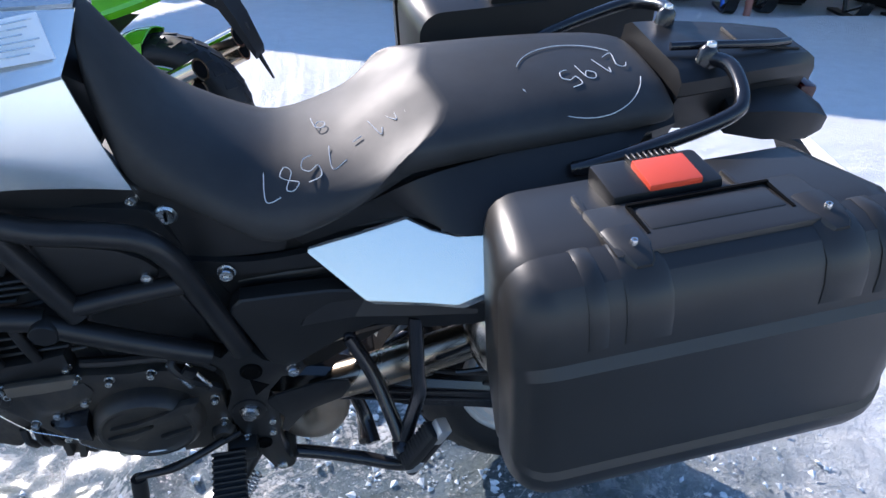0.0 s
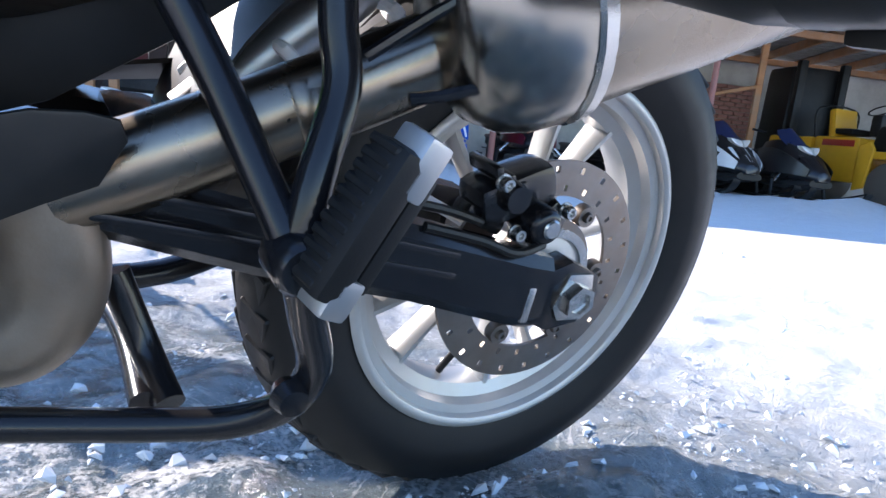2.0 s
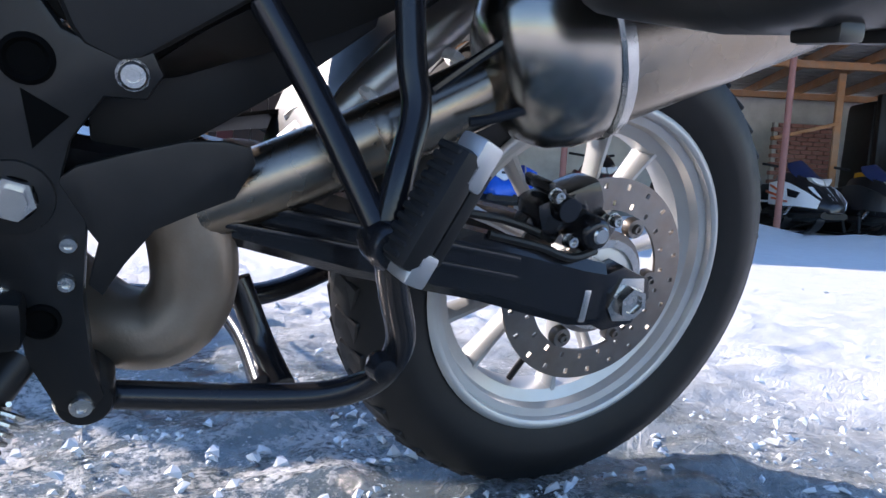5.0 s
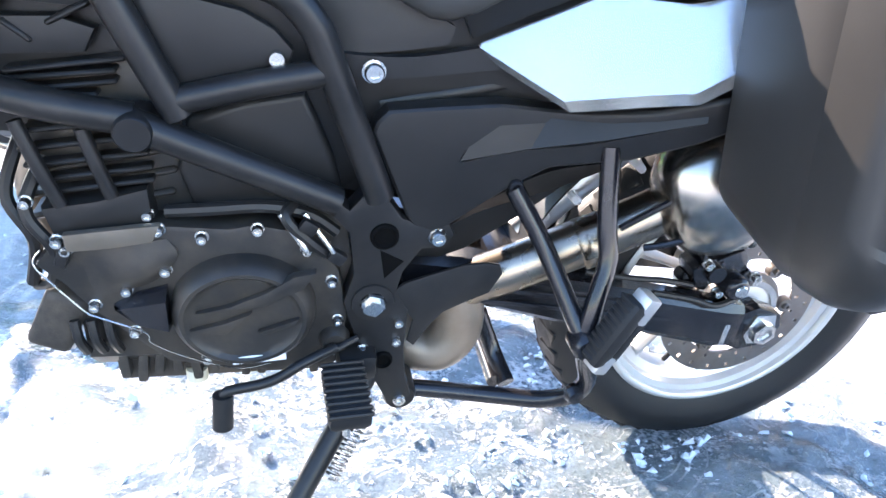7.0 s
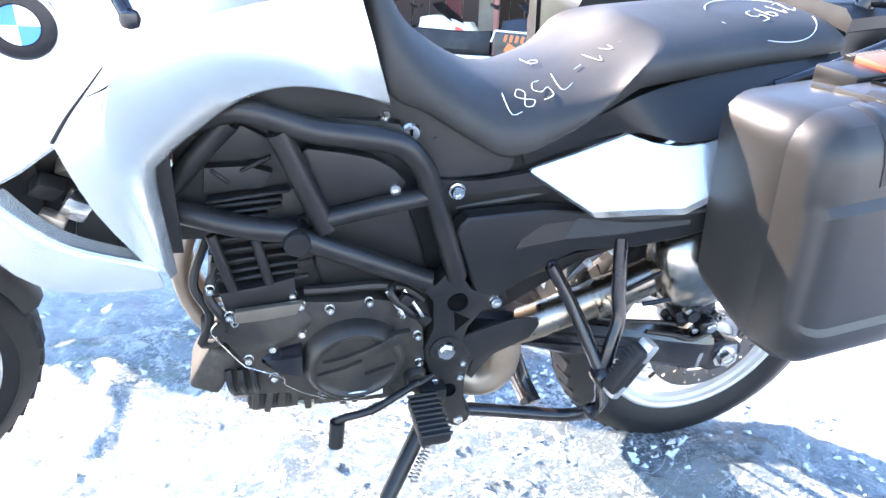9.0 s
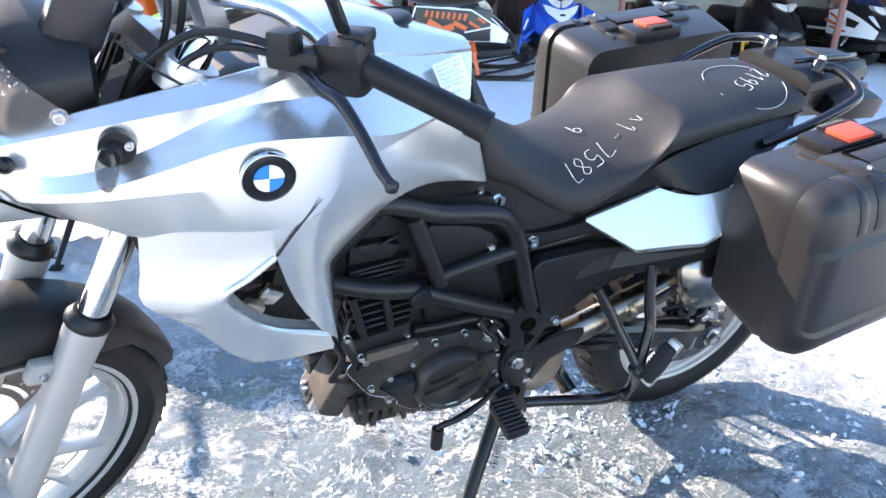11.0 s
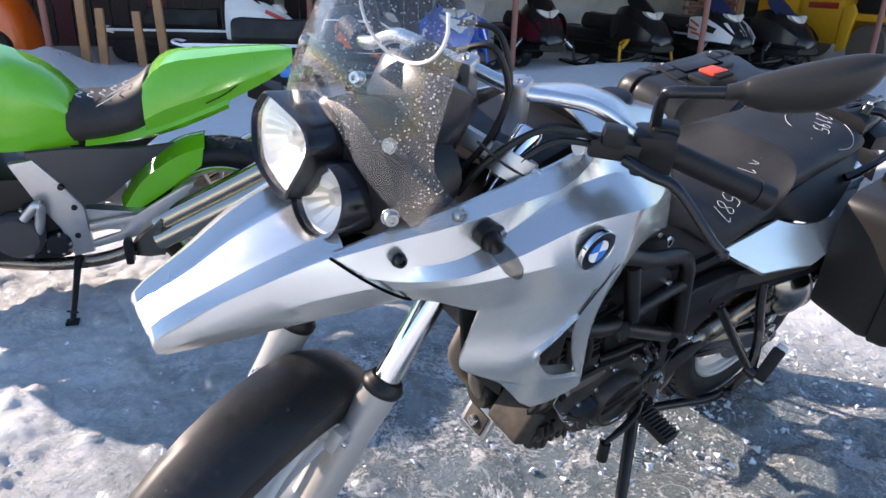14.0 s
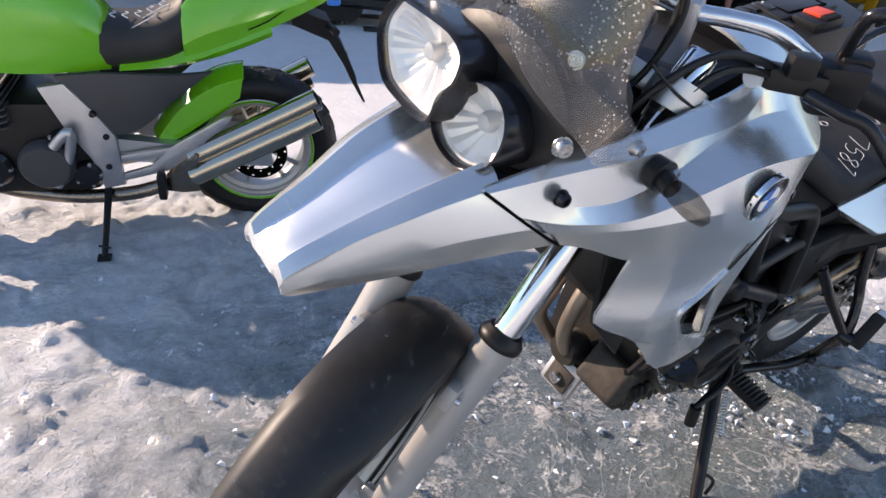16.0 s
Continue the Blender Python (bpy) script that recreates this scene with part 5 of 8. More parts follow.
# ---- handlebar and controls ----
BARALU = mat("polished_bar_aluminium", (0.70, 0.71, 0.72), 0.22, 0.9, 0.06, 30)
bar = part("handlebar", tube([(-0.99, -0.222, 1.068), (-1.035, -0.178, 1.083), (-1.085, -0.125, 1.112), (-1.130, -0.085, 1.115), (-1.166, -0.044, 1.112), (-1.208, 0.034, 1.124), (-1.235, 0.085, 1.130), (-1.262, 0.15, 1.135), (-1.268, 0.21, 1.105), (-1.262, 0.26, 1.092)], 0.0115, 14, 6), BARALU, moto, "bare aluminium handlebar")
for a, b in (((-1.166, -0.044, 1.112), (-1.158, -0.040, 1.045)), ((-1.208, 0.034, 1.124), (-1.200, 0.036, 1.050))):
    mid = (Vector(a) + Vector(b)) / 2
    part("bar_clamp", box(tuple(mid + Vector((-0.003, 0, 0.010))), (0.036, 0.030, 0.088), 0.006, (0, -14, 28)), ALLOY, bar, "cast alloy bar clamp")
    for q in (-0.012, 0.012):
        bolt((a[0] + q, a[1] + q * 0.5, a[2] + 0.016), bar, 0.005, (-0.3, 0, 1))
part("grip", tube([(-1.003, -0.210, 1.071), (-0.945, -0.262, 1.053), (-0.893, -0.310, 1.037)], 0.0185, 18, 4), RUBBER, bar, "black rubber grip")
part("bar_end", tube([(-0.900, -0.304, 1.039), (-0.882, -0.320, 1.033)], 0.0205, 18), BLACK, bar)
part("grip", tube([(-1.264, 0.255, 1.093), (-1.235, 0.33, 1.085), (-1.215, 0.39, 1.080)], 0.0185, 18, 4), RUBBER, bar)
sw = bmesh.new()
box((-1.022, -0.193, 1.070), (0.062, 0.052, 0.070), 0.012, (10, -8, -45), sw)
box((-1.012, -0.195, 1.105), (0.040, 0.034, 0.016), 0.006, (10, -8, -45), sw)
part("switch_box", sw, BLACK, bar, "black left switch cluster")
lv = bmesh.new()
box((-1.075, -0.165, 1.068), (0.075, 0.040, 0.030), 0.008, (0, -4, -45), lv)
box((-1.095, -0.175, 1.092), (0.035, 0.035, 0.030), 0.008, (0, -4, -45), lv)
part("lever_perch", lv, BLACK, bar)
part("clutch_lever", tube([(-1.075, -0.190, 1.060), (-1.065, -0.235, 1.055), (-1.052, -0.265, 1.052), (-1.035, -0.300, 1.025), (-1.022, -0.335, 0.996), (-1.013, -0.352, 0.984)], (0.0095, 0.0065), 10, 6), BLACKGLOSS, bar, "black clutch lever")
part("lever_tip", lathe([(0, -0.009), (0.007, -0.006), (0.009, 0), (0.007, 0.006), (0, 0.009)], (-1.013, -0.352, 0.983), "z", 12), BLACKGLOSS, bar)
for pts, r in (([(-1.08, -0.16, 1.07), (-1.13, -0.14, 1.085), (-1.19, -0.12, 1.085), (-1.25, -0.10, 1.04), (-1.28, -0.08, 0.98)], 0.0055), ([(-1.06, -0.17, 1.055), (-1.11, -0.15, 1.07), (-1.17, -0.13, 1.07), (-1.22, -0.12, 1.035), (-1.24, -0.10, 0.97)], 0.005), ([(-1.26, 0.0, 1.16), (-1.24, -0.05, 1.18), (-1.215, -0.07, 1.12), (-1.23, -0.06, 1.04), (-1.27, -0.04, 0.98)], 0.0048), ([(-1.24, 0.03, 1.19), (-1.21, -0.02, 1.19), (-1.195, -0.05, 1.12), (-1.21, -0.05, 1.03)], 0.0048), ([(-1.20, -0.135, 1.02), (-1.24, -0.12, 1.04), (-1.28, -0.10, 1.07)], 0.002)):
    part("cable", tube(pts, r, 8, 6), BLACK, bar)
part("reservoir", lathe([(0, 0.012), (0.012, 0.012), (0.013, -0.012), (0, -0.012)], (-1.105, -0.135, 1.060), "x", 14), WHITE, bar)


def mirror_head(m):
    stem = part("mirror", tube([m @ Vector(p) for p in ((-1.020, -0.184, 1.095), (-1.036, -0.190, 1.130), (-1.050, -0.200, 1.160), (-1.046, -0.218, 1.170), (-1.028, -0.246, 1.179), (-1.010, -0.270, 1.187))], 0.0085, 12, 6), BLACKGLOSS, moto, "black rear-view mirror on a bent stem")
    head = loft([[m @ (Vector((-1.014, -0.264, 1.185)) + Vector((0.55, -0.73, 0.40)).normalized() * k + Vector((0.42, 0.0, -0.9)) * (-dz) + Vector((0.30, 0.10, -0.85)).normalized() * (h * math.cos(t)) + Vector((-0.75, -0.62, -0.1)).normalized() * (w * math.sin(t))) for t in (2 * math.pi * j / 18 for j in range(18))] for k, h, w, dz in ((0.0, 0.012, 0.012, 0), (0.022, 0.015, 0.014, 0), (0.026, 0.020, 0.018, -0.002), (0.06, 0.032, 0.026, -0.008), (0.10, 0.038, 0.030, -0.010), (0.14, 0.037, 0.029, -0.008), (0.168, 0.028, 0.020, -0.004), (0.180, 0.013, 0.010, 0.002))], m_len=3)
    part("mirror_shell", head, CASEPLASTIC, stem, "black plastic mirror shell", smooth=60)
    return stem


mirror_head(Matrix())
ridge = Matrix.Translation((-1.187, 0, 1.1)) @ Matrix.Rotation(radians(27), 4, "Z") @ Matrix.Diagonal((1, -1, 1, 1)) @ Matrix.Rotation(radians(-27), 4, "Z") @ Matrix.Translation((1.187, 0, -1.1))
mirror_head(ridge)

# ---- swingarm, rear brake ----
sa = bmesh.new()
loft([[(x, y + a * w, zc + b * h) for a, b in ((-1, -0.7), (-1, 0.7), (-0.6, 1), (0.6, 1), (1, 0.7), (1, -0.7), (0.6, -1), (-0.6, -1))] for x, y, w, zc, h in ((-0.63, -0.07, 0.035, 0.440, 0.030), (-0.50, -0.080, 0.028, 0.422, 0.034), (-0.36, -0.100, 0.024, 0.393, 0.036), (-0.22, -0.105, 0.022, 0.368, 0.036), (-0.098, -0.110, 0.020, 0.342, 0.040), (-0.063, -0.110, 0.018, 0.338, 0.038))], bm=sa)
swing = part("swingarm", sa, BLACKGLOSS, moto, "black painted swingarm wet with drops", smooth=30)
part("swingarm_right", mirrored(loft([[(x, y + a * w, zc + b * h) for a, b in ((-1, -1), (-1, 1), (1, 1), (1, -1))] for x, y, w, zc, h in ((-0.63, -0.07, 0.035, 0.428, 0.034), (-0.36, -0.100, 0.024, 0.382, 0.040), (-0.03, -0.110, 0.018, 0.334, 0.036))])), BLACKGLOSS, swing)
for q in (0.016, -0.004):
    part("arm_rib", box((-0.33, -0.124, 0.388 + q), (0.30, 0.010, 0.007), 0.003, (0, 9, 0)), BLACKGLOSS, swing)
part("cross_brace", box((-0.43, 0, 0.412), (0.05, 0.20, 0.06), 0.012), BLACKGLOSS, swing)
part("arm_end", plate([(-0.078, 0.306), (-0.078, 0.358), (-0.038, 0.374), (0.004, 0.358), (0.012, 0.336), (-0.006, 0.302), (-0.048, 0.294)], -0.126, -0.094, 0.004), BLACKGLOSS, swing)
part("axle_bolt", lathe([(0, -0.008), (0.012, -0.008), (0.013, -0.012), (0.019, -0.012), (0.020, 0.004), (0, 0.004)], (-0.026, -0.130, 0.334), "y", 6), STEEL, swing, "steel axle nut")
part("axle_washer", plate([(-0.051, 0.324), (-0.040, 0.361), (-0.008, 0.361), (-0.002, 0.341), (-0.012, 0.308), (-0.040, 0.308)], -0.1295, -0.126, 0.001), STEEL, swing)
part("chain_adjuster", box((-0.086, -0.118, 0.328), (0.010, 0.026, 0.040), 0.003), STEEL, swing)
caliper = part("brake_caliper", box((-0.118, -0.088, 0.434), (0.088, 0.052, 0.044), 0.015, (0, -24, 0)), BLACKGLOSS, moto, "black rear brake caliper")
part("caliper_bridge", box((-0.077, -0.092, 0.408), (0.050, 0.046, 0.034), 0.012, (0, -44, 0)), BLACKGLOSS, caliper)
part("piston_housing", lathe([(0, -0.03), (0.012, -0.03), (0.016, -0.028), (0.019, -0.022), (0.019, 0.01), (0, 0.01)], (-0.094, -0.105, 0.412), "y", 20), BLACKGLOSS, caliper)
part("piston_housing", lathe([(0, -0.028), (0.013, -0.028), (0.015, -0.02), (0.015, 0.01), (0, 0.01)], (-0.134, -0.100, 0.436), "y", 18), BLACKGLOSS, caliper)
part("caliper_bracket", box((-0.142, -0.085, 0.404), (0.050, 0.028, 0.018), 0.006, (0, 20, 0)), BLACKGLOSS, caliper)
for k in range(4):
    part("caliper_fin", box((-0.152 + 0.016 * k, -0.090, 0.455 - 0.006 * k), (0.008, 0.050, 0.014), 0.003, (0, -24, 0)), BLACKGLOSS, caliper)
part("caliper_mark", lathe([(0, -0.002), (0.008, -0.002), (0.010, 0), (0, 0)], (-0.092, -0.136, 0.412), "y", 16), STEEL, caliper)
for p in ((-0.147, 0.448), (-0.062, 0.425), (-0.117, 0.400)):
    bolt((p[0], -0.120, p[1]), caliper, 0.007)
for pts in ([(-0.152, -0.105, 0.405), (-0.202, -0.11, 0.418), (-0.262, -0.11, 0.425), (-0.322, -0.10, 0.43)], [(-0.082, -0.12, 0.39), (-0.122, -0.13, 0.385), (-0.162, -0.125, 0.395), (-0.222, -0.12, 0.405)]):
    part("brake_hose", tube(pts, 0.0045, 8), BLACK, caliper)
part("shock_spring", tube([(-0.40 + 0.006 * k, -0.02 + 0.034 * math.cos(k * 0.9), 0.48 + 0.0035 * k + 0.034 * math.sin(k * 0.9) * 0.3) for k in range(40)], 0.006, 8, 2), WHITE, moto, "white rear shock spring")
part("shock_body", tube([(-0.40, -0.02, 0.45), (-0.20, -0.02, 0.66)], 0.024, 16), ALLOY, moto)
part("chain_guard", sheet([[(-0.50, 0.06, 0.46), (-0.30, 0.06, 0.50), (-0.10, 0.06, 0.50)], [(-0.50, 0.11, 0.44), (-0.30, 0.11, 0.47), (-0.10, 0.11, 0.47)]], 0.004, inward=(0, 0, -1)), BLACK, moto)
part("fender_inner", sheet([[(-0.42, -0.075, 0.40), (-0.42, 0, 0.40), (-0.42, 0.075, 0.40)], [(-0.38, -0.078, 0.52), (-0.38, 0, 0.53), (-0.38, 0.078, 0.52)], [(-0.26, -0.078, 0.64), (-0.26, 0, 0.66), (-0.26, 0.078, 0.64)], [(-0.02, -0.078, 0.74), (-0.02, 0, 0.76), (-0.02, 0.078, 0.74)]], 0.005, inward=(0, 0, 1)), BLACK, moto)

# ---- exhaust ----
ex = part("exhaust_pipe", tube([(-0.66, 0.02, 0.36), (-0.60, -0.030, 0.315), (-0.555, -0.065, 0.292), (-0.515, -0.082, 0.298), (-0.494, -0.088, 0.335), (-0.500, -0.092, 0.390), (-0.515, -0.095, 0.42)], 0.037, 20, 6), HEADER, moto, "heat-stained exhaust bend")
part("link_pipe", tube([(-0.515, -0.095, 0.405), (-0.44, -0.108, 0.443), (-0.31, -0.128, 0.516), (-0.225, -0.142, 0.572)], 0.0315, 22, 4), BRUSHED, ex, "stained stainless link pipe")
part("pipe_joint", lathe([(0.033, -0.012), (0.0345, -0.010), (0.0345, 0.010), (0.033, 0.012)], (-0.345, -0.1215, 0.492), Vector((0.11, -0.014, 0.055)), 22), BRUSHED, ex)
muf_dir = Vector((0.205, -0.012, 0.088)).normalized()
muf_o = Vector((-0.232, -0.160, 0.582))
mup = Vector((0, 0, 1)) - muf_dir * muf_dir.z
mup.normalize()
mside = muf_dir.cross(mup)


def muf_ring(k, w, h):
    return [muf_o + muf_dir * k + mup * (h * math.cos(t)) + mside * (w * math.sin(t)) for t in (2 * math.pi * j / 28 for j in range(28))]


muff = part("muffler", loft([muf_ring(*q) for q in ((-0.052, 0.022, 0.028), (-0.048, 0.036, 0.046), (-0.036, 0.050, 0.066), (-0.014, 0.061, 0.081), (0.012, 0.066, 0.088), (0.034, 0.067, 0.089), (0.046, 0.064, 0.085))]), mat("polished_muffler_cap", (0.36, 0.33, 0.29), 0.22, 1.0, 0.10, 12, 0.02, dust=(0.22, 0.19, 0.15), dust_amount=0.35), moto, "polished steel muffler end cap", smooth=60)
part("muffler_band", loft([muf_ring(*q) for q in ((0.040, 0.066, 0.087), (0.043, 0.069, 0.091), (0.054, 0.068, 0.090), (0.058, 0.058, 0.074))]), STEEL, muff)
part("muffler_can", loft([muf_ring(*q) for q in ((0.050, 0.062, 0.083), (0.38, 0.056, 0.072), (0.42, 0.046, 0.060))]), BRUSHED, muff, "brushed stainless muffler body", smooth=60)
part("heat_shield_wire", tube([(-0.330, -0.168, 0.540), (-0.285, -0.185, 0.585), (-0.240, -0.195, 0.618), (-0.212, -0.205, 0.612), (-0.200, -0.210, 0.585), (-0.225, -0.200, 0.552), (-0.275, -0.188, 0.528), (-0.300, -0.182, 0.520)], 0.0045, 8, 6), BLACKGLOSS, muff, "black heat-shield wire")

# ---- stands and footrests ----
cs = part("centre_stand", tube([(-0.590, -0.112, 0.252), (-0.504, -0.130, 0.252), (-0.432, -0.155, 0.259), (-0.383, -0.180, 0.273), (-0.353, -0.200, 0.299), (-0.346, -0.215, 0.338), (-0.366, -0.232, 0.388), (-0.384, -0.250, 0.432)], 0.0125, 14, 6), BLACKGLOSS, moto, "black centre stand folded up")
part("stand_leg", tube([(-0.590, 0.10, 0.252), (-0.40, 0.122, 0.240), (-0.30, 0.135, 0.27)], 0.0145, 12), BLACKGLOSS, cs)
part("stand_brace", tube([(-0.450, -0.05, 0.33), (-0.425, -0.07, 0.27), (-0.412, -0.115, 0.245)], 0.013, 12), BLACKGLOSS, cs)
part("stand_brace", tube([(-0.45, 0.11, 0.25), (-0.43, 0.0, 0.245), (-0.43, -0.11, 0.245)], 0.011, 10), BLACKGLOSS, cs)
part("stand_pivot", lathe([(0, -0.02), (0.02, -0.02), (0.023, -0.014), (0.023, 0.03), (0, 0.03)], (-0.577, -0.127, 0.262), "y", 20), FRAMEBLACK, cs)
part("stand_peg", lathe([(0, -0.012), (0.010, -0.010), (0.014, 0), (0.010, 0.010), (0, 0.012)], (-0.361, -0.218, 0.318), "y", 14), BLACKGLOSS, cs)
pb = part("peg_bracket", tube([(-0.467, -0.150, 0.584), (-0.430, -0.180, 0.525), (-0.405, -0.220, 0.474), (-0.392, -0.245, 0.445), (-0.388, -0.252, 0.434)], 0.0115, 14, 6), BLACKGLOSS, moto, "black tubular passenger footrest bracket")
part("bracket_tube", tube([(-0.374, -0.178, 0.650), (-0.372, -0.190, 0.609), (-0.369, -0.206, 0.560), (-0.366, -0.220, 0.526), (-0.380, -0.240, 0.480), (-0.387, -0.250, 0.440)], 0.0115, 14, 6), BLACKGLOSS, pb)
part("bracket_foot", lathe([(0, -0.016), (0.014, -0.016), (0.018, -0.010), (0.018, 0.014), (0, 0.014)], (-0.388, -0.254, 0.436), "y", 18), BLACKGLOSS, pb)
for p, q in (((-0.467, -0.152, 0.588), 0.009), ((-0.388, -0.272, 0.436), 0.006)):
    bolt(p, pb, q, material=BLACKGLOSS)
pdir = Vector((0.036, 0.0, 0.083)).normalized()
pc = Vector((-0.373, -0.278, 0.474))
pz = pdir
px = (Vector((1, 0.25, 0)) - pz * pz.dot(Vector((1, 0.25, 0)))).normalized()
py = pz.cross(px)
prot = Matrix(((px.x, py.x, pz.x, pc.x), (px.y, py.y, pz.y, pc.y), (px.z, py.z, pz.z, pc.z), (0, 0, 0, 1)))


def pegpiece(name, bm, mt, par, lab=""):
    bm.transform(prot)
    return part(name, bm, mt, par, lab)


peg = pegpiece("passenger_footrest", box((0.006, 0, -0.002), (0.022, 0.030, 0.092), 0.007), RUBBER, moto, "folded passenger footrest with ribbed rubber")
for k in range(11):
    pegpiece("rib", box((-0.0038, 0.004, -0.041 + 0.0080 * k), (0.004, 0.024, 0.0060), 0.0015, seg=1), RUBBER, peg)
for z0, h in ((0.038, 0.036), (-0.043, 0.026)):
    pegpiece("footrest_end", box((0.015, -0.002, z0), (0.021, 0.026, h), 0.004), ALLOY, peg, "bare alloy footrest end")
pegpiece("footrest_core", box((0.024, 0.000, 0), (0.012, 0.026, 0.075), 0.003), RUBBER, peg)
fr = bmesh.new()
box((0, -0.030, 0), (0.052, 0.086, 0.024), 0.009, bm=fr)
FOOTREST = pose(-0.660, -0.190, 0.346, 8, 0, 4)
fr.transform(FOOTREST)
foot = part("rider_footrest", fr, RUBBER, moto, "ribbed black rubber rider footrest")
for k in range(9):
    b = box((0.0, -0.068 + 0.0098 * k, 0.0115), (0.054, 0.0055, 0.007), 0.002, seg=1)
    b.transform(FOOTREST)
    part("rib", b, RUBBER, foot)
part("footrest_hinge", box((-0.640, -0.150, 0.340), (0.05, 0.05, 0.040), 0.010), FRAMEBLACK, foot)
part("footrest_feeler", tube([(-0.660, -0.255, 0.334), (-0.660, -0.258, 0.318)], 0.005, 8), STEEL, foot)
sh = part("shift_lever", tube([(-0.668, -0.165, 0.372), (-0.705, -0.185, 0.368), (-0.745, -0.190, 0.345), (-0.795, -0.192, 0.335), (-0.800, -0.192, 0.322)], 0.0065, 10, 4), FRAMEBLACK, moto, "black gear shift lever")
part("shift_rod", tube([(-0.640, -0.158, 0.380), (-0.70, -0.175, 0.358), (-0.775, -0.185, 0.330)], 0.0045, 8), FRAMEBLACK, sh)
part("shift_pad", tube([(-0.801, -0.192, 0.330), (-0.803, -0.200, 0.285)], 0.0125, 14), RUBBER, sh, "ribbed rubber shift pad")
ST_TOP, ST_FOOT = Vector((-0.622, -0.135, 0.300)), BIKE.inverted() @ Vector((-0.765, -0.335, 0.008))
ss = part("side_stand", tube([ST_TOP, ST_TOP.lerp(ST_FOOT, 0.5) + Vector((0, 0, 0)), ST_FOOT], (0.016, 0.013), 14), FRAMEBLACK, moto, "black side stand carrying the bike")
part("stand_foot", lathe([(0, 0.006), (0.026, 0.006), (0.028, 0.0), (0.028, -0.005), (0, -0.005)], ST_FOOT, BIKE.to_3x3().inverted() @ Vector((0, 0, 1)), 20), FRAMEBLACK, ss)
coil = []
axis = (ST_FOOT - ST_TOP).normalized()
u = axis.orthogonal().normalized()
v = axis.cross(u)
so = ST_TOP + Vector((0.012, -0.026, -0.01))
for k in range(97):
    a = 2 * math.pi * k / 6
    coil.append(so + axis * (0.02 + 0.0011 * k) + (u * math.cos(a) + v * math.sin(a)) * 0.008)
part("stand_spring", tube(coil, 0.0022, 6, 1), STEEL, ss, "coiled steel stand spring")
part("stand_tab", tube([ST_TOP.lerp(ST_FOOT, 0.75), ST_TOP.lerp(ST_FOOT, 0.80) + Vector((0.03, -0.02, -0.005)), ST_TOP.lerp(ST_FOOT, 0.92) + Vector((0.02, -0.01, 0.0))], 0.004, 8), FRAMEBLACK, ss)


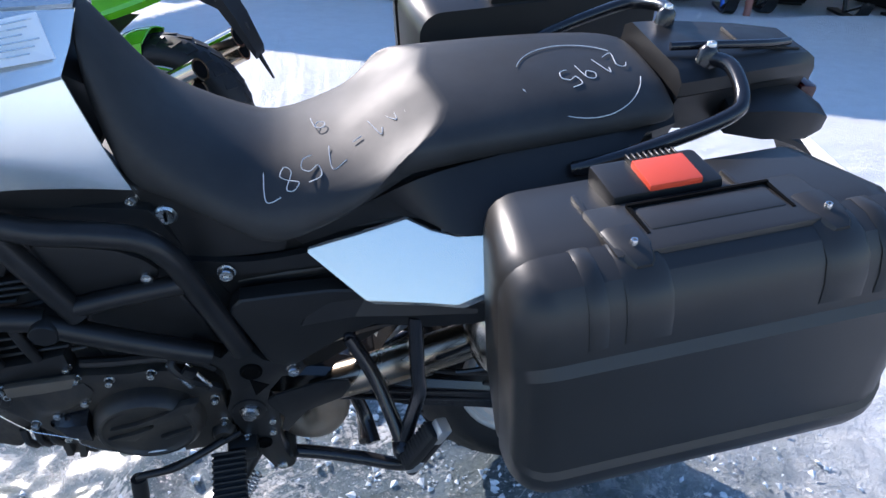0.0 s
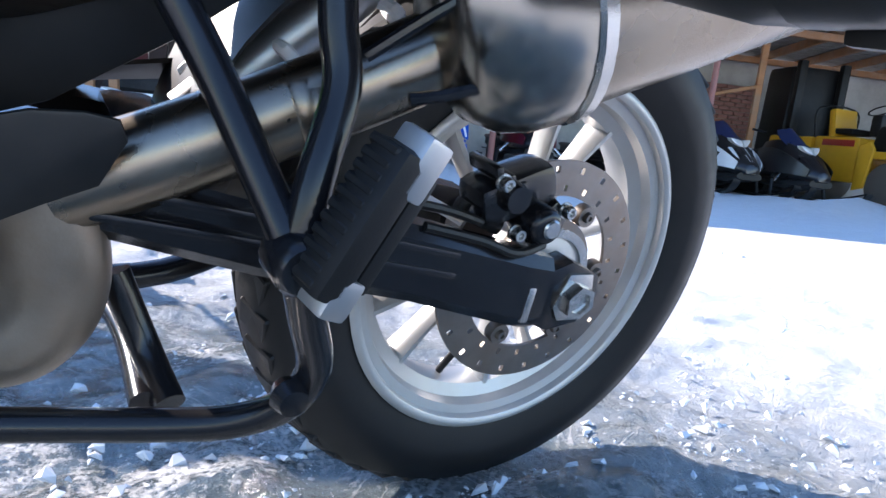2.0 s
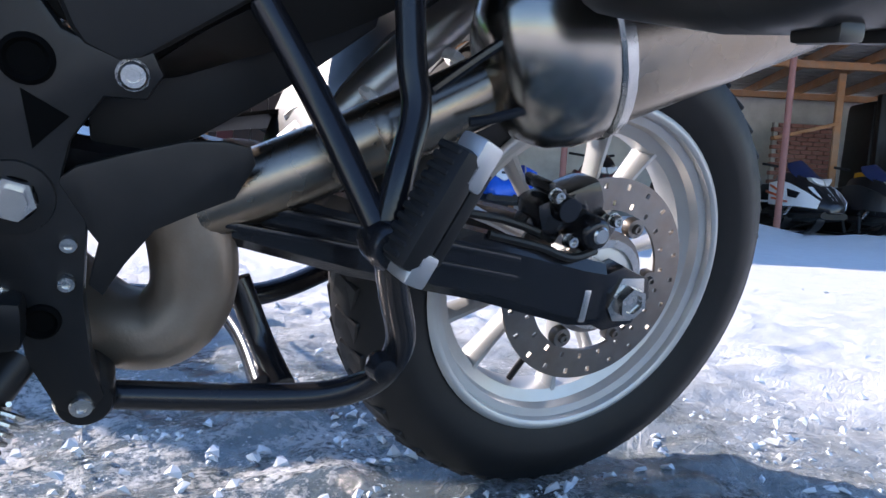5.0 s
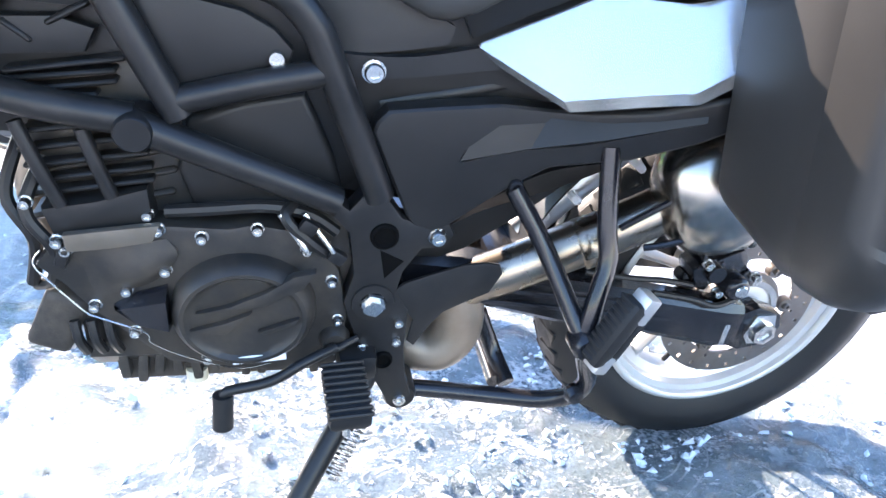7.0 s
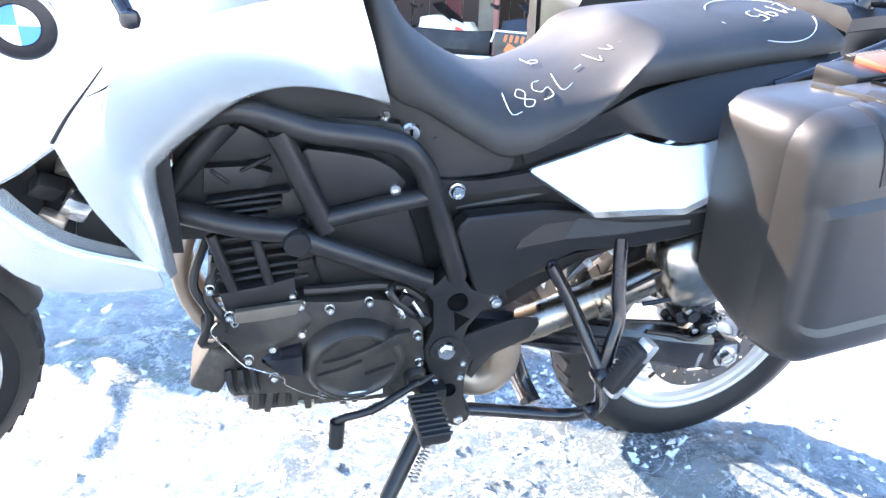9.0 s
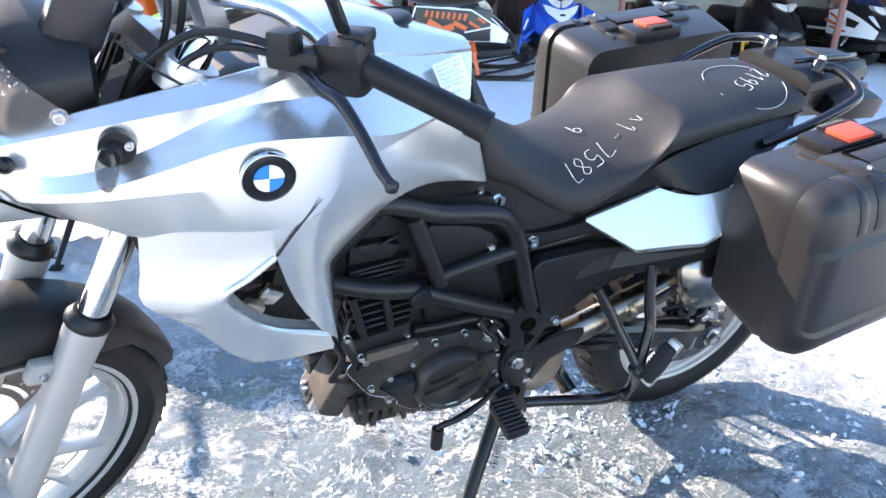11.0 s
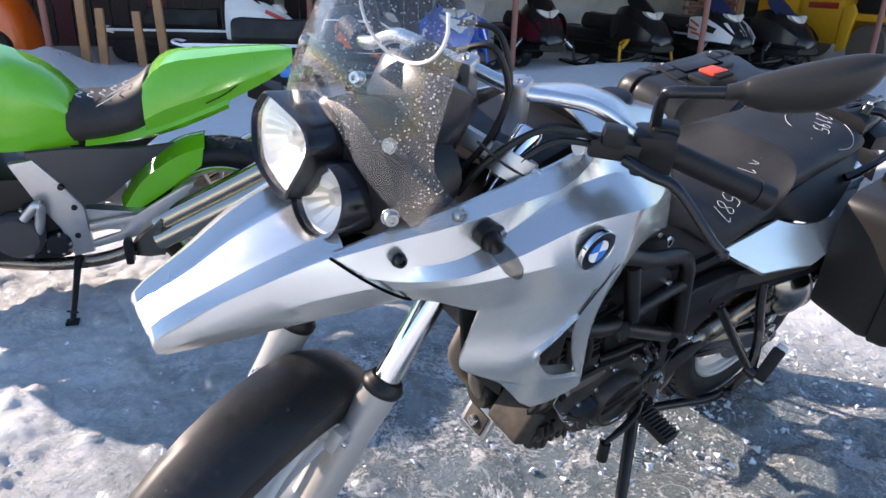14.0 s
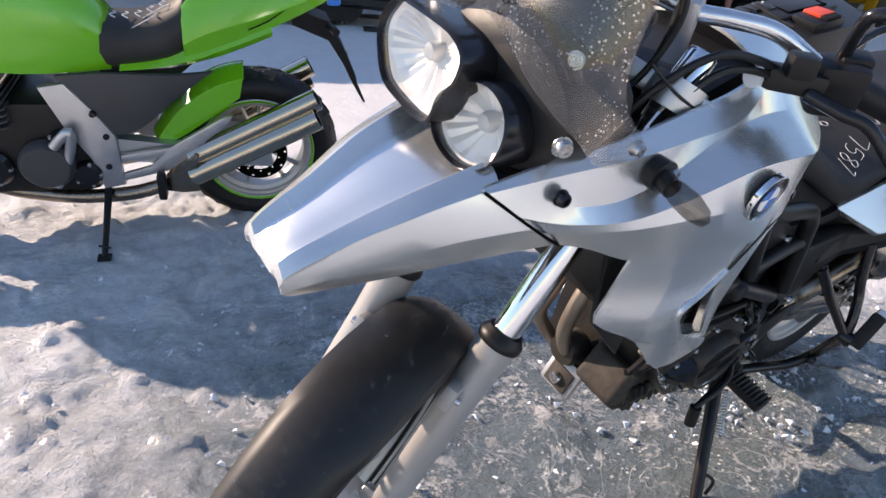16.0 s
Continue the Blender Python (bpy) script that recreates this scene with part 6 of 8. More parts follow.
# ---- side cases ----
def side_case(name, m, flip, label):
    """A hard case; its own x runs along the bike, -y points outwards."""
    thing = empty(name, m, label, "luggage case", "side cases")
    f = Matrix.Diagonal((1, -1 if flip else 1, 1, 1))

    def sub(nm, bm, mt, par=None, lab="", smooth=40):
        if flip:
            mirrored(bm)
        return part(nm, bm, mt, par or thing, lab, smooth)

    def shell(y0, y1, grow=0.0, k0=1.0, k1=1.0):
        rings = []
        L, H, R = 0.232 + grow, 0.165 + grow, 0.045
        for y, k, kk in ((y0, k0, 0.0), (y0 + (y1 - y0) * 0.15, k0 + 0.02, 1), (y0 + (y1 - y0) * 0.85, k1 + 0.02, 1), (y1, k1, 1)):
            ring = []
            for cx, cz, a0 in ((1, 1, 0), (-1, 1, 90), (-1, -1, 180), (1, -1, 270)):
                rr = R * (1.7 if (cx, cz) == (1, -1) else 1.0)
                for j in range(6):
                    a = radians(a0 + 18 * j)
                    ring.append((k * (cx * (L - rr) + rr * math.cos(a)), y, k * (cz * (H - rr) + rr * math.sin(a))))
            rings.append(ring)
        return rings
    sub("case_body", loft(shell(0.105, -0.035, 0, 0.90, 0.97)), CASEPLASTIC, None, "dark grained plastic case body", 50)
    face = [(-0.0385, 0.166), (-0.062, 0.1655), (-0.082, 0.158), (-0.096, 0.142), (-0.103, 0.118), (-0.105, 0.092), (-0.1055, 0.080), (-0.1135, 0.069), (-0.1135, -0.084), (-0.1185, -0.093), (-0.1185, -0.106), (-0.110, -0.128), (-0.094, -0.148), (-0.070, -0.160), (-0.0385, -0.163)]
    rings = []
    for sgn, steps in ((-1, (90, 72, 54, 36, 18, 0)), (1, (0, 18, 36, 54, 72, 90))):
        for a in steps:
            c, s = 1 - math.cos(radians(a)), math.sin(radians(a))
            rings.append([(sgn * (0.187 + 0.045 * s), -0.0385 + (y + 0.0385) * (1 - 0.42 * c), z * (1 - (0.27 if z > 0 or sgn < 0 else 0.42) * c)) for y, z in face])
    lid = sub("case_lid", loft(rings), CASEPLASTIC, None, "dark grained plastic case lid with raised bands", 26)
    sub("lid_seam", loft(shell(-0.030, -0.045, -0.0005, 0.945, 0.945), cap=False), DARKHOLE, lid)
    sub("handle", box((0.005, -0.012, 0.1625), (0.152, 0.044, 0.016), 0.005, (-3, 0, 0)), CASEPLASTIC, None, "flush black carry handle")
    for x, w in ((-0.150, 0.020), (-0.098, 0.048), (0.112, 0.048), (0.160, 0.020)):
        arc = [(y - 0.0025 * (0.2 if z > 0.15 else 1), z + 0.003) for y, z in face[:6]]
        back = [(y + 0.012, z - 0.010) for y, z in arc[::-1]]
        sub("lid_pad", loft([[(xx, y * (0.985 if e else 1), z * (0.985 if e else 1)) for y, z in arc + back] for xx, e in ((x - w / 2, 1), (x - w / 2 + 0.005, 0), (x + w / 2 - 0.005, 0), (x + w / 2, 1))]), CASEPLASTIC, lid)
    sub("case_plateau", box((0.004, -0.020, 0.1605), (0.250, 0.090, 0.017), 0.006, (-3, 0, 0)), CASEPLASTIC)
    for x in (-0.098, 0.112):
        sub("lid_latch", loft([[(x + a * w, y, z) for a, z in ((-1, 0.158), (-1, h), (-0.7, h + 0.005), (0.7, h + 0.005), (1, h), (1, 0.158))] for y, w, h in ((-0.020, 0.022, 0.167), (-0.050, 0.022, 0.168), (-0.070, 0.016, 0.165), (-0.078, 0.010, 0.161))]), CASEPLASTIC, lid)
        bolt(tuple(f @ Vector((x, -0.052, 0.173))), lid, 0.004, (0, 0, 1))
    for x0, x1, y0, y1 in ((-0.075, 0.085, 0.012, 0.012), (-0.075, 0.085, -0.036, -0.036), (-0.075, -0.075, -0.036, 0.012), (0.085, 0.085, -0.036, 0.012)):
        sub("handle_gap", box(((x0 + x1) / 2, (y0 + y1) / 2, 0.1695 - 0.05 * -(y0 + y1) / 2), (abs(x1 - x0) + 0.0035, abs(y1 - y0) + 0.0035, 0.004), 0), DARKHOLE)
    hs = sub("latch_housing", box((-0.020, 0.062, 0.160), (0.13, 0.072, 0.028), 0.007), BLACK, None, "black latch housing")
    sub("latch_button", box((-0.012, 0.052, 0.177), (0.062, 0.050, 0.010), 0.003, (4, 0, 0)), RED, hs, "orange-red latch button")
    for k in range(9):
        sub("latch_rib", box((-0.040 + 0.007 * k, 0.086, 0.177), (0.003, 0.020, 0.008), 0.001, seg=1), BLACK, hs)
    for x in (-0.075, -0.115, 0.065):
        sub("top_rib", box((x, 0.035, 0.1555), (0.008, 0.055, 0.012), 0.004), CASEPLASTIC)
    for k in range(7):
        sub("foot_stud", box((-0.16 + 0.055 * k, -0.06, -0.163), (0.022, 0.03, 0.012), 0.004), CASEPLASTIC)
    return thing


side_case("side_case", BIKE @ pose(-0.095, -0.345, 0.795, 0, -8.5, 0) @ pose(0, 0, 0, -4, 0, 2), False, "dark grained hard luggage case with an orange-red latch")
side_case("side_case", BIKE @ pose(-0.100, 0.338, 0.812, 0, -8.0, 0), True, "dark grained hard luggage case beyond the seat")


# ---- melt-water drops ----
DROP = glass("water_drop", (0.92, 0.93, 0.94), 0.02)


def drops(parent, count, place, seed):
    """Flat beads of water; place gives a point and its normal."""
    rg = random.Random(seed)
    bm = bmesh.new()
    for _ in range(count):
        p, n = place(rg)
        r = 0.0015 + 0.003 * rg.random() ** 2
        lathe([(r, -0.0004), (r * 0.9, r * 0.35), (r * 0.5, r * 0.6), (0, r * 0.68)], p, n, 7, bm)
    ob = part("melt_water", bm, DROP, parent, "small beads of melt water", smooth=60)
    ob["kind"] = "stuff"
    return ob


def on_fender(rg):
    i, y = rg.randint(4, 16), rg.uniform(-0.8, 0.8)
    a = radians(14 + i * 8.2 + rg.random() * 8)
    k = i / 18
    rr = 0.352 + 0.012 * math.sin(math.pi * k) - 0.006 * y * y
    p = FRONT @ Vector((rr * math.cos(a), y * 0.045, rr * math.sin(a)))
    return p, FRONT.to_3x3() @ Vector((math.cos(a), 0.25 * y, math.sin(a)))


drops(moto, 260, on_fender, 3)


# ---- ground ----
def axis_steps(lo, hi, step, far):
    xs = list(np.arange(lo, hi + step / 2, step))
    d, x = step, hi
    up = []
    while x < far:
        d *= 1.22
        x += d
        up.append(x)
    d, x = step, lo
    dn = []
    while x > -far:
        d *= 1.22
        x -= d
        dn.append(x)
    return np.array(dn[::-1] + xs + up)


def value_noise(x, y, seed):
    rs = np.random.RandomState(seed)
    t = rs.rand(256, 256)
    xi, yi = np.floor(x).astype(int), np.floor(y).astype(int)
    fx, fy = x - xi, y - yi
    fx, fy = fx * fx * (3 - 2 * fx), fy * fy * (3 - 2 * fy)
    g = lambda a, b: t[(xi + a) % 256, (yi + b) % 256]
    return (g(0, 0) * (1 - fx) + g(1, 0) * fx) * (1 - fy) + (g(0, 1) * (1 - fx) + g(1, 1) * fx) * fy


def ground():
    xs, ys = axis_steps(-2.7, 1.9, 0.013, 600), axis_steps(-1.2, 2.0, 0.013, 600)
    X, Yg = np.meshgrid(xs, ys, indexing="ij")
    near = np.clip(1.4 - 0.25 * np.hypot(X + 0.5, Yg - 0.3), 0, 1)
    Z = sum(a * (value_noise(X * f, Yg * f, s) - 0.5) for a, f, s in ((0.022, 3.1, 1), (0.016, 9, 2), (0.010, 24, 3)))
    lump = np.clip(value_noise(X * 7, Yg * 7, 5) - 0.62, 0, 1)
    Z = Z * near + lump * 0.06 * near
    rut = np.exp(-((X + 0.03) / 0.30) ** 2 - ((Yg + 0.02) / 0.10) ** 2)
    Z = Z * (1 - rut) - 0.014 * rut
    Z += 0.020 * np.exp(-((np.hypot((X - 0.0) / 1.6, Yg + 0.05) - 0.19) / 0.06) ** 2) * near * value_noise(X * 14, Yg * 14, 9)
    U, V = (X - 7.1) * 0.8978 - (Yg - 5.28) * 0.4403, (X - 7.1) * 0.4403 + (Yg - 5.28) * 0.8978
    lumps = value_noise(X * 2.3, Yg * 2.3, 7) * 0.6 + value_noise(X * 6.1, Yg * 6.1, 8) * 0.4
    bank = np.exp(-((V + 0.35 + 0.25 * np.sin(U * 1.7)) / 0.42) ** 2) * np.clip((U + 4.5) / 2, 0, 1) * np.clip((7 - U) / 2, 0, 1) * 0.34 * lumps
    bank += np.exp(-((V + 0.5) / 0.45) ** 2 - ((U + 9.0) / 0.9) ** 2) * 0.5 * lumps
    bank += np.exp(-((V + 0.6) / 0.35) ** 2 - ((U + 7.4) / 0.5) ** 2) * 0.3 * lumps
    Z += bank
    rough = np.clip((np.hypot(X + 0.60, Yg + 0.15) - 0.55) / 0.5, 0.25, 1) * np.clip(1.5 - 0.30 * np.hypot(X + 0.5, Yg - 0.5), 0, 1) * (1 - rut)
    grains = np.abs(value_noise(X * 17, Yg * 17, 12) - 0.5) * 0.020 + np.abs(value_noise(X * 31 + 5, Yg * 31, 13) - 0.5) * 0.012 + (value_noise(X * 44, Yg * 44 + 3, 14) - 0.5) * 0.004
    Z += rough * (grains - 0.006) * 1.35 * np.clip(1.25 - (X - 0.1) / 0.7, 0.2, 1)
    n, k = len(xs), len(ys)
    idx = np.arange(n * k).reshape(n, k)
    faces = np.stack([idx[:-1, :-1], idx[1:, :-1], idx[1:, 1:], idx[:-1, 1:]], -1).reshape(-1, 4)
    me = bpy.data.meshes.new("ground")
    me.from_pydata(np.stack([X, Yg, Z], -1).reshape(-1, 3).tolist(), [], faces.tolist())
    me.polygons.foreach_set("use_smooth", [True] * len(me.polygons))
    me.materials.append(ground_material())
    ob = new("ground", me)
    return tagged(ob, "packed blue ice and trodden snow covering the yard", "ground", kind="structure")


ground()


# ---- the open shed across the yard ----
SHED = Matrix.Translation((7.1, 5.28, 0)) @ Matrix.Rotation(math.atan2(-0.4403, 0.8978), 4, "Z")
WOOD = mat("old_orange_timber", (0.42, 0.20, 0.085), 0.75, 0, 0.35, 7, 0.3, 120, dust=(0.36, 0.30, 0.24), dust_amount=0.5, dust_scale=3)
GREYWOOD = mat("weathered_timber", (0.34, 0.31, 0.27), 0.85, 0, 0.35, 6, 0.3, 120)
RUSTPOST = mat("rust_red_post_paint", (0.28, 0.11, 0.085), 0.6, 0, 0.2, 12, 0.1, 200)
PLASTER = mat("grey_plaster", (0.62, 0.60, 0.56), 0.9, 0, 0.22, 2.2, 0.3, 60, dust=(0.22, 0.20, 0.18), dust_amount=0.5, dust_scale=1.4)
BRICK = mat("dull_red_brick", (0.25, 0.11, 0.08), 0.9, 0, 0.3, 20, 0.3, 150)
DARKBOARD = mat("dark_stained_boards", (0.045, 0.030, 0.028), 0.8, 0, 0.4, 5, 0.3, 80)
MAROON = mat("maroon_boards", (0.10, 0.022, 0.025), 0.7, 0, 0.2, 5, 0.2, 80)


def structure(name, bm, material, label):
    ob = link(name, bm, material)
    ob.matrix_world = SHED
    return tagged(ob, label, name.split("_")[0], kind="structure")


back = structure("wall_back", box((-2.5, 5.1, 1.3), (21, 0.2, 2.6), 0.01), PLASTER, "grey plastered back wall of the shed")
structure("wall_right", box((8.1, 2.6, 1.4), (0.2, 5.2, 2.8), 0.01), PLASTER, "grey plastered end wall of the shed")
lw = structure("wall_left", box((-13.1, 2.6, 1.4), (0.2, 5.2, 2.8), 0.01), DARKBOARD, "dark boarded end wall of the shed")
for k in range(32):
    part("board", box((-12.8 + 0.30 * k, 3.0 if k < 22 else 4.95, 1.3), (0.285, 0.03, 2.6), 0.006, seg=1), DARKBOARD if k % 5 else MAROON, lw)
roof = bmesh.new()
for k in range(36):
    box((-2.5, -0.9 + 0.175 * k, 2.98 - 0.075 * (-0.9 + 0.175 * k) + 0.12), (21.5, 0.13, 0.022), 0.003, (-4.3, 0, 0), roof, seg=1)
box((-2.5, 2.2, 2.98 - 0.075 * 2.2 + 0.20), (21.6, 6.6, 0.03), 0.004, (-4.3, 0, 0), roof, seg=1)
structure("ceiling", roof, GREYWOOD, "open batten roof of grey weathered boards")
raf = tagged(empty("roof_frame", SHED, "orange-brown roof beams and rafters of the shed", "roof frame"), kind="structure")
for k in range(24):
    part("rafter", box((-12.6 + 0.88 * k, 2.2, 2.98 - 0.075 * 2.2 + 0.02), (0.06, 6.3, 0.15), 0.005, (-4.3, 0, 0), seg=1), WOOD, raf)
for k, u0 in enumerate((-11.2, -8.4, -5.6, -2.8, 0.0, 2.8, 5.6)):
    part("beam", box((u0 + 1.4, 0.0, 2.91), (2.79, 0.11, 0.13), 0.008, (0, 0.4 * (-1) ** k, 0), seg=1), WOOD if k % 3 else GREYWOOD, raf)
for v in (2.4, 4.6):
    part("beam", box((-2.5, v, 2.98 - 0.075 * v - 0.10), (21, 0.10, 0.12), 0.008, seg=1), WOOD, raf)
for u0 in (-11.3, -8.95, -5.62, -2.82, 0.0, 2.80, 5.6, 7.9):
    p = tagged(empty("shed_post", SHED @ Matrix.Translation((u0, 0, 0)), "thin rust-red steel post holding the shed roof", "post", "posts of the shed"))
    part("shaft", tube([(0, 0, -0.05), (0, 0, 2.80)], 0.042, 14), RUSTPOST, p)
    part("head_plate", box((0, 0, 2.82), (0.30, 0.12, 0.05), 0.006), RUSTPOST, p)
for u0, h, lean, mt in ((-8.57, 2.9, 1.5, WOOD), (-8.35, 0.75, 2, WOOD), (-7.86, 0.72, -1, WOOD), (-7.57, 2.9, -1.5, WOOD)):
    p = tagged(empty("timber_post", SHED @ pose(u0, 0.15, 0, 0, lean, 0), "rough orange-brown timber post at the shed", "post", "timber posts"))
    part("shaft", box((0, 0, h / 2 - 0.03), (0.11, 0.09, h + 0.06), 0.015, taper=0.9), mt, p)
rail = tagged(empty("timber_rail", SHED, "thin pale rail fixed between timber posts", "rail"))
part("bar", box((-8.07, 0.12, 0.98), (1.1, 0.03, 0.035), 0.005, (0, 0.8, 0)), GREYWOOD, rail)
inner = tagged(empty("inner_frame", SHED, "orange timber bracing inside the shed", "timber frame"))
for pts in (((2.27, 3.0, 0), (2.27, 3.0, 2.7)), ((1.2, 3.0, 1.55), (2.27, 3.0, 1.85)), ((2.27, 3.0, 0.7), (1.9, 3.0, 0.2)), ((-3.2, 3.4, 0), (-3.2, 3.4, 2.6)), ((-4.4, 3.4, 1.4), (-3.2, 3.4, 0.9))):
    a, b = Vector(pts[0]), Vector(pts[1])
    mlen = (b - a).length
    bb = box((0, 0, 0), (0.12, 0.06, mlen), 0.006, seg=1)
    bb.transform(Matrix.Translation((a + b) / 2) @ (b - a).to_track_quat("Z", "Y").to_matrix().to_4x4())
    part("brace", bb, WOOD, inner)
pier = tagged(empty("brick_pier", SHED, "dull red brick pier against the back wall", "brick pier"), kind="structure")
for r in range(24):
    for c in range(5):
        part("brick", box((1.55 + 0.21 * c + (0.10 if r % 2 else 0), 3.6, 0.05 + 0.078 * r), (0.20, 0.12, 0.068), 0.006, seg=1), BRICK, pier)
part("core", box((2.0, 3.64, 0.95), (1.05, 0.10, 1.9), 0.01), GREYWOOD, pier)
dr = tagged(empty("dark_machine", SHED, "tall black cloth-covered machine at the back wall", "machine"))
part("body", box((3.35, 3.4, 1.15), (1.1, 0.9, 2.3), 0.12, taper=0.9), BLACK, dr)
part("mast", box((2.95, 2.9, 1.2), (0.14, 0.14, 2.35), 0.03), BLACK, dr)
part("mast", box((3.75, 2.9, 1.2), (0.14, 0.14, 2.35), 0.03), BLACK, dr)


# ---- snowmobiles ----
def snowmobile(m, hood, trim, label, lamp_on=True, screen=None, arms=None):
    """Nose to +x; about 2.9 m long."""
    th = empty("snowmobile", m, label, "snowmobile", "snowmobiles in the shed")

    def ring(x, w, z0, z1, top=0.55):
        return [(x, -w, z0 + (z1 - z0) * 0.25), (x, -w * 0.96, z0 + (z1 - z0) * 0.62), (x, -w * top, z1), (x, 0, z1 + 0.015), (x, w * top, z1), (x, w * 0.96, z0 + (z1 - z0) * 0.62), (x, w, z0 + (z1 - z0) * 0.25), (x, w * 0.75, z0), (x, -w * 0.75, z0)]
    part("hood", loft([ring(*r) for r in ((0.05, 0.29, 0.32, 0.86), (0.30, 0.34, 0.30, 0.90), (0.58, 0.33, 0.28, 0.84), (0.82, 0.28, 0.27, 0.70), (1.04, 0.21, 0.30, 0.54), (1.14, 0.12, 0.33, 0.44))], m_len=3), hood, th, smooth=50)
    part("belly", loft([ring(*r) for r in ((-0.05, 0.30, 0.22, 0.40), (0.60, 0.36, 0.18, 0.36), (1.10, 0.22, 0.24, 0.36))], m_len=2), BLACK, th)
    for s in (-1, 1):
        part("side_panel", sheet([[(0.10, s * 0.33, 0.74), (0.45, s * 0.360, 0.76), (0.80, s * 0.31, 0.64), (1.06, s * 0.225, 0.49)], [(0.15, s * 0.360, 0.42), (0.45, s * 0.380, 0.40), (0.80, s * 0.34, 0.40), (1.03, s * 0.24, 0.38)]], 0.012, inward=(0, -s, 0)), trim, th)
        part("headlamp", loft([[(0.80 + f - 0.55 * z - 0.12 * abs(y), s * y * k, 0.765 + z * k) for y, z in ((0.012, 0.035), (0.012, -0.055), (0.045, -0.060), (0.100, -0.030), (0.165, 0.030), (0.170, 0.062), (0.120, 0.058), (0.060, 0.045))] for f, k in ((-0.06, 1.0), (0.035, 1.0), (0.048, 0.86))]), REFLECTOR if lamp_on else BLACKGLOSS, th, "clear swept headlamp")
        part("hood_stripe", sheet([[(0.86, s * 0.03, 0.690), (0.97, s * 0.03, 0.610), (1.09, s * 0.02, 0.510)], [(0.80, s * 0.22, 0.690), (0.93, s * 0.19, 0.590), (1.08, s * 0.11, 0.480)]], 0.010, inward=(-0.5, 0, -1)), trim, th)
        sk = part("ski", loft([[(x, s * 0.53 + a * 0.065, z + b * 0.018) for a, b in ((-1, -1), (1, -1), (1, 1), (-1, 1))] for x, z in ((0.20, 0.03), (0.70, 0.025), (1.15, 0.035), (1.38, 0.11), (1.48, 0.22))], m_len=3), BLACK, th, "black steering ski")
        part("ski_loop", tube([(0.75, s * 0.53, 0.06), (1.20, s * 0.53, 0.16), (1.46, s * 0.53, 0.24)], 0.014, 8), BLACK, sk)
        part("spindle", tube([(0.72, s * 0.53, 0.05), (0.66, s * 0.50, 0.30)], 0.026, 8), arms or BLACK, th)
        for zz in (0.22, 0.34):
            part("suspension_arm", tube([(0.50, s * 0.28, zz + 0.05), (0.66, s * 0.50, zz)], 0.020, 8), arms or BLACK, th)
        part("shock", tube([(0.60, s * 0.20, 0.52), (0.68, s * 0.48, 0.26)], 0.032, 10), arms or STEEL, th)
        part("grip", tube([(-0.02, s * 0.12, 1.00), (-0.06, s * 0.36, 1.03)], 0.020, 8), BLACK, th)
        part("running_board", box((-0.45, s * 0.30, 0.26), (1.2, 0.16, 0.02), 0.006), BLACK, th)
    part("windshield", sheet([[(0.52, -0.22, 0.83), (0.72, 0, 0.80), (0.52, 0.22, 0.83)], [(0.34, -0.21, 0.95), (0.52, 0, 0.96), (0.34, 0.21, 0.95)], [(0.22, -0.14, 1.05), (0.34, 0, 1.09), (0.22, 0.14, 1.05)]], 0.008, inward=(-1, 0, 0)), screen or BLACKGLOSS, th, "dark windshield")
    part("seat", loft([ring(x, w, z0, z1, 0.7) for x, w, z0, z1 in ((-0.08, 0.15, 0.48, 0.74), (-0.45, 0.19, 0.48, 0.72), (-0.95, 0.20, 0.48, 0.74), (-1.05, 0.16, 0.50, 0.70))], m_len=2), SEATVINYL, th)
    part("tunnel", box((-0.75, 0, 0.40), (1.7, 0.42, 0.16), 0.02), BLACK, th)
    for s in (-1, 1):
        part("tunnel_stripe", box((-0.75, s * 0.215, 0.46), (1.65, 0.012, 0.035), 0.004), trim, th)
    part("track", loft([[(x, -0.19, z) for x, z in ()] or [(cx + r * math.cos(t), y, cz + r * math.sin(t)) for cx, cz, r, t in [(-1.35, 0.20, 0.16, math.pi / 2 + math.pi * j / 8) for j in range(9)] + [(0.05, 0.22, 0.17, -math.pi / 2 + math.pi * j / 8) for j in range(9)]] for y in (-0.19, 0.19)]), RUBBER, th, "black rubber drive track")
    for j in range(26):
        part("track_lug", box((-1.32 + 0.053 * j, 0, 0.035), (0.012, 0.38, 0.03), 0.002, seg=1), RUBBER, th)
    for j in range(6):
        part("snow_flap_vent", box((-1.55 + 0.0 * j, -0.15 + 0.06 * j, 0.36), (0.01, 0.03, 0.12), 0.002, seg=1), BLACK, th)
    part("rear_bumper", tube([(-1.45, -0.2, 0.42), (-1.68, -0.18, 0.48), (-1.68, 0.18, 0.48), (-1.45, 0.2, 0.42)], 0.016, 8), trim, th)
    return th


def paint(name, c, rough=0.3):
    return mat(name, c, rough, 0, 0.08, 8, 0.02, 500, 0.3)


P_BLUE, P_WHITE, P_MAROON, P_BLACK, P_ORANGE, P_YELLOW = paint("blue_sled_paint", (0.02, 0.14, 0.70)), paint("white_sled_paint", (0.85, 0.86, 0.87)), paint("maroon_sled_paint", (0.12, 0.008, 0.012)), paint("black_sled_paint", (0.012, 0.012, 0.014)), paint("orange_sled_paint", (0.75, 0.12, 0.02)), paint("yellow_machine_paint", (0.70, 0.36, 0.015), 0.45)
NAVY = paint("navy_sled_paint", (0.02, 0.03, 0.09))


def facing(u0, v0, yaw=0.0):
    return SHED @ pose(u0, v0, 0, 0, 0, -90 + yaw)


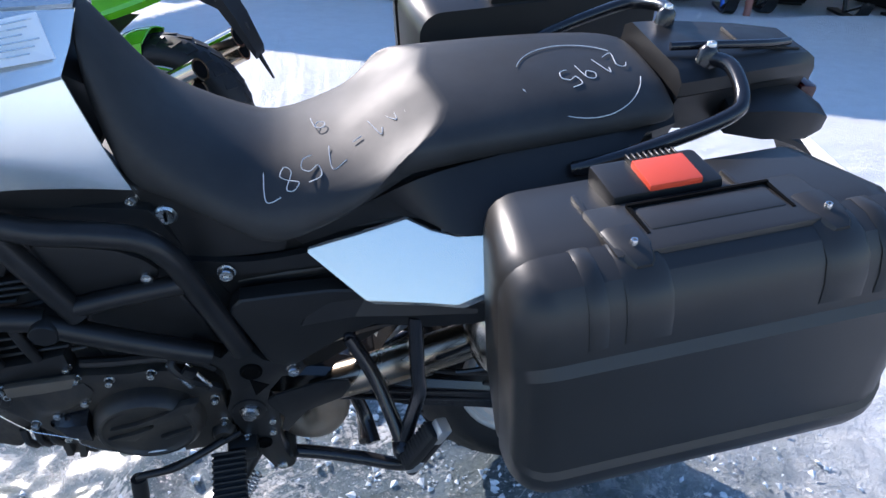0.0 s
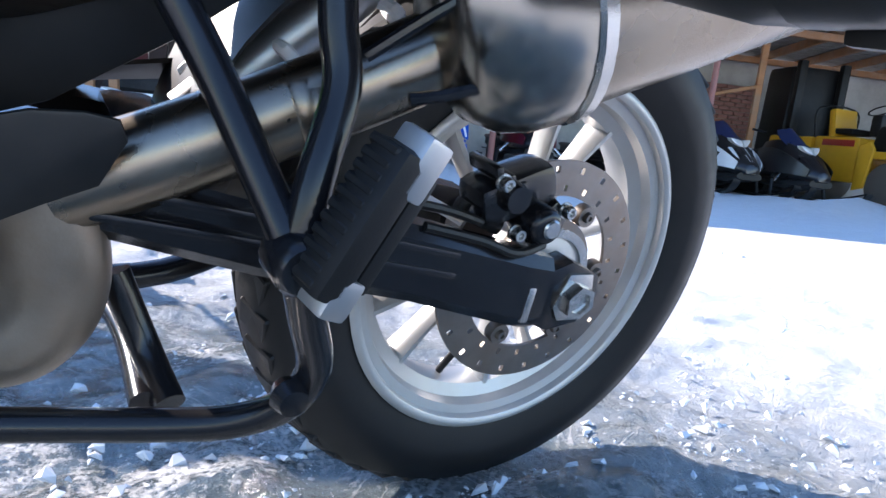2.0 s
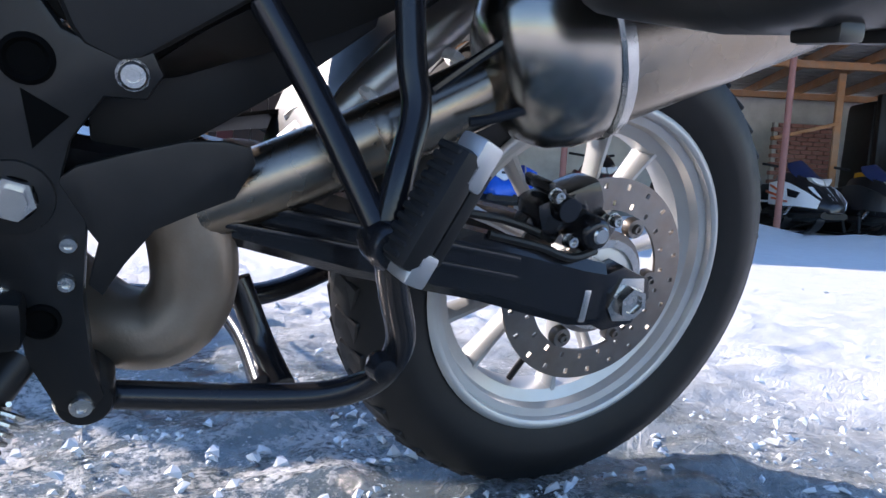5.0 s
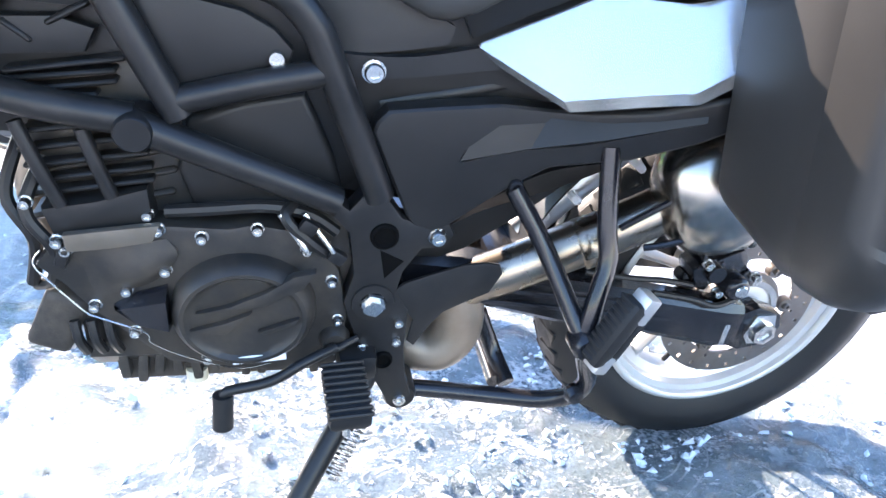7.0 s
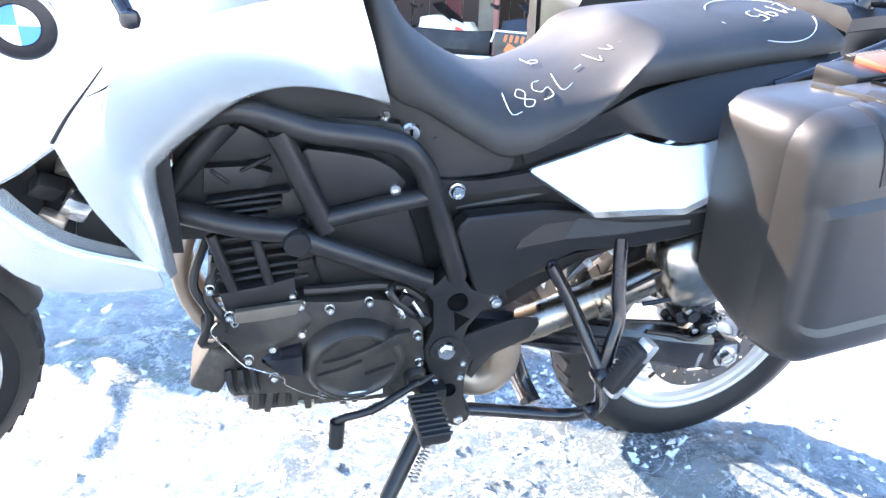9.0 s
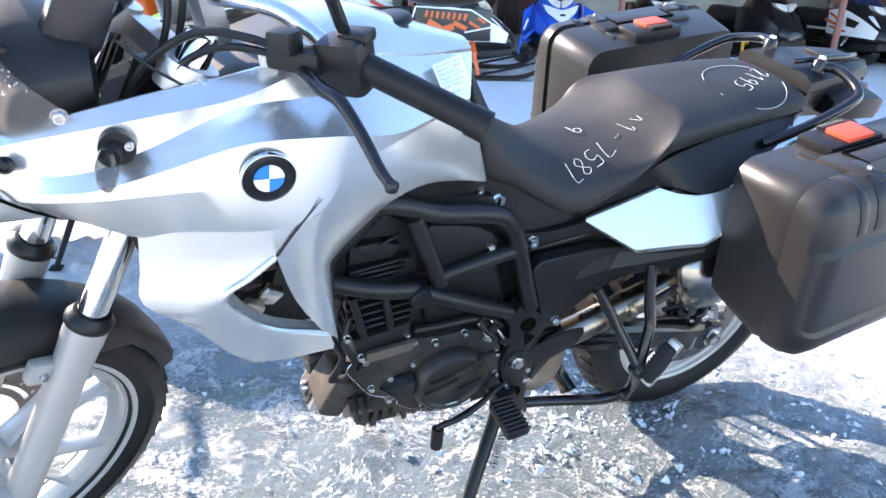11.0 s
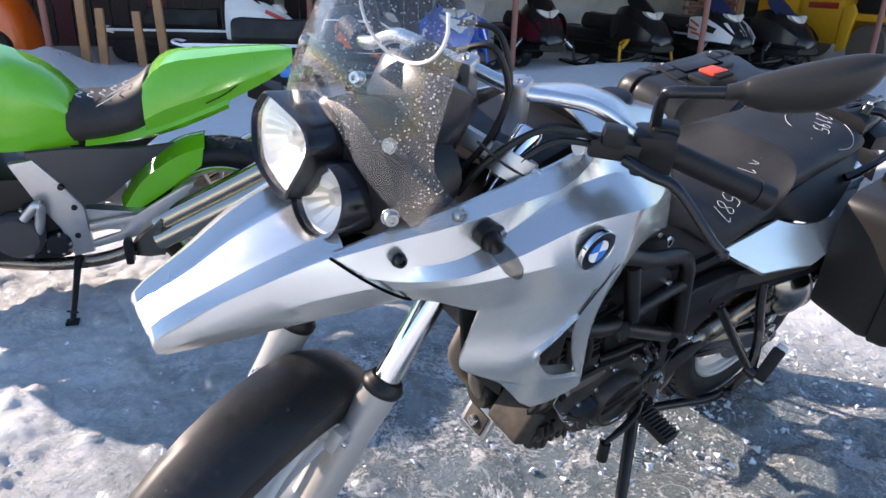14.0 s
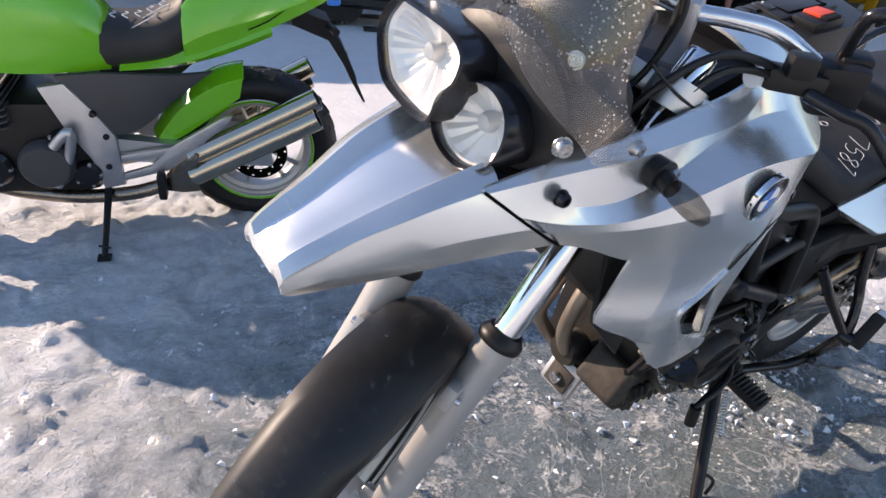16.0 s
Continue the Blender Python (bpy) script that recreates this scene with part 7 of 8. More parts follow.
blue_sled = snowmobile(facing(-3.62, 1.3, 3), P_BLUE, P_BLUE, "blue and white snowmobile parked under the shed roof", arms=P_BLUE)
part("nose_shield", sheet([[(0.84, -0.25, 0.755), (0.98, -0.06, 0.700), (1.00, 0, 0.690), (0.98, 0.06, 0.700), (0.84, 0.25, 0.755)], [(0.96, -0.19, 0.650), (1.06, -0.07, 0.620), (1.08, 0, 0.615), (1.06, 0.07, 0.620), (0.96, 0.19, 0.650)], [(1.14, -0.03, 0.530), (1.16, -0.015, 0.525), (1.17, 0, 0.520), (1.16, 0.015, 0.525), (1.14, 0.03, 0.530)]], 0.012, 3, 3, inward=(-1, 0, -0.6)), P_WHITE, blue_sled, "white nose shield")
part("nose_badge", box((1.085, 0, 0.625), (0.02, 0.07, 0.03), 0.008, (0, 40, 0)), P_BLACK, blue_sled)
for s in (-1, 1):
    part("side_wing", sheet([[(0.62, s * 0.36, 0.74), (0.74, s * 0.50, 0.66)], [(0.66, s * 0.40, 0.42), (0.76, s * 0.52, 0.36)]], 0.014, 2, 2, inward=(-1, 0, 0)), P_BLUE, blue_sled)
    part("wing_marking", box((0.765, s * 0.46, 0.48), (0.012, 0.03, 0.16), 0.003, (s * 20, 0, 0)), P_WHITE, blue_sled)
snowmobile(facing(-2.10, 1.8, 4), P_BLACK, P_MAROON, "dark maroon snowmobile parked under the shed roof")
snowmobile(facing(-0.45, 1.9, 14), P_BLACK, P_BLACK, "black snowmobile with small orange stripes under the shed", arms=P_YELLOW)
sled3 = snowmobile(facing(0.90, 1.8, 12), P_BLACK, P_WHITE, "white and black snowmobile with orange flames under the shed", screen=NAVY)
snowmobile(facing(1.97, 1.75, 13), P_BLACK, P_BLACK, "black snowmobile with a clear headlamp under the shed", screen=NAVY)
for s in (-1, 1):
    for x, z, w, h, a in ((0.30, 0.66, 0.26, 0.035, 20), (0.24, 0.58, 0.30, 0.035, 12), (0.34, 0.50, 0.24, 0.030, 6), (0.52, 0.47, 0.16, 0.028, 2)):
        part("flame_marking", box((x, s * 0.378, z), (w, 0.012, h), 0.004, (0, a, s * 4)), P_ORANGE, sled3)
    part("side_vent", sheet([[(0.55, s * 0.372, 0.66), (0.78, s * 0.335, 0.60)], [(0.60, s * 0.384, 0.54), (0.74, s * 0.360, 0.52)]], 0.010, 2, 2, inward=(0, -s, 0)), P_BLACK, sled3)
    part("nose_vent", sheet([[(0.86, s * 0.05, 0.705), (0.88, s * 0.15, 0.680)], [(1.00, s * 0.04, 0.603), (0.99, s * 0.11, 0.590)]], 0.010, 2, 2, inward=(-0.5, 0, -1)), P_BLACK, sled3)
sled = snowmobile(SHED @ pose(-5.40, -1.25, 0.0, 0, 0, 2), P_BLACK, P_WHITE, "black snowmobile with orange markings standing side on", arms=P_ORANGE)
for k in range(8):
    part("orange_marking", box((0.12 + 0.062 * k, -0.402, 0.690 - 0.004 * k), (0.030, 0.012, 0.075), 0.004, (0, 14, 0)), P_ORANGE, sled)
for x, z, w, h, a in ((0.20, 0.56, 0.16, 0.10, 30), (0.36, 0.54, 0.14, 0.07, -20), (0.50, 0.57, 0.16, 0.05, 24), (0.30, 0.47, 0.20, 0.035, 6), (0.66, 0.58, 0.14, 0.030, 28), (0.74, 0.63, 0.10, 0.025, 30)):
    part("orange_splash", box((x, -0.402, z), (w, 0.012, h), 0.010, (0, a, 0)), P_ORANGE, sled)
for a, b in (((0.0, 0.765), (0.62, 0.740)), ((0.62, 0.740), (0.86, 0.600)), ((0.86, 0.600), (0.84, 0.560)), ((0.84, 0.560), (0.55, 0.500)), ((0.0, 0.765), (-0.04, 0.640))):
    part("outline_marking", tube([(a[0], -0.404, a[1]), (b[0], -0.404, b[1])], 0.010, 6), P_WHITE, sled)
part("dark_side", box((0.42, -0.390, 0.58), (0.85, 0.016, 0.34), 0.02), P_BLACK, sled)
sled2 = snowmobile(SHED @ pose(-6.85, 0.75, 0, 0, 0, 0), P_WHITE, P_WHITE, "white snowmobile behind, standing side on", arms=P_YELLOW)
part("red_marking", box((0.80, -0.36, 0.66), (0.42, 0.02, 0.05), 0.004, (0, 24, 0)), paint("red_sled_paint", (0.6, 0.03, 0.02)), sled2)
part("lettering_bar", box((0.45, -0.395, 0.56), (0.34, 0.01, 0.06), 0.002, (0, 12, 0)), P_BLACK, sled2)
snowmobile(facing(-4.75, 2.9, -6), P_BLACK, P_MAROON, "dark snowmobile standing deeper inside the shed")

# ---- yellow road roller ----
ro = empty("road_roller", SHED @ pose(3.7, 1.9, 0, 0, 0, -90 + 14), "yellow tandem road roller with a dusty steel drum", "road roller")
DRUM = mat("worn_drum_steel", (0.16, 0.14, 0.12), 0.6, 0.5, 0.25, 6, 0.2, 100)
for x in (0.95, -1.0):
    part("drum", lathe([(0, -0.62), (0.34, -0.62), (0.36, -0.60), (0.36, 0.60), (0.34, 0.62), (0, 0.62)], (x, 0, 0.36), "y", 40), DRUM, ro, "steel roller drum")
    part("drum_scraper", box((x + 0.37 * (1 if x > 0 else -1), 0, 0.66), (0.05, 1.25, 0.05), 0.01), BLACK, ro)
part("front_frame", box((0.95, 0, 0.82), (0.75, 1.30, 0.12), 0.03), P_YELLOW, ro)
part("engine_hood", box((0.90, 0, 1.08), (0.85, 1.05, 0.42), 0.08, taper=0.88), BLACK, ro, "black engine hood")
part("red_band", box((1.33, 0, 0.90), (0.05, 1.10, 0.16), 0.01), paint("dull_red_paint", (0.35, 0.03, 0.02)), ro)
for y in (-0.42, 0.42):
    part("work_lamp", box((1.37, y, 0.93), (0.03, 0.16, 0.10), 0.01), REFLECTOR, ro)
part("middle_body", box((-0.05, -0.05, 0.72), (0.85, 1.15, 0.72), 0.05), P_YELLOW, ro)
part("yoke", plate([(0.45, 0.25), (0.45, 0.95), (0.62, 1.02), (0.70, 0.9), (0.62, 0.3)], -0.70, -0.63, 0.02), P_YELLOW, ro)
part("yoke", plate([(0.45, 0.25), (0.45, 0.95), (0.62, 1.02), (0.70, 0.9), (0.62, 0.3)], 0.63, 0.70, 0.02), P_YELLOW, ro)
part("rear_body", box((-1.0, -0.05, 0.88), (0.95, 1.15, 0.36), 0.06), P_YELLOW, ro)
part("seat_back", box((-0.35, -0.20, 1.30), (0.14, 0.50, 0.50), 0.05, (0, -10, 0)), P_YELLOW, ro)
part("seat", box((-0.15, -0.20, 1.18), (0.42, 0.48, 0.10), 0.04), BLACK, ro)
part("console", box((0.28, 0.0, 1.30), (0.20, 0.50, 0.36), 0.06), BLACK, ro)
part("steering_wheel", lathe([(0.17, -0.012), (0.19, 0), (0.17, 0.012), (0.155, 0)], (0.12, 0, 1.56), (-0.5, 0, 1), 24, closed=True), BLACK, ro)
part("mirror_arm", tube([(0.30, 0.45, 1.20), (0.32, 0.62, 1.40), (0.32, 0.68, 1.60)], 0.014, 8), BLACK, ro)
part("mirror", box((0.33, 0.70, 1.58), (0.03, 0.16, 0.24), 0.02), BLACK, ro)
part("guard_rail", tube([(-0.55, -0.55, 1.05), (-0.55, -0.55, 1.55), (-0.55, 0.30, 1.55), (-0.55, 0.30, 1.05)], 0.018, 8), BLACK, ro)
part("red_strip", box((0.0, -0.632, 0.98), (0.60, 0.012, 0.10), 0.004), paint("dull_red_paint", (0.35, 0.03, 0.02)), ro)

# ---- orange machine and sheeting at the far end ----
om = empty("orange_machine", SHED @ pose(-10.2, 0.6, 0, 0, 0, 0), "bright orange plastic-bodied machine at the shed's end", "machine")
part("body", loft([[(x, -w, 0.12), (x, -w, z * 0.75), (x, -w * 0.6, z), (x, w * 0.6, z), (x, w, z * 0.75), (x, w, 0.12)] for x, w, z in ((-0.7, 0.40, 0.8), (-0.3, 0.50, 1.2), (0.3, 0.50, 1.25), (0.7, 0.42, 0.9), (0.85, 0.30, 0.5))], m_len=3), paint("orange_machine_paint", (0.80, 0.13, 0.01)), om)
for x in (-0.45, 0.5):
    part("wheel", lathe([(0, -0.58), (0.20, -0.58), (0.24, -0.54), (0.24, -0.40), (0, -0.40)], (x, 0, 0.24), "y", 24), RUBBER, om)
sh2 = empty("plastic_sheet", SHED @ pose(-9.15, -0.35, 0.08), "crumpled pale plastic sheeting on the snow", "plastic sheet")
cr = bmesh.new()
rg = random.Random(4)
rows_c = [[(0.16 * i - 0.45, 0.12 * j - 0.2, 0.02 + 0.16 * rg.random()) for i in range(7)] for j in range(5)]
sheet(rows_c, 0.004, 1, 1, cr, inward=(0, 0, -1))
part("sheet", cr, mat("pale_plastic_film", (0.6, 0.65, 0.70), 0.25), sh2, smooth=0)


# ---- the green sports motorcycle ----
GREEN = mat("lime_green_paint", (0.13, 0.50, 0.012), 0.25, 0.0, 0.05, 5, 0.02, 600, 0.6)
TINTCHROME = mat("brown_tinted_chrome", (0.50, 0.43, 0.34), 0.12, 1.0, 0.15, 8)
GRAPHITE = mat("graphite_plastic", (0.05, 0.05, 0.052), 0.5, 0, 0.15, 10, 0.1, 900)
GB = Matrix.Translation((-1.0, 1.70, -0.005)) @ Matrix.Rotation(radians(-19), 4, "Z") @ Matrix.Rotation(radians(10), 4, "X")
gm = empty("green_motorcycle", GB, "lime green sports motorcycle on its side stand in snow", "motorcycle")


def body_ring(x, w, z0, z1, top=0.5):
    return [(x, -w * 0.8, z0), (x, -w, z0 + (z1 - z0) * 0.35), (x, -w * 0.86, z0 + (z1 - z0) * 0.75), (x, -w * top, z1), (x, 0, z1 + 0.006), (x, w * top, z1), (x, w * 0.86, z0 + (z1 - z0) * 0.75), (x, w, z0 + (z1 - z0) * 0.35), (x, w * 0.8, z0)]


gw = wheel("rear_wheel", Matrix.Translation((-0.02, 0, 0.305)), 0.308, 0.088, 0.212, 0.075, 10, gm, 30)
# green ring paints the bodywork's reflection onto the silver rim
part("rim_green_reflection", lathe([(0.205, -0.078), (0.214, -0.081), (0.214, -0.077)], (0, 0, 0), "y", 48, closed=True), GREEN, gw)
part("sprocket", disc_bm(0.03, 0.11, 20, -0.09), DARKHOLE, gw)
wheel("front_wheel", Matrix.Translation((-1.45, 0, 0.305)), 0.305, 0.060, 0.212, 0.05, 10, gm, 30)
part("tail_cowl", loft([body_ring(*r) for r in ((-0.245, 0.150, 0.690, 0.860, 0.62), (-0.16, 0.150, 0.715, 0.935, 0.60), (0.0, 0.125, 0.775, 0.955, 0.55), (0.15, 0.090, 0.840, 0.968, 0.55), (0.25, 0.060, 0.890, 0.972, 0.6), (0.295, 0.035, 0.925, 0.965, 0.6))], m_len=3), GREEN, gm, "lime green tail cowl", smooth=35)
part("tail_lower", loft([body_ring(*r) for r in ((-0.46, 0.135, 0.640, 0.668, 0.8), (-0.30, 0.140, 0.655, 0.700, 0.8), (-0.12, 0.130, 0.700, 0.775, 0.8), (0.05, 0.105, 0.765, 0.83, 0.8))], m_len=2), GREEN, gm)
part("seat", loft([body_ring(*r) for r in ((-0.545, 0.110, 0.665, 0.800, 0.6), (-0.48, 0.135, 0.660, 0.795, 0.6), (-0.36, 0.142, 0.675, 0.805, 0.6), (-0.27, 0.140, 0.700, 0.850, 0.6), (-0.235, 0.130, 0.72, 0.885, 0.6), (-0.215, 0.11, 0.74, 0.885, 0.6))], m_len=3), SEATVINYL, gm, "black seat with white marker writing", smooth=60)
for k, (x, y) in enumerate(((-0.47, -0.03), (-0.43, -0.035), (-0.39, -0.03), (-0.35, -0.03), (-0.31, -0.025))):
    z = 0.815 + max(0, (x + 0.40)) * 0.42
    part("marker_stroke", tube([(x, y + 0.015, z), (x + 0.012, y, z), (x - 0.006, y - 0.02, z), (x + 0.014, y - 0.04, z - 0.004)], 0.0022, 5, 3), CHALK, gm)
part("marker_ring", tube([(-0.36 + 0.085 * math.cos(a), -0.075 + 0.026 * math.sin(a), 0.812 + 0.05 * math.cos(a)) for a in (0.4 + 4.8 * k / 10 for k in range(11))], 0.0020, 5, 3), CHALK, gm)
part("fuel_tank", loft([body_ring(*r) for r in ((-0.49, 0.115, 0.640, 0.800, 0.6), (-0.58, 0.150, 0.640, 0.890, 0.6), (-0.75, 0.185, 0.640, 0.960, 0.6), (-0.92, 0.190, 0.660, 0.980, 0.6), (-1.05, 0.150, 0.720, 0.930, 0.6))], m_len=3), GREEN, gm, "lime green fuel tank", smooth=50)
for s in (-1, 1):
    def gs(bm):
        return bm if s == -1 else mirrored(bm)
    part("side_panel", gs(sheet([[(-0.66, -0.150, 0.635), (-0.50, -0.150, 0.645), (-0.30, -0.145, 0.640), (-0.16, -0.125, 0.645)], [(-0.64, -0.155, 0.56), (-0.52, -0.158, 0.53), (-0.38, -0.150, 0.545), (-0.20, -0.13, 0.62)], [(-0.56, -0.150, 0.44), (-0.50, -0.150, 0.42), (-0.42, -0.145, 0.44), (-0.28, -0.13, 0.555)]], 0.02)), GRAPHITE, gm, "graphite side panel")
    part("frame_plate", gs(plate([(-0.72, 0.60), (-0.635, 0.615), (-0.565, 0.52), (-0.505, 0.42), (-0.500, 0.22), (-0.575, 0.205), (-0.60, 0.33), (-0.66, 0.44)], -0.165, -0.130, 0.012)), ALLOY, gm, "silver pivot plate")
    part("footrest_hanger", gs(plate([(-0.50, 0.345), (-0.33, 0.375), (-0.14, 0.49), (-0.10, 0.50), (-0.13, 0.455), (-0.20, 0.40), (-0.22, 0.37), (-0.34, 0.28), (-0.50, 0.24), (-0.50, 0.27), (-0.40, 0.30), (-0.37, 0.34), (-0.50, 0.315)], -0.17, -0.15, 0.006)), ALLOY, gm, "silver footrest hanger")
    part("passenger_footrest", gs(box((-0.37, -0.20, 0.235), (0.03, 0.05, 0.10), 0.008)), BLACK, gm)
    part("swingarm", gs(loft([[(x, y + a * w, zc + b * h) for a, b in ((-1, -1), (-1, 1), (1, 1), (1, -1))] for x, y, w, zc, h in ((-0.58, -0.11, 0.025, 0.36, 0.045), (-0.30, -0.12, 0.022, 0.33, 0.040), (0.03, -0.12, 0.018, 0.305, 0.032))])), ALLOY, gm)
    part("fork_leg", gs(tube([(-1.45, -0.095, 0.305), (-1.32, -0.10, 0.60), (-1.16, -0.10, 0.95)], 0.027, 14)), GRAPHITE, gm)
    for p in ((-0.565, 0.505), (-0.535, 0.42), (-0.545, 0.30)):
        bolt((p[0], s * 0.168, p[1]), gm, 0.011, (0, s, 0), BLACKGLOSS)
    for dz, dy in ((0.0, 0.0), (0.058, 0.03)):
        o0, o1 = Vector((-0.26, s * (0.175 - dy), 0.262 + dz)), Vector((0.20, s * (0.195 - dy), 0.50 + dz * 1.1))
        part("muffler", tube([o0, (o0 + o1) / 2, o1], 0.042, 20), TINTCHROME, gm, "polished twin muffler")
        part("muffler_mouth", lathe([(0, 0.001), (0.030, 0.001), (0.033, 0.0)], o1, (o1 - o0), 18), DARKHOLE, gm)
    part("collector", loft([[(-0.36 + k, s * 0.16 + a * w, 0.225 + 0.5 * k + b * h) for a, b in ((-1, -1), (-1, 1), (1, 1), (1, -1))] for k, w, h in ((0, 0.022, 0.022), (0.06, 0.035, 0.055), (0.12, 0.045, 0.075))]), BRUSHED, gm)
    part("exhaust_pipe", tube([(-0.34, s * 0.158, 0.225), (-0.50, s * 0.15, 0.175), (-0.75, s * 0.12, 0.16), (-1.0, s * 0.08, 0.22), (-1.08, s * 0.06, 0.45)], 0.027, 14), BRUSHED, gm)
part("hugger", sheet([[(-0.06, -0.085, 0.610), (-0.06, 0, 0.640), (-0.06, 0.085, 0.610)], [(-0.17, -0.098, 0.575), (-0.17, 0, 0.610), (-0.17, 0.098, 0.575)], [(-0.29, -0.10, 0.49), (-0.31, 0, 0.51), (-0.29, 0.10, 0.49)], [(-0.38, -0.10, 0.37), (-0.40, 0, 0.38), (-0.38, 0.10, 0.37)]], 0.006, inward=(0.6, 0, -1)), GREEN, gm, "lime green wheel hugger")
for s in (-1, 1):
    b = sheet([[(-0.06, -0.088, 0.610), (-0.17, -0.10, 0.575), (-0.29, -0.102, 0.49), (-0.38, -0.102, 0.37)], [(-0.075, -0.092, 0.535), (-0.17, -0.105, 0.47), (-0.27, -0.105, 0.40), (-0.36, -0.105, 0.345)]], 0.006)
    part("hugger_side", b if s == -1 else mirrored(b), GREEN, gm)
engine = part("engine", box((-0.82, 0, 0.36), (0.48, 0.30, 0.36), 0.05), BLACK, gm, "black engine")
for k in range(7):
    part("fin", box((-0.93, -0.02, 0.44 + 0.022 * k), (0.22, 0.34, 0.007), 0.002, (0, -14, 0), seg=1), GRAPHITE, engine)
for x, z, r in ((-0.92, 0.30, 0.070), (-0.68, 0.40, 0.045), (-0.62, 0.27, 0.050)):
    part("engine_case", lathe([(0, -0.016), (r * 0.8, -0.016), (r, 0.0), (r, 0.03), (0, 0.03)], (x, -0.165, z), "y", 24), BLACKGLOSS, engine)
    for q in range(5):
        bolt((x + r * 0.86 * math.cos(q * 1.257), -0.176, z + r * 0.86 * math.sin(q * 1.257)), engine, 0.006)
part("clutch_cover", lathe([(0, -0.02), (0.075, -0.02), (0.09, 0.0), (0.09, 0.03), (0, 0.03)], (-0.74, -0.19, 0.32), "y", 28), GRAPHITE, gm)
part("hose", tube([(-0.70, -0.20, 0.40), (-0.64, -0.21, 0.46), (-0.66, -0.19, 0.36), (-0.72, -0.19, 0.24)], 0.018, 10), ALLOY, gm)
part("radiator", box((-1.10, 0, 0.55), (0.05, 0.34, 0.34), 0.01, (0, 15, 0)), BLACK, gm)
part("front_fender", sheet([[(-1.62, -0.065, 0.58), (-1.62, 0, 0.60), (-1.62, 0.065, 0.58)], [(-1.45, -0.07, 0.62), (-1.45, 0, 0.64), (-1.45, 0.07, 0.62)], [(-1.24, -0.065, 0.56), (-1.24, 0, 0.58), (-1.24, 0.065, 0.56)]], 0.006, inward=(0, 0, -1)), GREEN, gm)
part("headlamp_cowl", loft([body_ring(*r) for r in ((-1.48, 0.05, 0.70, 0.80), (-1.42, 0.13, 0.66, 0.87), (-1.28, 0.14, 0.70, 0.93), (-1.18, 0.10, 0.78, 0.93))], m_len=2), GREEN, gm)
part("handlebar", tube([(-1.02, -0.36, 0.99), (-1.10, -0.22, 1.02), (-1.14, 0, 1.0), (-1.10, 0.22, 1.02), (-1.02, 0.36, 0.99)], 0.012, 10), ALLOY, gm)
ph = part("plate_hanger", loft([[(x, a * w, z + b * h) for a, b in ((-1, -1), (-1, 1), (1, 1), (1, -1))] for x, w, z, h in ((0.12, 0.06, 0.83, 0.03), (0.25, 0.055, 0.78, 0.035), (0.31, 0.05, 0.68, 0.03), (0.36, 0.04, 0.58, 0.015))]), BLACK, gm, "black plate hanger under the tail")
part("plate_blade", tube([(0.31, 0.0, 0.68), (0.35, 0.0, 0.58), (0.40, 0.0, 0.48)], (0.016, 0.004), 8), BLACK, ph)
part("indicator", tube([(0.25, -0.05, 0.80), (0.27, -0.13, 0.80)], 0.014, 10), BLACK, ph)
part("tail_lamp", box((0.27, 0, 0.885), (0.05, 0.09, 0.04), 0.012), BADGEBLUE, gm)
part("tail_seam", tube([(-0.03, -0.128, 0.800), (0.05, -0.112, 0.835), (0.13, -0.088, 0.895), (0.155, -0.066, 0.945), (0.14, -0.04, 0.968)], 0.0025, 6), DARKHOLE, gm)
gfoot = GB.inverted() @ Vector((-1.67, 1.47, 0.004))
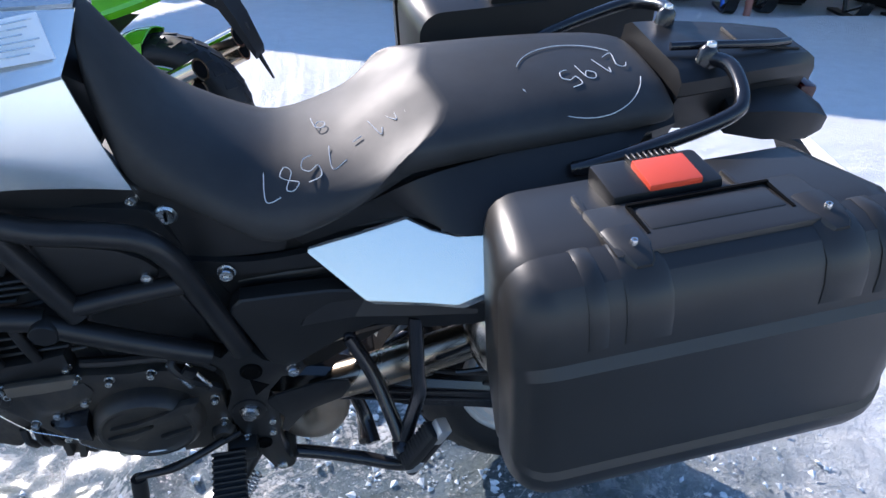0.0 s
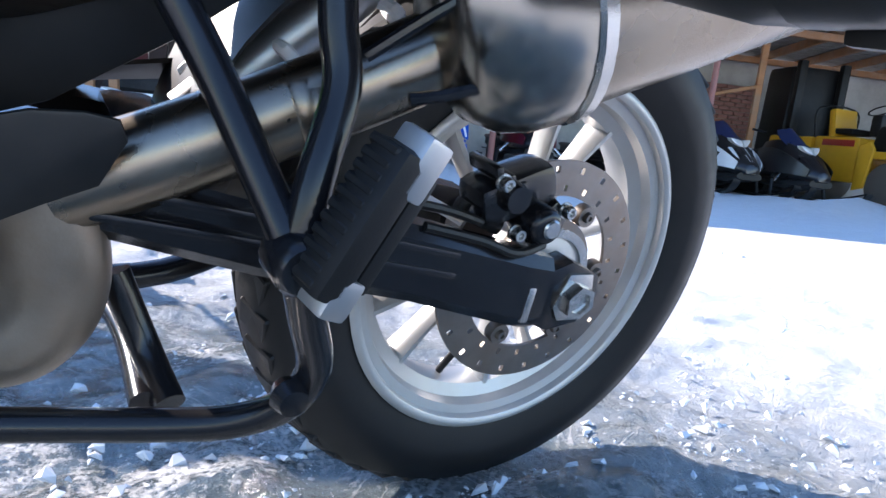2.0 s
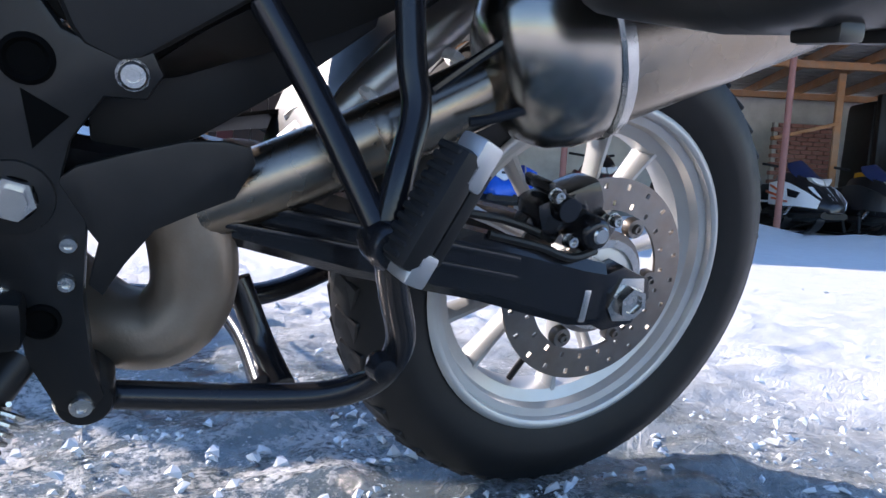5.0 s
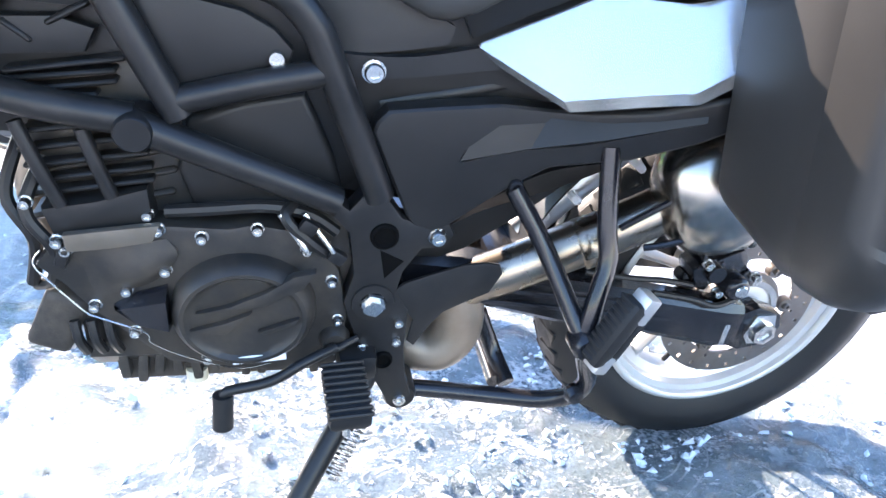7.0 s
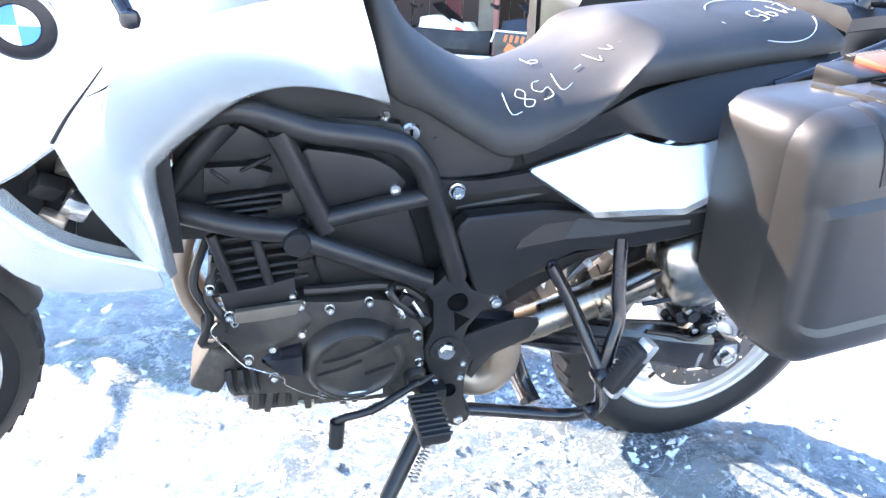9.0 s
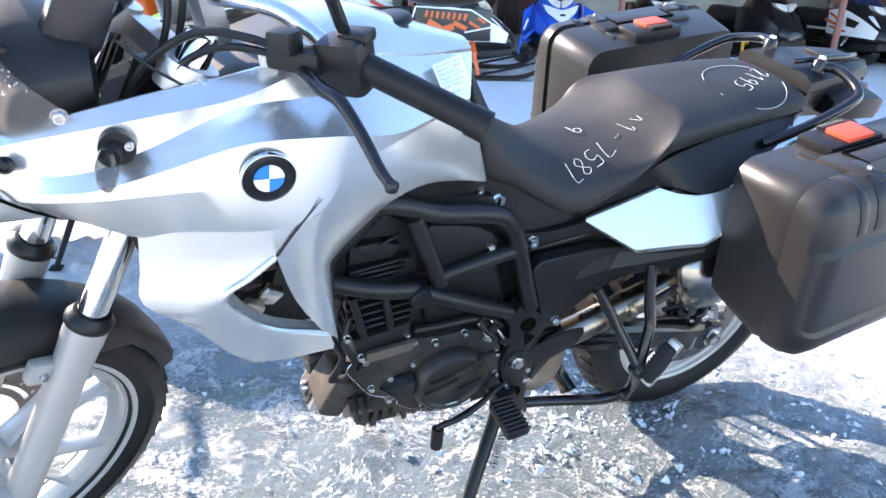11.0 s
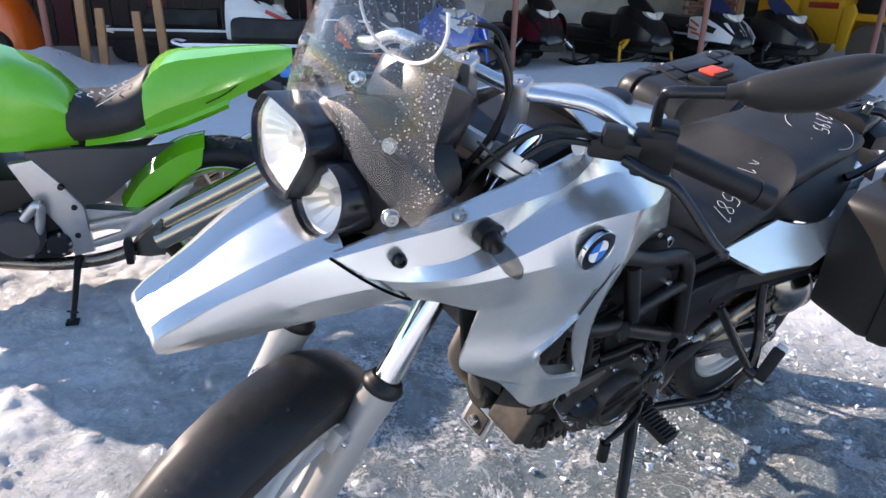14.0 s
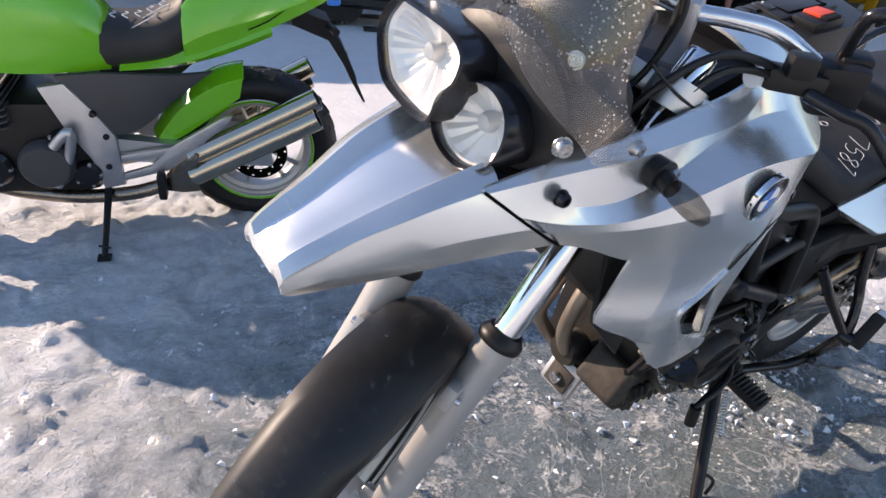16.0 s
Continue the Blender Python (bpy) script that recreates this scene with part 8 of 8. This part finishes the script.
gs2 = part("side_stand", tube([(-0.565, -0.15, 0.20), gfoot], (0.014, 0.010), 10), BLACK, gm)
part("stand_foot", box(tuple(gfoot), (0.045, 0.035, 0.010), 0.003), BLACK, gs2)
part("stand_tang", tube([gfoot + Vector((-0.01, 0, 0.05)), gfoot + Vector((0.03, -0.015, 0.05))], 0.004, 6), BLACK, gs2)


# ---- loose ice and snow crumbs ----
def crumbs():
    rg = random.Random(11)
    verts, faces = [], []
    base = [(1, 0, -0.3), (-0.5, 0.87, -0.3), (-0.5, -0.87, -0.3), (0.6, 0.3, 0.5), (-0.6, 0.25, 0.6), (0.0, -0.6, 0.45)]
    tris = [(0, 1, 3), (1, 4, 3), (1, 2, 4), (2, 5, 4), (2, 0, 5), (0, 3, 5), (3, 4, 5), (0, 2, 1)]
    spots = [(-0.02, -0.12, 0.30, 0.10, 1300), (-0.1, 0.12, 0.35, 0.12, 700), (-0.55, -0.45, 0.75, 0.45, 800), (0.35, -0.25, 0.5, 0.35, 800), (-1.3, 0.35, 0.7, 0.5, 900), (-0.5, 0.9, 1.4, 0.7, 1400)]
    for cx, cy, sx, sy, n in spots:
        for _ in range(n):
            x, y = rg.gauss(cx, sx), rg.gauss(cy, sy)
            r = 0.0016 + 0.015 * rg.random() ** 6
            if abs(y + 0.02) < 0.07 and -0.2 < x < 0.2:
                continue
            q = Euler((rg.random() * 0.7, rg.random() * 0.7, rg.random() * 6.28)).to_matrix()
            k = len(verts)
            sq = 0.5 + 0.5 * rg.random()
            verts.extend(tuple(Vector((x, y, r * 0.25)) + q @ (Vector((a, b * sq, c * 0.5)) * r)) for a, b, c in base)
            faces.extend(tuple(k + j for j in t) for t in tris)
    me = bpy.data.meshes.new("ice_crumbs")
    me.from_pydata(verts, [], faces)
    me.materials.append(mat("crushed_ice", (0.72, 0.76, 0.80), 0.5, 0, 0.1, 60, 0.2, 600))
    return tagged(new("ice_crumbs", me), "loose white crumbs of crushed ice on the ground", "ice", kind="stuff")


crumbs()
